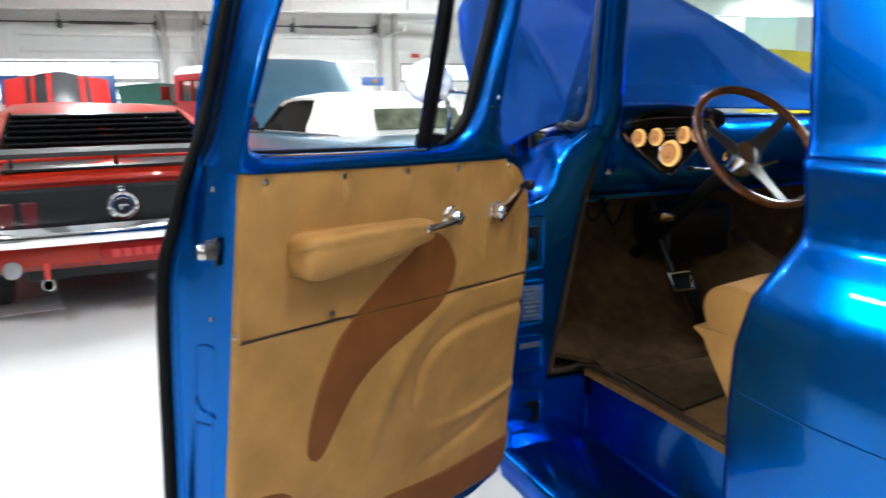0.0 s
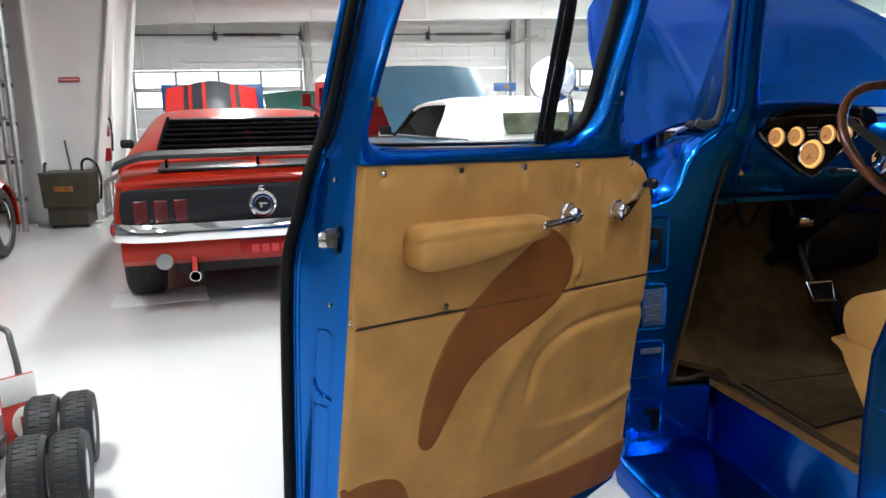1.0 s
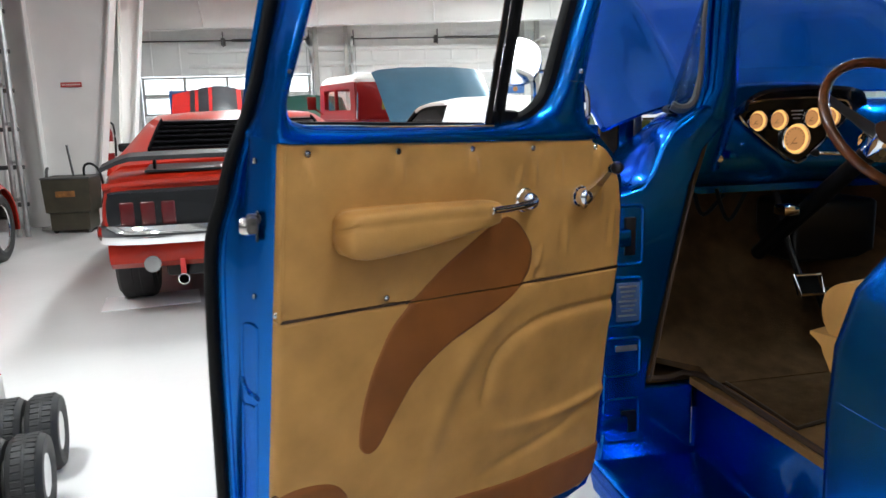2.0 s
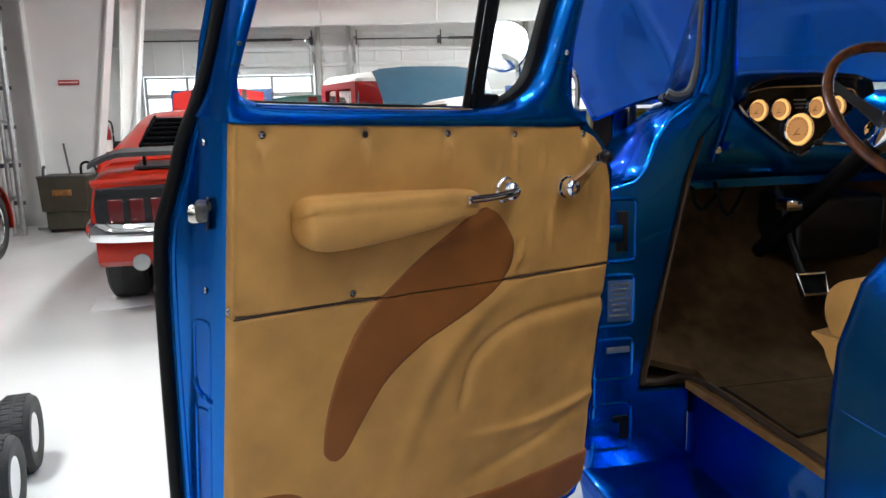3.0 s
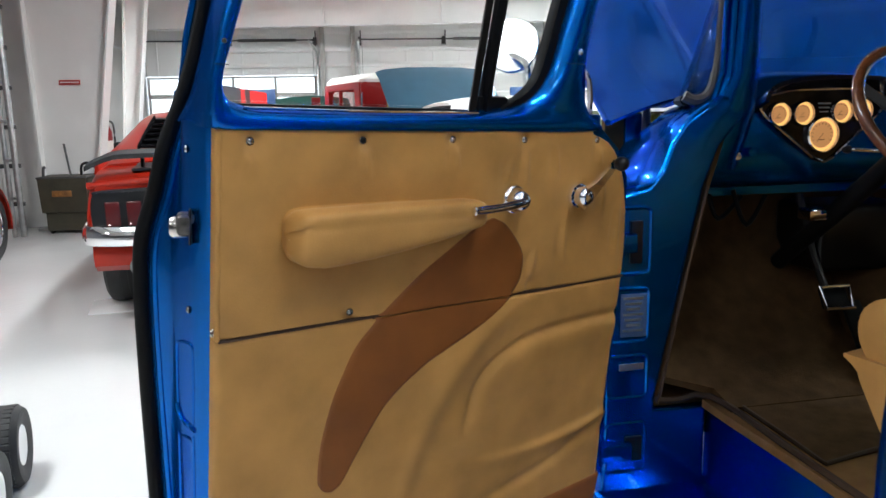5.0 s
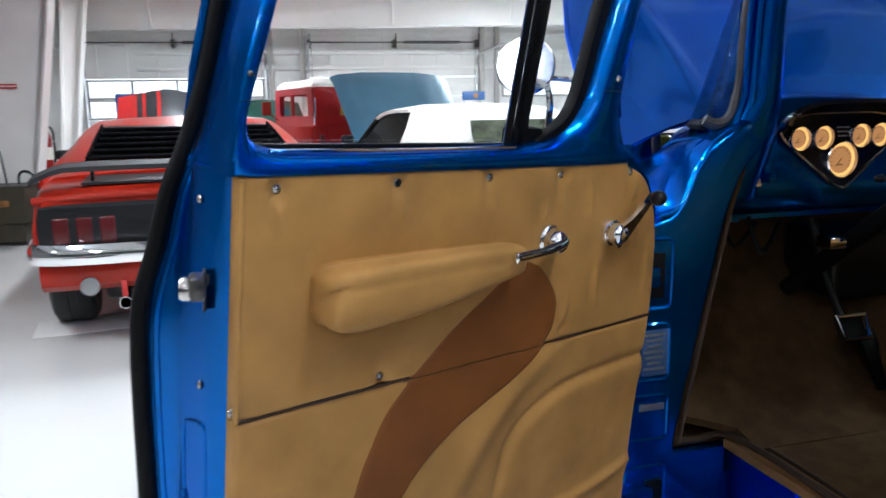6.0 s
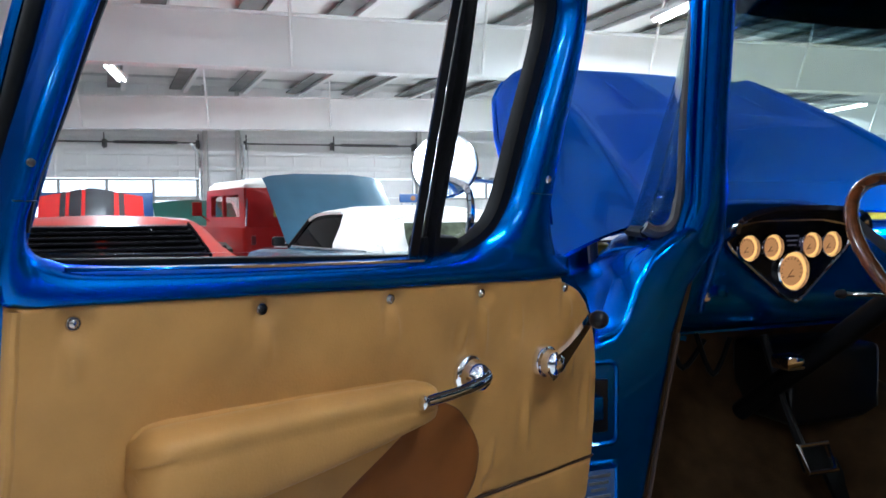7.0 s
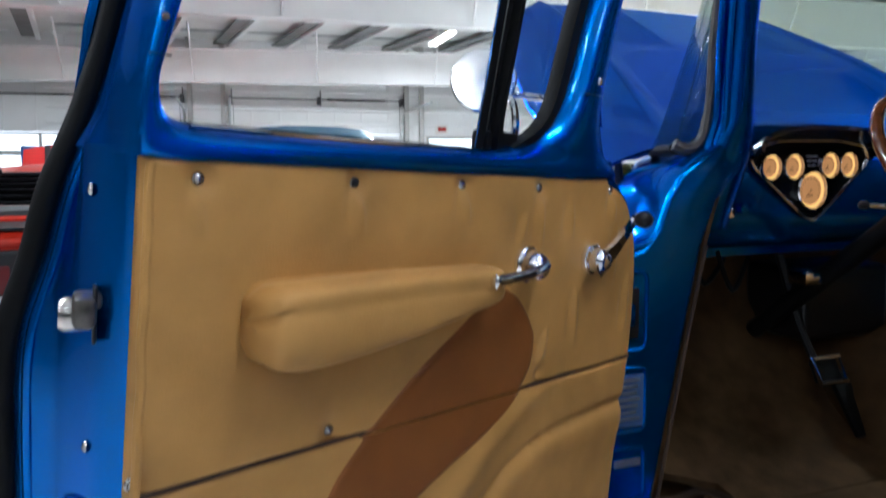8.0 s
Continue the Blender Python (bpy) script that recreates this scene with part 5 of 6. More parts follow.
def strip(left, right, n, m, lift=0.0022):
    l = resample(smooth([(a, b, 0) for a, b in left], 6), n)
    r = resample(smooth([(a, b, 0) for a, b in right], 6), n)
    rows = []
    for p, q in zip(l, r):
        row = []
        for j in range(m + 1):
            t = j / m
            a, b = p.x + (q.x - p.x) * t, p.y + (q.y - p.y) * t
            w = (q - p).length
            d = min(t, 1 - t) * w
            row.append(Vector((a, b, relief(a, b) + lift + edge_drop(d, 0.006) * 0.5)))
        rows.append(row)
    return rows
def strip_mesh(rows):
    back = lambda q: Vector((q.x, q.y, q.z - 0.006))
    rows = [[back(r[0])] + r + [back(r[-1])] for r in rows]
    rows = [[back(q) for q in rows[0]]] + rows + [[back(q) for q in rows[-1]]]
    return loft(rows, False, False)
allrows = strip(IN_L, IN_R, 120, 22)
up_bm, lo_bm = strip_mesh(allrows), strip_mesh(allrows)
for bmx, keep_up in ((up_bm, True), (lo_bm, False)):
    bmesh.ops.bisect_plane(bmx, geom=bmx.verts[:] + bmx.edges[:] + bmx.faces[:], plane_co=(0.15, -0.2968 if keep_up else -0.2994, 0), plane_no=(0.011 if not keep_up else -0.011, 1 if not keep_up else -1, 0), clear_outer=True)
dp("upper_inlay", up_bm, BROWN, "brown leather inlay of the upper panel", sharp=80)
dp("lower_inlay", lo_bm, BROWN, "brown leather curved inlay of the lower panel", sharp=80)
dp("inlay_stitch", tube([(q[0].x - 0.002, q[0].y + 0.001, q[0].z - 0.0022) for q in allrows], 0.0018, 5), THREAD)
dp("inlay_stitch", tube([(q[-1].x + 0.001, q[-1].y - 0.001, q[-1].z - 0.0022) for q in allrows], 0.0014, 5), THREAD)
# brown kick strip along the bottom
KT = [(-0.006, -0.628), (0.04, -0.621), (0.085, -0.624), (0.123, -0.636), (0.148, -0.662), (0.165, -0.70), (0.20, -0.735), (0.27, -0.755), (0.372, -0.767), (0.52, -0.778), (0.666, -0.784), (0.80, -0.780), (0.906, -0.772)]
KB = [(-0.006, -0.886), (0.06, -0.886), (0.12, -0.886), (0.18, -0.886), (0.24, -0.886), (0.30, -0.886), (0.36, -0.886), (0.45, -0.886), (0.55, -0.886), (0.65, -0.886), (0.75, -0.886), (0.83, -0.884), (0.895, -0.86)]
krows = strip(KT, KB, 110, 16)
dp("kick_strip", strip_mesh(krows), BROWN, "brown leather kick strip", sharp=80)
dp("kick_stitch", tube([(q[0].x, q[0].y + 0.001, q[0].z - 0.002) for q in krows], 0.0016, 5), THREAD)

# armrest: a padded wedge with a flat top, an upright front and a tuck at its rear end
TOPB = [(0.102, -0.114), (0.118, -0.1075), (0.14, -0.106), (0.30, -0.1045), (0.44, -0.107), (0.476, -0.111)]
BOTB = [(0.102, -0.172), (0.112, -0.184), (0.13, -0.191), (0.155, -0.195), (0.19, -0.194), (0.24, -0.190), (0.30, -0.183), (0.37, -0.173), (0.44, -0.160), (0.476, -0.151)]
arm_rings = []
for i in range(61):
    t = i / 60
    a = 0.1035 + 0.369 * t
    e = min(t / 0.050, (1 - t) / 0.05, 1.0)
    e = math.sqrt(max(0.0, 1 - (1 - e) ** 2))
    d = (0.054 - 0.012 * t) * (0.45 + 0.55 * e)
    bt, bb = lerp_at(TOPB, a), lerp_at(BOTB, a)
    mid = (bt + bb) / 2
    bt, bb = mid + (bt - mid) * (0.72 + 0.28 * e), mid + (bb - mid) * (0.72 + 0.28 * e)
    h = bt - bb
    tuck = 0.014 * math.exp(-(t / 0.035) ** 2)
    knob = 0.004 * math.exp(-((t - 0.13) / 0.07) ** 2)
    pts = [(-0.008, bt - 0.005), (0.004, bt - 0.0035), (0.35 * d, bt - 0.001), (0.70 * d, bt - 0.002), (0.88 * d, bt - 0.0045), (0.975 * d, bt - 0.0095), (1.0 * d, bt - 0.016), (0.995 * d - tuck, bt - 0.021), (1.0 * d, bt - 0.027), (1.03 * d + knob * 0.6, bt - 0.16 * h - 0.022), (1.04 * d + knob, bt - 0.62 * h), (1.0 * d, bt - 0.82 * h), (0.86 * d, bt - 0.94 * h), (0.62 * d, bb), (0.30 * d, bb + 0.002), (-0.008, bb + 0.004)]
    arm_rings.append([Vector((a, q.y, q.x)) for q in smooth([(w, b, 0) for w, b in pts], 3, True)])
dp("armrest", loft(arm_rings), LEATHER, "padded tan leather armrest", sharp=80)

# chrome handle, crank and screws
for k, (a, b) in enumerate(SCREWS):
    if k == 7:
        continue
    cup = dp("cup_washer", lathe([(0.0072, 0), (0.0066, 0.002), (0.0055, 0.003), (0.0050, 0.0015), (0.001, 0.001)], 16, Matrix.Translation((a, b, relief(a, b) + 0.0005))), STEEL, "tarnished cup washer with screw")
    dp("screw_head", dome(0.0048, 0.0032, (a, b, relief(a, b) + 0.002), 12), BLACK if k == 1 else STEEL, parent=cup)
HND = dp("door_handle", lathe([(0.027, -0.002), (0.0275, 0.004), (0.0255, 0.008), (0.0225, 0.010), (0.0215, 0.018), (0.0185, 0.027), (0.013, 0.034), (0.007, 0.037), (0.001, 0.038)], 32, Matrix.Translation((0.558, -0.117, 0.0))), CHROME, "chrome inner door handle")
dp("lever", tube(smooth([(0.566, -0.115, 0.030), (0.54, -0.118, 0.038), (0.490, -0.121, 0.046), (0.440, -0.122, 0.050), (0.424, -0.122, 0.051)], 5), [0.009] * 3 + [0.0085] * 6 + [0.0075] * 6 + [0.007] * 3 + [0.0085, 0.0095, 0.007], 10, False, 0.75), CHROME, parent=HND)
CRK = dp("window_crank", lathe([(0.025, -0.002), (0.0255, 0.004), (0.0235, 0.009), (0.0195, 0.011), (0.0190, 0.022), (0.0165, 0.029), (0.011, 0.034), (0.001, 0.036)], 32, Matrix.Translation((0.728, -0.118, 0.0))), CHROME, "chrome window crank with black knob")
dp("lever", loft([[(a + s * w * 0.75, b - s * w * 0.65, z + t) for s, t in ((-1, -0.004), (1, -0.004), (1, 0.004), (-1, 0.004))] for a, b, w, z in ((0.716, -0.136, 0.012, 0.022), (0.732, -0.116, 0.016, 0.025), (0.748, -0.096, 0.010, 0.032), (0.765, -0.076, 0.0075, 0.036), (0.79, -0.050, 0.006, 0.038))]), CHROME, parent=CRK)
dp("knob", lathe([(0.006, 0.034), (0.006, 0.039), (0.010, 0.041), (0.0135, 0.047), (0.0142, 0.053), (0.0125, 0.060), (0.008, 0.065), (0.001, 0.067)], 20, Matrix.Translation((0.788, -0.051, 0))), BLACK, parent=CRK)

# glass run, vent window and mirror
BAR = lambda b: 0.478 + (b - 0.034) * 0.115
for d0, d1 in ((-0.006, 0.0095), (0.0130, 0.031)):
    dp("division_bar", loft([[(BAR(b) + da, b, w) for da, w in ((d0, -0.040), (d1, -0.040), (d1, -0.043), (d0, -0.043))] for b in (0.02, 0.25, 0.46)]), BLACK, "black division bar of the vent window")
dp("bar_trim", loft([[(BAR(b) + da, b, w) for da, w in ((-0.0072, -0.0400), (-0.006, -0.0395), (-0.006, -0.041), (-0.0072, -0.041))] for b in (0.03, 0.25, 0.46)]), CHROME)
vent = smooth([(0.512, 0.046), (0.560, 0.056), (0.596, 0.076), (0.622, 0.112), (0.648, 0.217), (0.682, 0.36), (0.676, 0.42), (0.62, 0.445), (0.555, 0.45), (0.535, 0.25)], 4, True)
vent_o = smooth([(0.500, 0.034), (0.562, 0.040), (0.616, 0.064), (0.648, 0.112), (0.674, 0.217), (0.710, 0.36), (0.702, 0.43), (0.62, 0.462), (0.552, 0.465), (0.526, 0.25)], 4, True)
dp("vent_seal", ring_plate(vent_o, vent, -0.046, -0.026, 60, 0.006), RUBBER, "black rubber seal of the vent window")
dp("vent_block", rbox((0.07, 0.035, 0.03), (0.525, 0.045, -0.05), 0.006), RUBBER)
dp("vent_glass", prism([(q.x, q.y) for q in vent], -0.058, -0.054), GLASS).visible_shadow = False
dp("glass_run", tube(smooth([(0.03, 0.06, -0.055), (0.036, 0.10, -0.055), (0.056, 0.165, -0.055), (0.09, 0.28, -0.055), (0.135, 0.40, -0.055), (0.2, 0.436, -0.055), (0.5, 0.455, -0.055)], 5), 0.006, 6), RUBBER)
dp("glass_sweep", rbox((0.46, 0.008, 0.012), (0.255, 0.033, -0.05), 0.002), RUBBER)
dp("sill_bead", tube([(0.05, 0.0335, -0.012), (0.25, 0.0325, -0.012), (0.47, 0.0345, -0.012)], 0.0022, 6), CHROME, "thin bright bead along the window sill")
dp("lowered_glass", rbox((0.44, 0.012, 0.005), (0.26, 0.034, -0.062), 0.001), GLASS)
dp("frame_screw", dome(0.006, 0.004, (0.692, 0.150, 0.0035), 10), CHROME)
dp("frame_joint", rbox((0.046, 0.0012, 0.004), (0.684, 0.129, 0.0015), 0.0003), BLACK)
dp("frame_step", loft([[(a + da, b, w) for da, w in ((0.0, -0.03), (0.012, -0.03), (0.012, -0.012), (0.004, -0.004))] for a, b in ((0.706, 0.126), (0.712, 0.112), (0.722, 0.085))]), BLUE)
dp("frame_screw", dome(0.0036, 0.0025, (0.016, 0.120, 0.0035), 10), WORN)
dp("frame_joint", rbox((0.018, 0.0012, 0.004), (0.0135, 0.090, 0.0015), 0.0003), BLACK)
dp("belt_flange", prism([(0.735, 0.036), (0.80, 0.036), (0.80, 0.004), (0.775, -0.010), (0.745, 0.010)], -0.030, -0.022, 0.003), BLUE)

MM = Matrix.Translation((0.83, 0.165, -0.335)) @ Vector((-0.80, 0.25, 0.55)).to_track_quat("Z", "Y").to_matrix().to_4x4()
MIR = dp("door_mirror", lathe([(0.001, -0.035), (0.03, -0.034), (0.054, -0.022), (0.063, -0.006), (0.064, 0.0), (0.060, 0.003)], 36, MM), CHROME, "round chrome door mirror")
dp("mirror_face", lathe([(0.060, 0.002), (0.060, 0.0035), (0.001, 0.0036)], 36, MM), MIRROR, parent=MIR)
dp("mirror_arm", tube(smooth([(0.84, 0.145, -0.355), (0.80, 0.138, -0.28), (0.766, 0.125, -0.215), (0.752, 0.09, -0.19), (0.742, 0.045, -0.18), (0.738, 0.01, -0.165)], 6), 0.0065, 8), CHROME, parent=MIR)
dp("mirror_arm", tube(smooth([(0.84, 0.145, -0.36), (0.88, 0.145, -0.32), (0.92, 0.138, -0.24), (0.93, 0.10, -0.18), (0.91, 0.0, -0.15)], 5), 0.0065, 8), CHROME, parent=MIR)
dp("mirror_foot", lathe([(0.026, 0), (0.022, 0.012), (0.012, 0.02), (0.001, 0.022)], 18, Matrix.Translation((0.738, 0.012, -0.155)) @ Matrix.Rotation(radians(180), 4, "X")), CHROME, parent=MIR)


# ---- the red fastback coupe ----
def car_at(name, label, x, y, turn):
    return thing(name, label, "car", pose(x, y, 0, 0, 0, turn))


COUPE = car_at("red_coupe", "red 1970s fastback coupe with black tail panel and louvres", -0.046, 4.77, 5.1)
def cp(name, bm, material, label="", parent=None, sharp=35):
    return part(name, bm, material, parent or COUPE, label, sharp)
# lower body: half widths and heights from tail (y 0) to nose
def low(y, w, sh, bot, deck):
    return (y, [(0.0, bot), (w * 0.82, bot), (w * 0.93, bot + 0.06), (w * 0.975, bot + 0.18), (w, 0.58), (w * 0.995, 0.68), (w * 0.965, sh - 0.07), (w * 0.93, sh - 0.02), (w * 0.86, sh), (w * 0.6, deck), (0.0, deck + 0.012)])
secs = [low(0.0, 0.845, 0.86, 0.40, 0.885), low(0.05, 0.865, 0.885, 0.38, 0.91), low(0.25, 0.89, 0.905, 0.36, 0.925), low(0.5, 0.905, 0.925, 0.45, 0.935), low(0.8, 0.912, 0.93, 0.52, 0.937), low(1.15, 0.915, 0.935, 0.40, 0.94), low(1.3, 0.91, 0.93, 0.25, 0.94), low(1.8, 0.905, 0.92, 0.22, 0.93), low(2.6, 0.89, 0.90, 0.22, 0.92), low(3.2, 0.895, 0.90, 0.22, 0.92), low(3.9, 0.90, 0.885, 0.25, 0.905), low(4.5, 0.88, 0.84, 0.30, 0.85), low(4.72, 0.83, 0.78, 0.38, 0.78)]
cp("body", body_loft(secs), RED, sharp=40)
# cabin
def cab(y, wb, wt, zt):
    return (y, [(0.0, 0.88), (wb, 0.88), (wb * 0.985, 0.94), (wt + (wb - wt) * 0.55, 0.94 + (zt - 0.94) * 0.5), (wt + 0.03, zt - 0.06), (wt - 0.03, zt - 0.018), (wt * 0.6, zt), (0.0, zt + 0.012)])
cabs = [cab(0.42, 0.86, 0.80, 0.955), cab(0.62, 0.86, 0.765, 1.01), cab(0.95, 0.855, 0.725, 1.10), cab(1.3, 0.84, 0.69, 1.185), cab(1.65, 0.825, 0.665, 1.245), cab(2.0, 0.81, 0.645, 1.27), cab(2.4, 0.795, 0.635, 1.268), cab(2.75, 0.78, 0.63, 1.235), cab(3.0, 0.77, 0.65, 1.12), cab(3.3, 0.77, 0.70, 0.95)]
cp("roof", body_loft(cabs), RED, sharp=40)
# rear glass recess and louvre slats
def back_z(y):
    return lerp_at([(0.42, 0.955), (0.62, 1.01), (0.95, 1.10), (1.3, 1.185), (1.65, 1.245), (2.0, 1.27)], y)
cp("rear_glass", sheet([[Vector((x, y, back_z(y) + 0.012)) for x in (-w, -w * 0.5, 0, w * 0.5, w)] for y, w in ((0.66, 0.60), (1.0, 0.585), (1.30, 0.565), (1.40, 0.56))], 0.006), BLACK)
for k in range(6):
    y = 0.58 + 0.125 * k
    w = 0.60 - 0.010 * k
    z = back_z(y + 0.07) + 0.014
    cp("louvre", loft([[(x, y, z - 0.004), (x, y + 0.15, z + 0.004), (x, y + 0.15, z + 0.012), (x, y - 0.004, z + 0.008)] for x in (-w, -w * 0.5, 0, w * 0.5, w)]), MATTE, "satin black window louvre")
for s_ in (-1, 1):
    cp("louvre_side", loft([[(s_ * (0.606 - 0.07 * (y - 0.6)), y, back_z(y) + 0.004), (s_ * (0.618 - 0.07 * (y - 0.6)), y, back_z(y) + 0.004), (s_ * (0.618 - 0.07 * (y - 0.6)), y, back_z(y) + 0.035), (s_ * (0.606 - 0.07 * (y - 0.6)), y, back_z(y) + 0.035)] for y in (0.6, 0.95, 1.2, 1.35)]), MATTE)
for x in (-0.3, 0.3):
    cp("louvre_bar", rbox((0.02, 0.02, 0.012), (x, 1.14, back_z(1.14) + 0.03), 0.003, 1), SATIN)
# tail
cp("tail_panel", prism(smooth([(-0.80, 0.575), (-0.4, 0.565), (0.4, 0.565), (0.80, 0.575), (0.825, 0.61), (0.83, 0.72), (0.815, 0.79), (0.78, 0.815), (0.4, 0.825), (-0.4, 0.825), (-0.78, 0.815), (-0.815, 0.79), (-0.83, 0.72), (-0.825, 0.61)], 3, True), -0.022, 0.06, 0.008, 2, "y"), SATIN, "satin black tail panel")
for s in (-1, 1):
    for k in range(3):
        x = s * (0.715 - 0.115 * k)
        cp("tail_lamp", rbox((0.082, 0.05, 0.145), (x, -0.003, 0.68), 0.012, 3), LENSRED, "red vertical tail lamp")
CAP = cp("fuel_cap", lathe([(0.083, 0.0), (0.083, 0.03), (0.07, 0.042), (0.066, 0.034), (0.05, 0.034), (0.046, 0.040), (0.001, 0.042)], 36, pose(0, -0.02, 0.70, 90, 0, 0)), CHROME, "chrome round fuel cap")
cp("cap_disc", lathe([(0.048, 0.040), (0.048, 0.045), (0.001, 0.046)], 28, pose(0, -0.02, 0.70, 90, 0, 0)), BLACK, "black centre of the fuel cap", parent=CAP)
cp("cap_mark", merge(rbox((0.05, 0.006, 0.012), (0, -0.068, 0.705), 0.003), rbox((0.012, 0.006, 0.03), (-0.012, -0.068, 0.695), 0.003)), GALV, parent=CAP)
cp("lock_bezel", rbox((0.04, 0.02, 0.035), (0.0, -0.03, 0.80), 0.008), CHROME)
for k in range(7):
    cp("letter_bar", rbox((0.026, 0.006, 0.018), (-0.24 + 0.08 * k, 0.012, 0.866), 0.002), CHROME)
cp("deck_edge", tube(smooth([(-0.84, 0.03, 0.84), (-0.5, -0.005, 0.865), (0, -0.015, 0.872), (0.5, -0.005, 0.865), (0.84, 0.03, 0.84)], 6), 0.022, 10), RED)
# spoiler on feet
sp = [(-0.86, 0.17, 0.935), (-0.80, 0.16, 0.962), (-0.72, 0.13, 0.992), (-0.6, 0.115, 1.004), (0, 0.10, 1.008), (0.6, 0.115, 1.004), (0.72, 0.13, 0.992), (0.80, 0.16, 0.962), (0.86, 0.17, 0.935)]
sp = smooth(sp, 6)
cp("spoiler", loft([[q + Vector((0, -0.085, -0.016)), q + Vector((0, -0.082, 0.010)), q + Vector((0, 0.09, 0.030)), q + Vector((0, 0.11, 0.020)), q + Vector((0, 0, -0.014))] for q in sp]), SPOILER, "satin black rear spoiler")
for x in (-0.55, 0.0, 0.55):
    cp("spoiler_foot", rbox((0.018, 0.07, 0.07), (x, 0.15, 0.965), 0.006), SATIN)
cp("deck_stripe", sheet([[Vector((x, y, 0.943 if y > 0.3 else 0.93)) for x in (-0.60, 0, 0.60)] for y in (0.03, 0.2, 0.4, 0.5)], 0.012), SATIN)
# bumper and valance
bp = smooth([(-0.885, 0.30, 0.565), (-0.88, 0.08, 0.565), (-0.82, -0.03, 0.56), (-0.6, -0.075, 0.555), (0, -0.09, 0.555), (0.6, -0.075, 0.555), (0.82, -0.03, 0.56), (0.88, 0.08, 0.565), (0.885, 0.30, 0.565)], 5)
rings = []
for i, q in enumerate(bp):
    t = (bp[min(i + 1, len(bp) - 1)] - bp[max(i - 1, 0)]).normalized()
    o = Vector((t.y, -t.x, 0))
    rings.append([q + o * d + Vector((0, 0, z)) for d, z in ((-0.015, 0.052), (0.0, 0.056), (0.012, 0.04), (0.022, 0.012), (0.024, -0.02), (0.012, -0.052), (-0.01, -0.058), (-0.02, -0.03))])
cp("bumper", loft(rings), CHROME, "chrome rear bumper", sharp=50)
cp("valance", sheet([[Vector((x, y0 - 0.03 * (1 - (x / 0.8) ** 2), z)) for x in (-0.84, -0.6, -0.3, 0, 0.3, 0.6, 0.84)] for y0, z in ((0.0, 0.50), (-0.01, 0.44), (0.01, 0.38), (0.08, 0.34))], 0.012), RED)
PL = cp("plate_recess", rbox((0.42, 0.02, 0.13), (0.06, -0.052, 0.425), 0.008), REDDARK, "red number plate holder")
for k in range(5):
    cp("plate_bar", rbox((0.045, 0.006, 0.05), (-0.06 + 0.06 * k, -0.064, 0.425), 0.003), SIGNRED, parent=PL)
for s in (-1, 1):
    cp("reverse_lamp", lathe([(0.05, 0), (0.05, 0.025), (0.042, 0.034), (0.001, 0.038)], 26, pose(s * 0.60, -0.02, 0.375, 90, 0, 0)), LAMPGLASS, "round clear reversing lamp")
    cp("exhaust_tip", loft([[(s * 0.43 + r * math.cos(2 * math.pi * j / 20), y, 0.275 + r * math.sin(2 * math.pi * j / 20)) for j in range(20)] for r, y in ((0.028, 0.3), (0.032, -0.02), (0.034, -0.06), (0.029, -0.06), (0.027, 0.1))], True, False), CHROME, "chrome exhaust tip")
    cp("exhaust_hanger", rbox((0.03, 0.02, 0.09), (s * 0.43, -0.03, 0.35), 0.004), SIGNRED)
    for wy in (0.80, 3.70):
        wheel_set(COUPE, (s * 0.76, wy, 0.325), 0.325, 0.24, 0.19)
    cp("mirror", merge(rbox((0.12, 0.05, 0.08), (s * 0.98, 2.75, 0.97), 0.025, 3), rbox((0.1, 0.02, 0.02), (s * 0.91, 2.76, 0.93), 0.006)), BLACK)
    cp("side_glass", sheet([[Vector((s * (0.785 - (z - 0.96) * 0.55), y, z)) for y in (1.55, 2.1, 2.7, 2.95 - (z - 0.96))] for z in (0.965, 1.08, 1.19)], 0.008), BLACK)
    cp("side_marker", rbox((0.01, 0.09, 0.03), (s * 0.905, 0.45, 0.62), 0.004), LENSRED)
cp("underbody", rbox((1.1, 4.2, 0.16), (0, 2.4, 0.30), 0.03), BLACK)
cp("front_stripe", rbox((0.5, 1.2, 0.01), (0, 4.0, 0.915), 0.004), SATIN)
# pale tray under the rear tyre
TRAY = thing("floor_tray", "pale sheet lying under the coupe's rear tyre", "tray", pose(-0.78, 5.33, 0, 0, 0, 8))
part("sheet", rbox((0.62, 0.40, 0.006), (0, 0, 0.004), 0.002), WALL, TRAY)


# ---- light blue convertible with raised hood ----
CONV = thing("blue_convertible", "light blue convertible with white folding top and raised hood", "car", pose(2.70, 6.05, 0, 0, 0, 8.7))
def vp_(name, bm, material, label="", parent=None, sharp=35):
    return part(name, bm, material, parent or CONV, label, sharp)
secs = [low(0.0, 0.82, 0.88, 0.36, 0.90), low(0.08, 0.86, 0.91, 0.32, 0.93), low(0.4, 0.89, 0.94, 0.28, 0.955), low(1.0, 0.90, 0.95, 0.25, 0.965), low(1.8, 0.90, 0.93, 0.22, 0.93), low(2.9, 0.895, 0.92, 0.22, 0.92), low(3.3, 0.89, 0.91, 0.25, 0.84), low(4.0, 0.88, 0.89, 0.28, 0.80), low(4.65, 0.85, 0.83, 0.36, 0.80)]
vp_("body", body_loft(secs), SKYBLUE, sharp=40)
def topsec(y, wb, zb, wt, zt):
    return (y, [(0.0, zb), (wb, zb), (wb * 0.99, zb + 0.06), (wt + (wb - wt) * 0.5, zb + (zt - zb) * 0.5), (wt + 0.035, zt - 0.075), (wt - 0.02, zt - 0.022), (wt * 0.65, zt - 0.002), (0.0, zt + 0.012)])
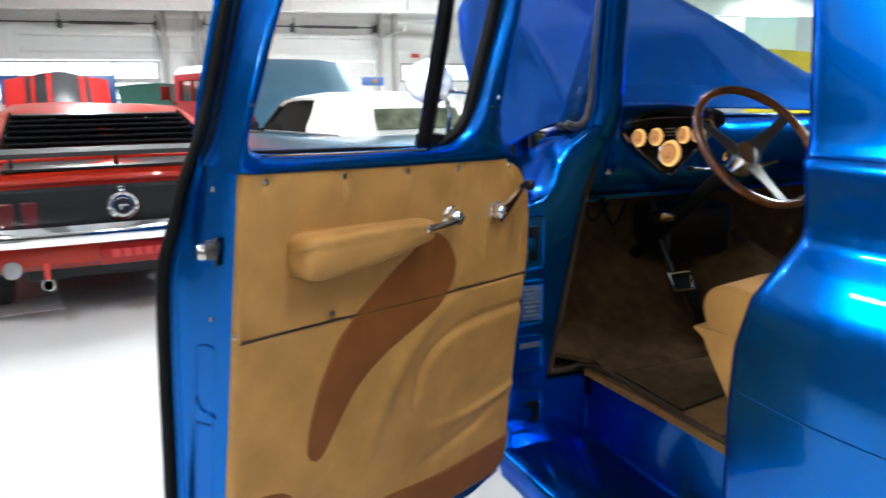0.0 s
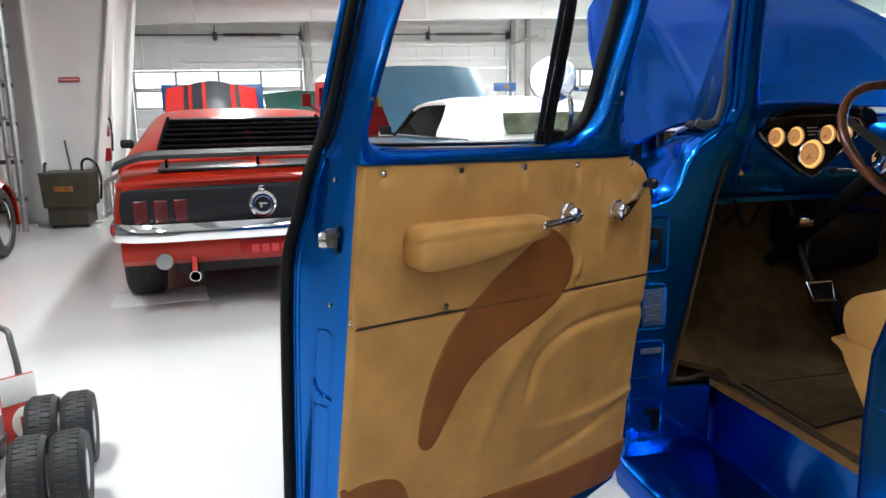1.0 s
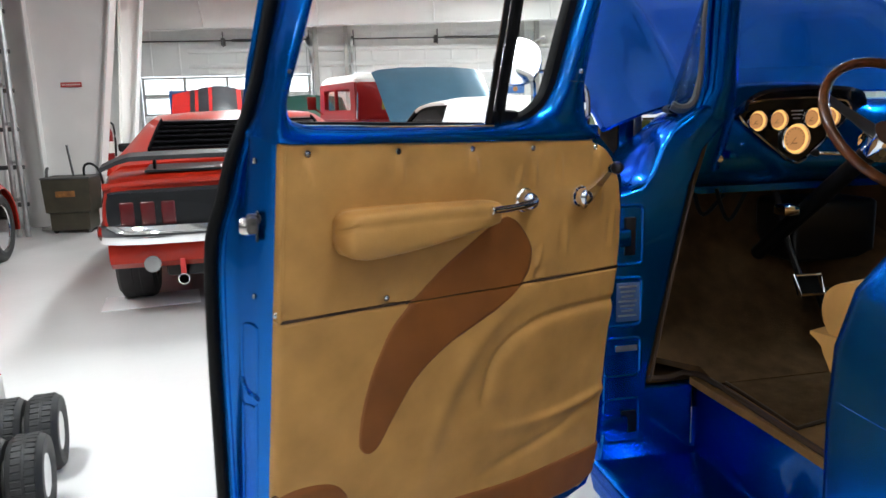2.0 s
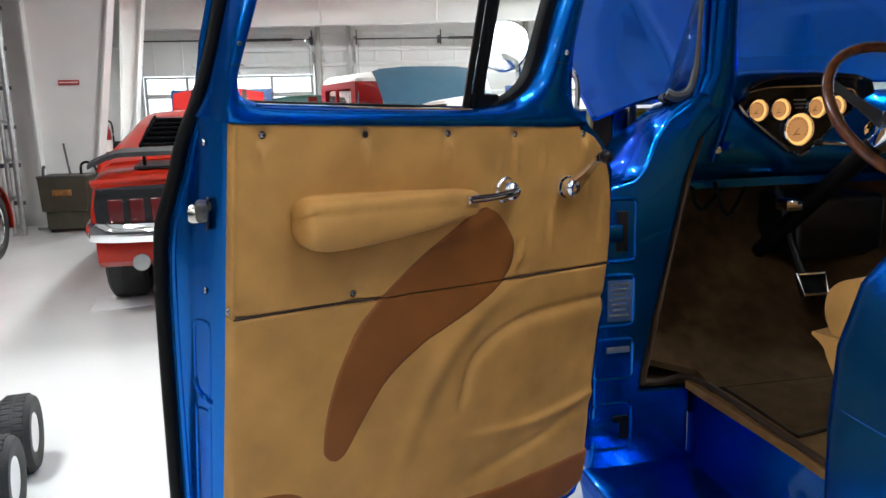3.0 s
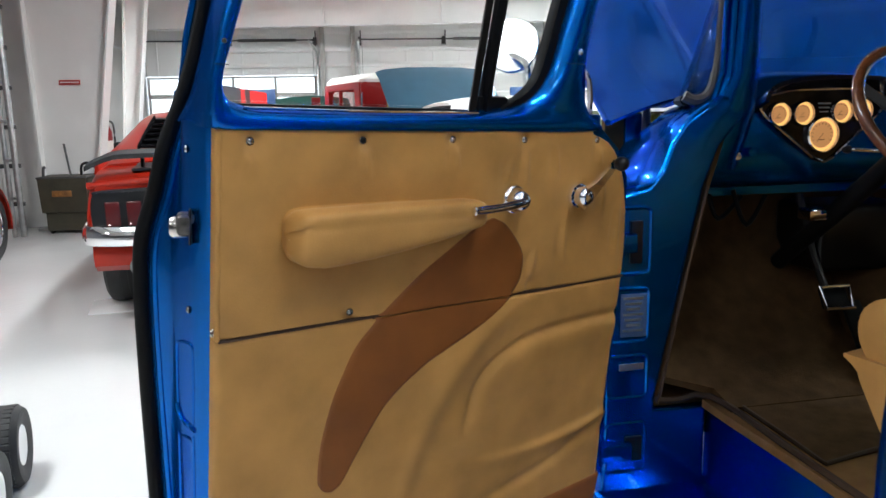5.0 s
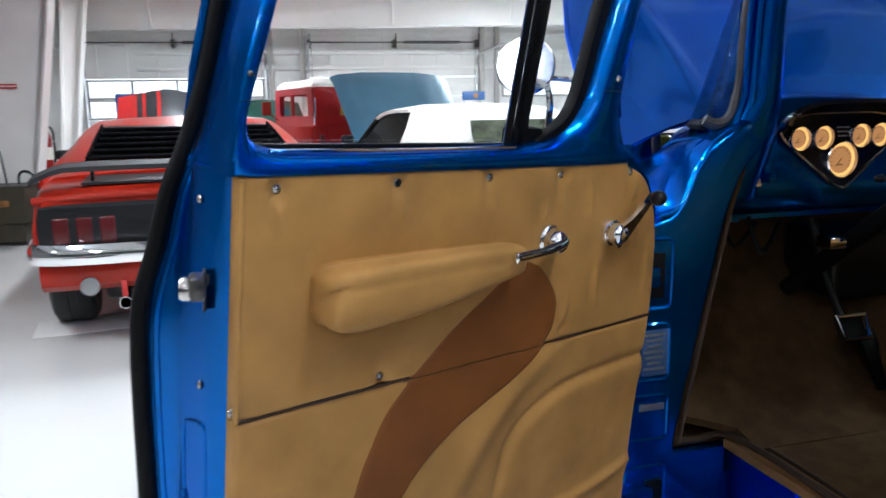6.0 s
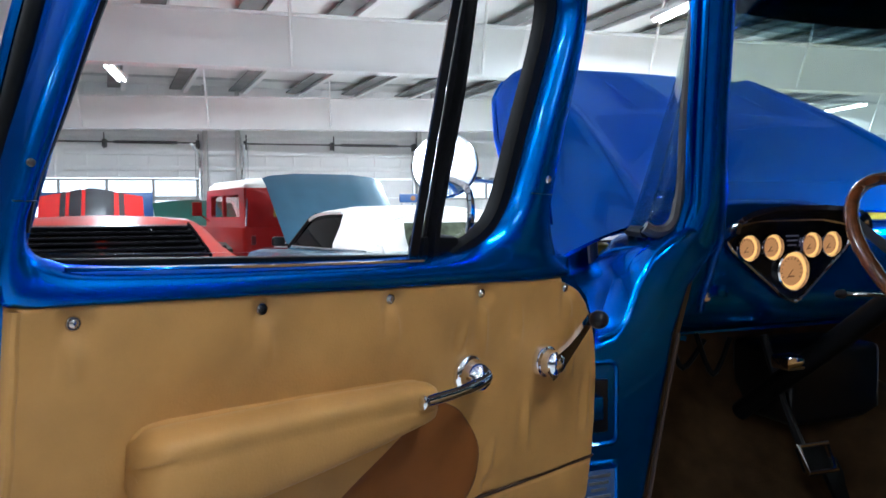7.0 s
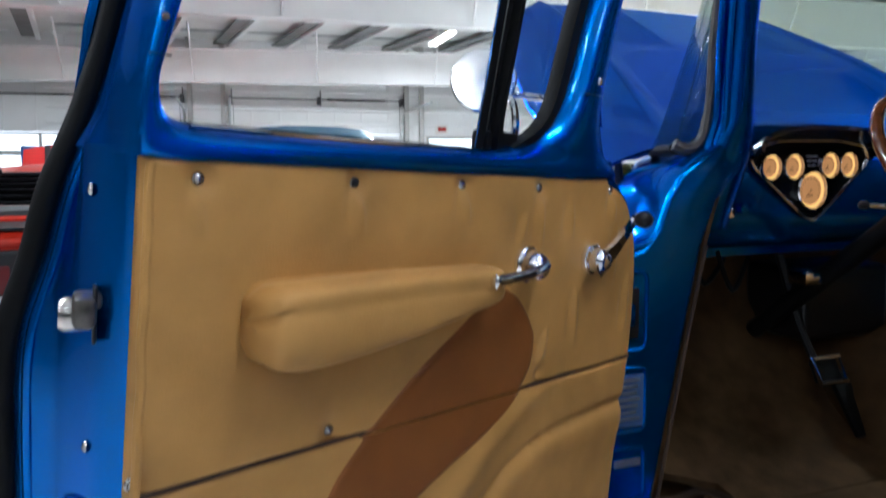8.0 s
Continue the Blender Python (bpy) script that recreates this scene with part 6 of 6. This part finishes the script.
tops = [topsec(0.62, 0.70, 0.95, 0.66, 0.975), topsec(0.72, 0.73, 0.95, 0.65, 1.10), topsec(0.88, 0.76, 0.95, 0.635, 1.24), topsec(1.05, 0.77, 0.95, 0.63, 1.315), topsec(1.35, 0.775, 0.95, 0.625, 1.345), topsec(1.62, 0.775, 0.95, 0.625, 1.352)]
TOP = vp_("folding_top", body_loft(tops), VINYL, "white vinyl folding top", sharp=50)
vp_("top_roof", sheet([[Vector((x * 0.69, y, z - 0.055 * abs(x) ** 4)) for x in (-1, -0.9, -0.6, 0, 0.6, 0.9, 1)] for y, z in ((1.60, 1.362), (1.9, 1.362), (2.2, 1.35), (2.42, 1.325), (2.56, 1.285))], 0.03), VINYL, parent=TOP)
vp_("rear_window", sheet([[Vector((x, 0.60 + (z - 0.98) * 0.62 - 0.012, z)) for x in (-w, -w * 0.5, 0, w * 0.5, w)] for z, w in ((1.015, 0.47), (1.1, 0.47), (1.20, 0.45))], 0.012), HAZY, "clouded plastic rear window of the top", parent=TOP)
vp_("top_seam", tube([(-0.5, 0.80, 1.23), (-0.3, 0.86, 1.275), (0.2, 0.89, 1.29), (0.6, 0.85, 1.25)], 0.006, 6), VINYL, parent=TOP)
for s in (-1, 1):
    vp_("side_glass", sheet([[Vector((s * (0.78 - (z - 0.94) * 0.42), y, z)) for y in (1.66, 2.0, 2.3, 2.88 - (z - 0.94) * 1.1)] for z in (0.94, 1.1, 1.29)], 0.006), GLASSDEEP)
    vp_("screen_pillar", tube([(s * 0.79, 2.95, 0.93), (s * 0.665, 2.54, 1.25)], 0.018, 8), BLACK)
    vp_("mirror", merge(rbox((0.14, 0.06, 0.10), (s * 0.97, 2.72, 1.0), 0.03, 3), rbox((0.08, 0.02, 0.03), (s * 0.90, 2.73, 0.96), 0.006)), BLACK)
    for wy in (0.95, 3.7):
        wheel_set(CONV, (s * 0.76, wy, 0.32), 0.32, 0.2, 0.18)
    vp_("belt_trim", tube([(s * 0.80, 0.75, 0.962), (s * 0.815, 1.6, 0.958), (s * 0.80, 2.8, 0.945)], 0.009, 6), CHROME)
vp_("interior", rbox((1.4, 1.5, 0.12), (0, 2.2, 0.90), 0.04), BLACK)
vp_("steering_wheel", tube([(-0.36 + 0.19 * math.cos(a), 2.35 + 0.08 * math.sin(a), 1.0 + 0.17 * math.sin(a)) for a in [2 * math.pi * k / 24 for k in range(24)]], 0.014, 8, True), BLACK)
vp_("seat_back", rbox((0.5, 0.16, 0.5), (-0.36, 1.75, 0.95), 0.06, 3), BLACK)
vp_("windscreen", sheet([[Vector((x * w, y + 0.1 * (1 - abs(x)), z)) for x in (-1, -0.5, 0, 0.5, 1)] for y, z, w in ((2.93, 0.93, 0.78), (2.48, 1.31, 0.65))], 0.005), GLASS)
vp_("engine_bay", rbox((1.3, 1.2, 0.3), (0, 3.75, 0.72), 0.04), DARKSTEEL)
hb = []
for i in range(9):
    v = i / 8
    row = []
    for j in range(17):
        u = j / 8 - 1
        z = 0.05 * (1 - u * u) + 0.03 * math.exp(-((abs(u) - 0.45) / 0.06) ** 2) * 0.6 - (0.10 * max(0, abs(u) - 0.9) * 10 * 0.3)
        row.append(Vector((u * (0.74 + 0.02 * v), 3.12 + 0.0 + 1.28 * v * math.cos(radians(42)) - z * math.sin(radians(42)), 0.93 + 1.28 * v * math.sin(radians(42)) + z * math.cos(radians(42)) - 0.05 * max(0, v - 0.85) * 6)))
    hb.append(row)
vp_("hood", sheet(hb, 0.02), STEELBLUE, "raised steel blue hood", sharp=60)
vp_("hood_prop", tube([(0.62, 3.6, 0.85), (0.66, 3.75, 1.45)], 0.008, 6), CHROME)

# ---- red off-roader with white roof ----
JEEP = thing("red_off_roader", "red boxy off-road wagon with white roof", "car", pose(1.914, 10.84, 0, 0, 0, 15))
def jp(name, bm, material, label="", parent=None, sharp=35):
    return part(name, bm, material, parent or JEEP, label, sharp)
def jring(z, w, l0, l1, r=0.12):
    pts = []
    for cx, cy, a0 in ((w - r, l1 - r, 0), (-w + r, l1 - r, 90), (-w + r, l0 + r, 180), (w - r, l0 + r, 270)):
        for k in range(5):
            a = radians(a0 + 22.5 * k)
            pts.append(Vector((cx + r * math.cos(a), cy + r * math.sin(a), z)))
    return pts
jp("body", loft([jring(0.42, 0.72, 0, 3.4), jring(0.50, 0.76, 0, 3.5), jring(1.0, 0.77, 0, 3.5), jring(1.12, 0.77, 0, 3.45)]), REDDARK)
def cab_wall(outer, inner, m, name, label):
    """A cab wall with one window opening and its pane."""
    b = ring_plate([(u, v, 0) for u, v in outer], [(u, v, 0) for u, v in inner], -0.03, 0.03, 56, 0.008)
    bmesh.ops.transform(b, matrix=m, verts=b.verts)
    w = jp(name, b, REDDARK, label)
    g = prism([(u, v) for u, v in inner], -0.004, 0.004)
    bmesh.ops.transform(g, matrix=m, verts=g.verts)
    jp("window_pane", g, GLASS, parent=w).visible_shadow = False
def face(w0, w1, o0, o1, z0=1.26, z1=1.56):
    return [(w0, 1.12), (w1, 1.12), (w1 - 0.02, 1.65), (w0 + 0.02, 1.65)], [(o0, z0), (o1, z0), (o1 - 0.01, z1), (o0 + 0.01, z1)]
cab_wall(*face(-0.75, 0.75, -0.36, 0.42), Matrix.Translation((0, 0.06, 0)) @ Matrix.Rotation(radians(90), 4, "X"), "rear_wall", "red rear cab wall with window")
cab_wall(*face(-0.75, 0.75, -0.62, 0.62), Matrix.Translation((0, 1.66, 0)) @ Matrix.Rotation(radians(90), 4, "X"), "front_wall", "red windscreen frame")
for sx in (-1, 1):
    cab_wall(*face(0.06, 1.66, 0.26, 1.45), Matrix.Translation((sx * 0.72, 0, 0)) @ Matrix.Rotation(radians(90), 4, "Z") @ Matrix.Rotation(radians(90), 4, "X"), "side_wall", "red cab side with open window frame")
    jp("door_post", rbox((0.05, 0.05, 0.36), (sx * 0.72, 0.95, 1.41), 0.01), REDDARK)
jp("seat_back", rbox((0.6, 0.14, 0.62), (-0.2, 0.55, 1.35), 0.05, 3), SEATYELLOW, "yellow olive seat back")
jp("roof", loft([jring(1.645, 0.73, 0.03, 1.66), jring(1.69, 0.735, 0.02, 1.67), jring(1.755, 0.68, 0.08, 1.62, 0.2), jring(1.785, 0.45, 0.3, 1.4, 0.25)]), VINYL, "white roof", sharp=50)
jp("wing_mirror", merge(tube([(-0.76, 1.5, 1.2), (-0.92, 1.5, 1.32)], 0.012, 6), rbox((0.14, 0.03, 0.2), (-0.94, 1.5, 1.38), 0.012)), REDDARK)
jp("corner_trim", tube([(-0.75, 0.02, 1.14), (-0.735, 0.03, 1.35), (-0.71, 0.06, 1.64)], 0.012, 6), CHROME)
jp("handle", rbox((0.1, 0.03, 0.03), (0.1, -0.01, 1.05), 0.008), CHROME)
jp("tail_lamp", rbox((0.06, 0.03, 0.12), (-0.66, -0.01, 0.95), 0.01), LENSRED)
jp("tail_lamp", rbox((0.06, 0.03, 0.12), (0.66, -0.01, 0.95), 0.01), LENSRED)
jp("plate", rbox((0.26, 0.01, 0.12), (-0.25, -0.012, 0.85), 0.004), PAPER)
for s in (-1, 1):
    for wy in (0.75, 2.8):
        wheel_set(JEEP, (s * 0.66, wy, 0.38), 0.38, 0.22, 0.2)

# ---- another striped car ahead of the coupe, its hood up, and a green one ----
STRIPED = thing("striped_car", "red car with black striped hood raised", "car", pose(-0.95, 14.2, 0, 0, 0, -176))
def sp_(name, bm, material, label="", parent=None, sharp=35):
    return part(name, bm, material, parent or STRIPED, label, sharp)
secs = [low(0.0, 0.84, 0.84, 0.36, 0.86), low(0.3, 0.89, 0.88, 0.28, 0.89), low(1.4, 0.90, 0.90, 0.24, 0.92), low(2.6, 0.90, 0.90, 0.22, 0.92), low(4.2, 0.88, 0.88, 0.28, 0.90), low(4.5, 0.84, 0.8, 0.36, 0.82)]
sp_("body", body_loft(secs), RED, sharp=40)
sp_("roof", body_loft([cab(2.0, 0.77, 0.68, 0.97), cab(2.4, 0.78, 0.62, 1.22), cab(2.9, 0.78, 0.60, 1.26), cab(3.6, 0.78, 0.66, 1.02)]), RED)
def striped_hood(u0, u1, lift=0.0):
    ang = radians(38)
    out = []
    for i in range(9):
        v = i / 8
        row = []
        for k in range(17):
            u = u0 + (u1 - u0) * k / 16
            c = 0.10 * (1 - u * u) + 0.05 * math.exp(-(u / 0.45) ** 4) * math.sin(min(1, v * 1.2) * math.pi) + (0.05 * math.exp(-(u / 0.35) ** 2) * v) + lift
            row.append(Vector((u * 0.74, 1.55 - 1.25 * v * math.cos(ang) + c * math.sin(ang), 0.92 + 1.25 * v * math.sin(ang) * 0.89 + c * math.cos(ang))))
        out.append(row)
    return sheet(out, 0.02)
SH = sp_("hood", striped_hood(-1, 1), REDDARK, "raised red hood with black stripes")
for a, b, m_ in ((-0.62, -0.52, SATIN), (-0.42, 0.12, SATIN), (0.20, 0.42, SATIN), (0.50, 0.60, SATIN)):
    sp_("stripe", striped_hood(a, b, 0.014), m_, parent=SH)
for s in (-1, 1):
    for wy in (0.8, 3.6):
        wheel_set(STRIPED, (s * 0.76, wy, 0.32), 0.32, 0.22, 0.18)
GREEN = thing("green_car", "dark green car with raised hood", "car", pose(0.55, 15.6, 0, 0, 0, -172))
part("body", body_loft(secs), GREENPAINT, GREEN, sharp=40)
part("hood", sheet([[Vector((u * 0.7, 1.5 - 1.2 * v * 0.75, 0.92 + 1.2 * v * 0.50 + 0.06 * (1 - u * u))) for u in (-1, -0.6, 0, 0.6, 1)] for v in (0, 0.3, 0.6, 0.9, 1)], 0.02), GREENPAINT, GREEN)
for s in (-1, 1):
    for wy in (0.8, 3.6):
        wheel_set(GREEN, (s * 0.76, wy, 0.32), 0.32, 0.2, 0.18)
BAN = thing("blue_banner", "blue banner on a stand beside the garage door", "banner", pose(-1.0, 15.3, 0, 0, 0, -5))
part("cloth", rbox((1.9, 0.02, 0.5), (0, 0, 1.47), 0.006), BANNER, BAN)
part("pole", merge(rbox((0.03, 0.03, 1.75), (-0.9, 0.02, 0.875), 0.003), rbox((0.03, 0.03, 1.75), (0.9, 0.02, 0.875), 0.003)), GALV, BAN)


# ---- loose things on the floor ----
def small_tyre(m):
    t = thing("small_tyre", "small black treaded tyre on a white rim", "tyre", m, group="small tyres by the trolley")
    r, w, rr = 0.137, 0.05, 0.068
    prof = [(rr, -w * 0.9), (r * 0.75, -w * 1.08), (r * 0.90, -w * 1.04), (r * 0.965, -w * 0.8), (r * 0.995, -w * 0.4), (r * 1.0, 0), (r * 0.995, w * 0.4), (r * 0.965, w * 0.8), (r * 0.90, w * 1.04), (r * 0.75, w * 1.08), (rr, w * 0.9)]
    rings = [[(w_, q * math.cos(2 * math.pi * j / 36), q * math.sin(2 * math.pi * j / 36)) for j in range(36)] for q, w_ in prof]
    part("carcass", loft(rings, True, False), TYRE, t)
    lugs = []
    for k in range(38):
        a = 2 * math.pi * k / 38
        for s in (-1, 1):
            lugs.append(rbox((w * 0.62, 0.019, 0.006), (s * w * 0.38, 0, r * 0.985), 0.002, 1, Matrix.Rotation(a + s * 0.06, 4, "X")))
    part("tread", merge(*lugs), TYRE, t)
    part("rim", lathe([(rr, -w * 0.9), (rr, w * 0.9), (rr * 0.92, w * 0.8), (rr * 0.82, -w * 0.1), (rr * 0.5, -w * 0.15), (rr * 0.36, w * 0.3), (rr * 0.3, w * 0.5), (0.001, w * 0.5)], 30, Matrix.Rotation(radians(90), 4, "Y")), WHITEPAINT, t, "white pressed steel rim")
    part("rim_back", lathe([(rr, w * 0.9), (rr, -w * 0.9), (rr * 0.8, -w * 0.4), (0.001, -w * 0.4)], 30, Matrix.Rotation(radians(90), 4, "Y")), WHITEPAINT, t)
    return t


for x, y, turn in ((-0.72, 2.80, 8), (-0.835, 2.785, 8), (-0.665, 2.44, 8), (-0.78, 2.425, 8)):
    small_tyre(pose(x, y, 0.138, 0, 0, turn))
TROLLEY = thing("hand_trolley", "low trolley with dark tube handle and white rail", "trolley", pose(-1.12, 2.62, 0))
part("deck", rbox((0.40, 0.75, 0.03), (-0.05, 0, 0.13), 0.006), DARKSTEEL, TROLLEY)
part("rail", rbox((0.022, 0.75, 0.03), (0.17, -0.36, 0.16), 0.004), WHITEPAINT, TROLLEY)
part("handle", tube(smooth([(0.13, 0.32, 0.14), (0.15, 0.38, 0.27), (0.12, 0.44, 0.40), (0.08, 0.48, 0.46), (-0.08, 0.50, 0.48), (-0.22, 0.48, 0.46)], 6), 0.012, 8), DARKSTEEL, TROLLEY)
for x, y in ((-0.22, -0.3), (-0.22, 0.3), (0.08, -0.3), (0.08, 0.3)):
    part("castor", lathe([(0.05, -0.015), (0.055, -0.01), (0.055, 0.01), (0.05, 0.015)], 18, Matrix.Translation((x, y, 0.055)) @ Matrix.Rotation(radians(90), 4, "Y")), BLACK, TROLLEY)
CARTON = thing("printed_board", "leaning red and white printed board with a round mark", "board", pose(-0.925, 2.86, 0.03, -12, 8, 60))
part("board", rbox((0.16, 0.008, 0.30), (0, 0, 0.15), 0.002), BOARD, CARTON)
part("band", rbox((0.158, 0.004, 0.10), (0, -0.005, 0.245), 0.001), PAPER, CARTON)
part("mark", lathe([(0.06, 0), (0.06, 0.002), (0.001, 0.003)], 28, pose(0.01, -0.005, 0.12, 90, 0, 0)), PAPER, CARTON)
part("mark_centre", rbox((0.05, 0.003, 0.05), (0.01, -0.009, 0.12), 0.01), SIGNRED, CARTON)

# waste oil caddy by the column
CAN = thing("waste_caddy", "olive grey workshop caddy with tools and worn orange label", "caddy", pose(-2.17, 8.98, 0, 0, 0, -5))
part("tank", loft([[Vector((s * a, t * b, z)) for s, t in ((-1, -1), (1, -1), (1, 1), (-1, 1))] for z, a, b in ((0.04, 0.20, 0.16), (0.05, 0.205, 0.165), (0.23, 0.205, 0.165), (0.24, 0.235, 0.19), (0.60, 0.25, 0.2), (0.62, 0.24, 0.19))]), OLIVE, CAN)
part("label", rbox((0.20, 0.006, 0.065), (-0.01, -0.20, 0.44), 0.002), AMBER, CAN)
part("rim", tube([(-0.25, -0.2, 0.61), (0.25, -0.2, 0.61), (0.25, 0.2, 0.61), (-0.25, 0.2, 0.61)], 0.012, 6, True), DARKSTEEL, CAN)
part("rod", tube([(0.03, 0, 0.6), (-0.01, 0, 0.96)], 0.012, 8), DARKSTEEL, CAN)
part("grip", tube(smooth([(-0.22, -0.1, 0.6), (-0.21, -0.1, 0.70), (-0.19, -0.1, 0.72)], 4), 0.016, 8), DARKSTEEL, CAN)
part("hose", tube(smooth([(0.14, 0, 0.6), (0.15, 0, 0.72), (0.22, 0, 0.75), (0.30, 0, 0.68), (0.33, 0, 0.5), (0.31, 0, 0.3)], 6), 0.014, 8), BLACK, CAN)
for s in (-1, 1):
    part("castor", lathe([(0.045, -0.015), (0.05, 0), (0.045, 0.015)], 16, Matrix.Translation((s * 0.18, -0.1, 0.05)) @ Matrix.Rotation(radians(90), 4, "Y")), BLACK, CAN)
EXT = thing("fire_extinguisher", "red fire extinguisher hung on the column", "fire extinguisher", pose(-1.97, 9.9, 0.66))
part("cylinder", lathe([(0.07, 0), (0.085, 0.02), (0.085, 0.40), (0.06, 0.47), (0.025, 0.49), (0.025, 0.52), (0.001, 0.52)], 24), REDDARK, EXT)
part("valve", merge(rbox((0.04, 0.1, 0.03), (0, -0.02, 0.54), 0.006), tube(smooth([(0.03, 0, 0.53), (0.10, 0, 0.5), (0.11, 0, 0.3), (0.10, 0, 0.12)], 5), 0.012, 8)), BLACK, EXT)
part("label", lathe([(0.0858, 0.16), (0.0858, 0.30)], 24), PAPER, EXT)
part("stand", rbox((0.06, 0.06, 0.67), (0, 0, -0.325), 0.01), WALLGREY, EXT)
LADDER = thing("ladder", "aluminium ladder lying on its side along the wall", "ladder", pose(-1.93, 9.3, 0, 0, 0, 1.5))
for dz in (0.03, 0.42):
    part("rail", rbox((0.03, 4.2, 0.06), (0, 2.1, dz + 0.01), 0.006), GALV, LADDER)
for k in range(13):
    part("rung", tube([(0, 0.2 + 0.31 * k, 0.05), (0, 0.2 + 0.31 * k, 0.43)], 0.016, 8), GALV, LADDER)

# red car at the west side
WCAR = thing("red_hot_rod", "red hot rod with chrome wheels parked by the wall", "car", pose(-3.14, 4.90, 0, 0, 0, 2))
part("body", body_loft([(y * 0.61, [(x * 0.97, z * 0.93) for x, z in prof]) for y, prof in secs]), RED, WCAR, sharp=40)
part("roof", body_loft([cab(0.3, 0.70, 0.6, 0.97), cab(0.6, 0.72, 0.58, 1.25), cab(1.1, 0.72, 0.56, 1.27), cab(1.4, 0.70, 0.6, 1.02)]), RED, WCAR, sharp=40)
for s in (-1, 1):
    for wy in (0.4, 2.33):
        wheel_set(WCAR, (s * 0.80, wy, 0.31), 0.31, 0.22, 0.21)
        part("fender", sheet([[Vector((s * x, wy + r * math.cos(a), 0.31 + r * math.sin(a))) for x, r in ((0.60, 0.40), (0.78, 0.405), (0.90, 0.385), (0.935, 0.345))] for a in [math.pi * (k - 1) / 16 for k in range(19)]], 0.012), RED, WCAR)
# yellow car beyond the truck
YCAR = thing("yellow_car", "yellow car with raised hood beyond the truck", "car", pose(9.5, 9.5, 0, 0, 0, 160))
part("body", body_loft(secs), YELLOW, YCAR, sharp=40)
part("hood", sheet([[Vector((u * 0.7, 1.5 - 1.2 * v * 0.75, 0.92 + 1.2 * v * 0.82 + 0.06 * (1 - u * u))) for u in (-1, -0.6, 0, 0.6, 1)] for v in (0, 0.3, 0.6, 0.9, 1)], 0.02), YELLOW, YCAR)
part("roof", body_loft([cab(2.0, 0.77, 0.68, 0.97), cab(2.4, 0.78, 0.62, 1.22), cab(2.9, 0.78, 0.60, 1.26), cab(3.6, 0.78, 0.66, 1.02)]), YELLOW, YCAR)
for s in (-1, 1):
    for wy in (0.8, 3.6):
        wheel_set(YCAR, (s * 0.76, wy, 0.32), 0.32, 0.22, 0.18)
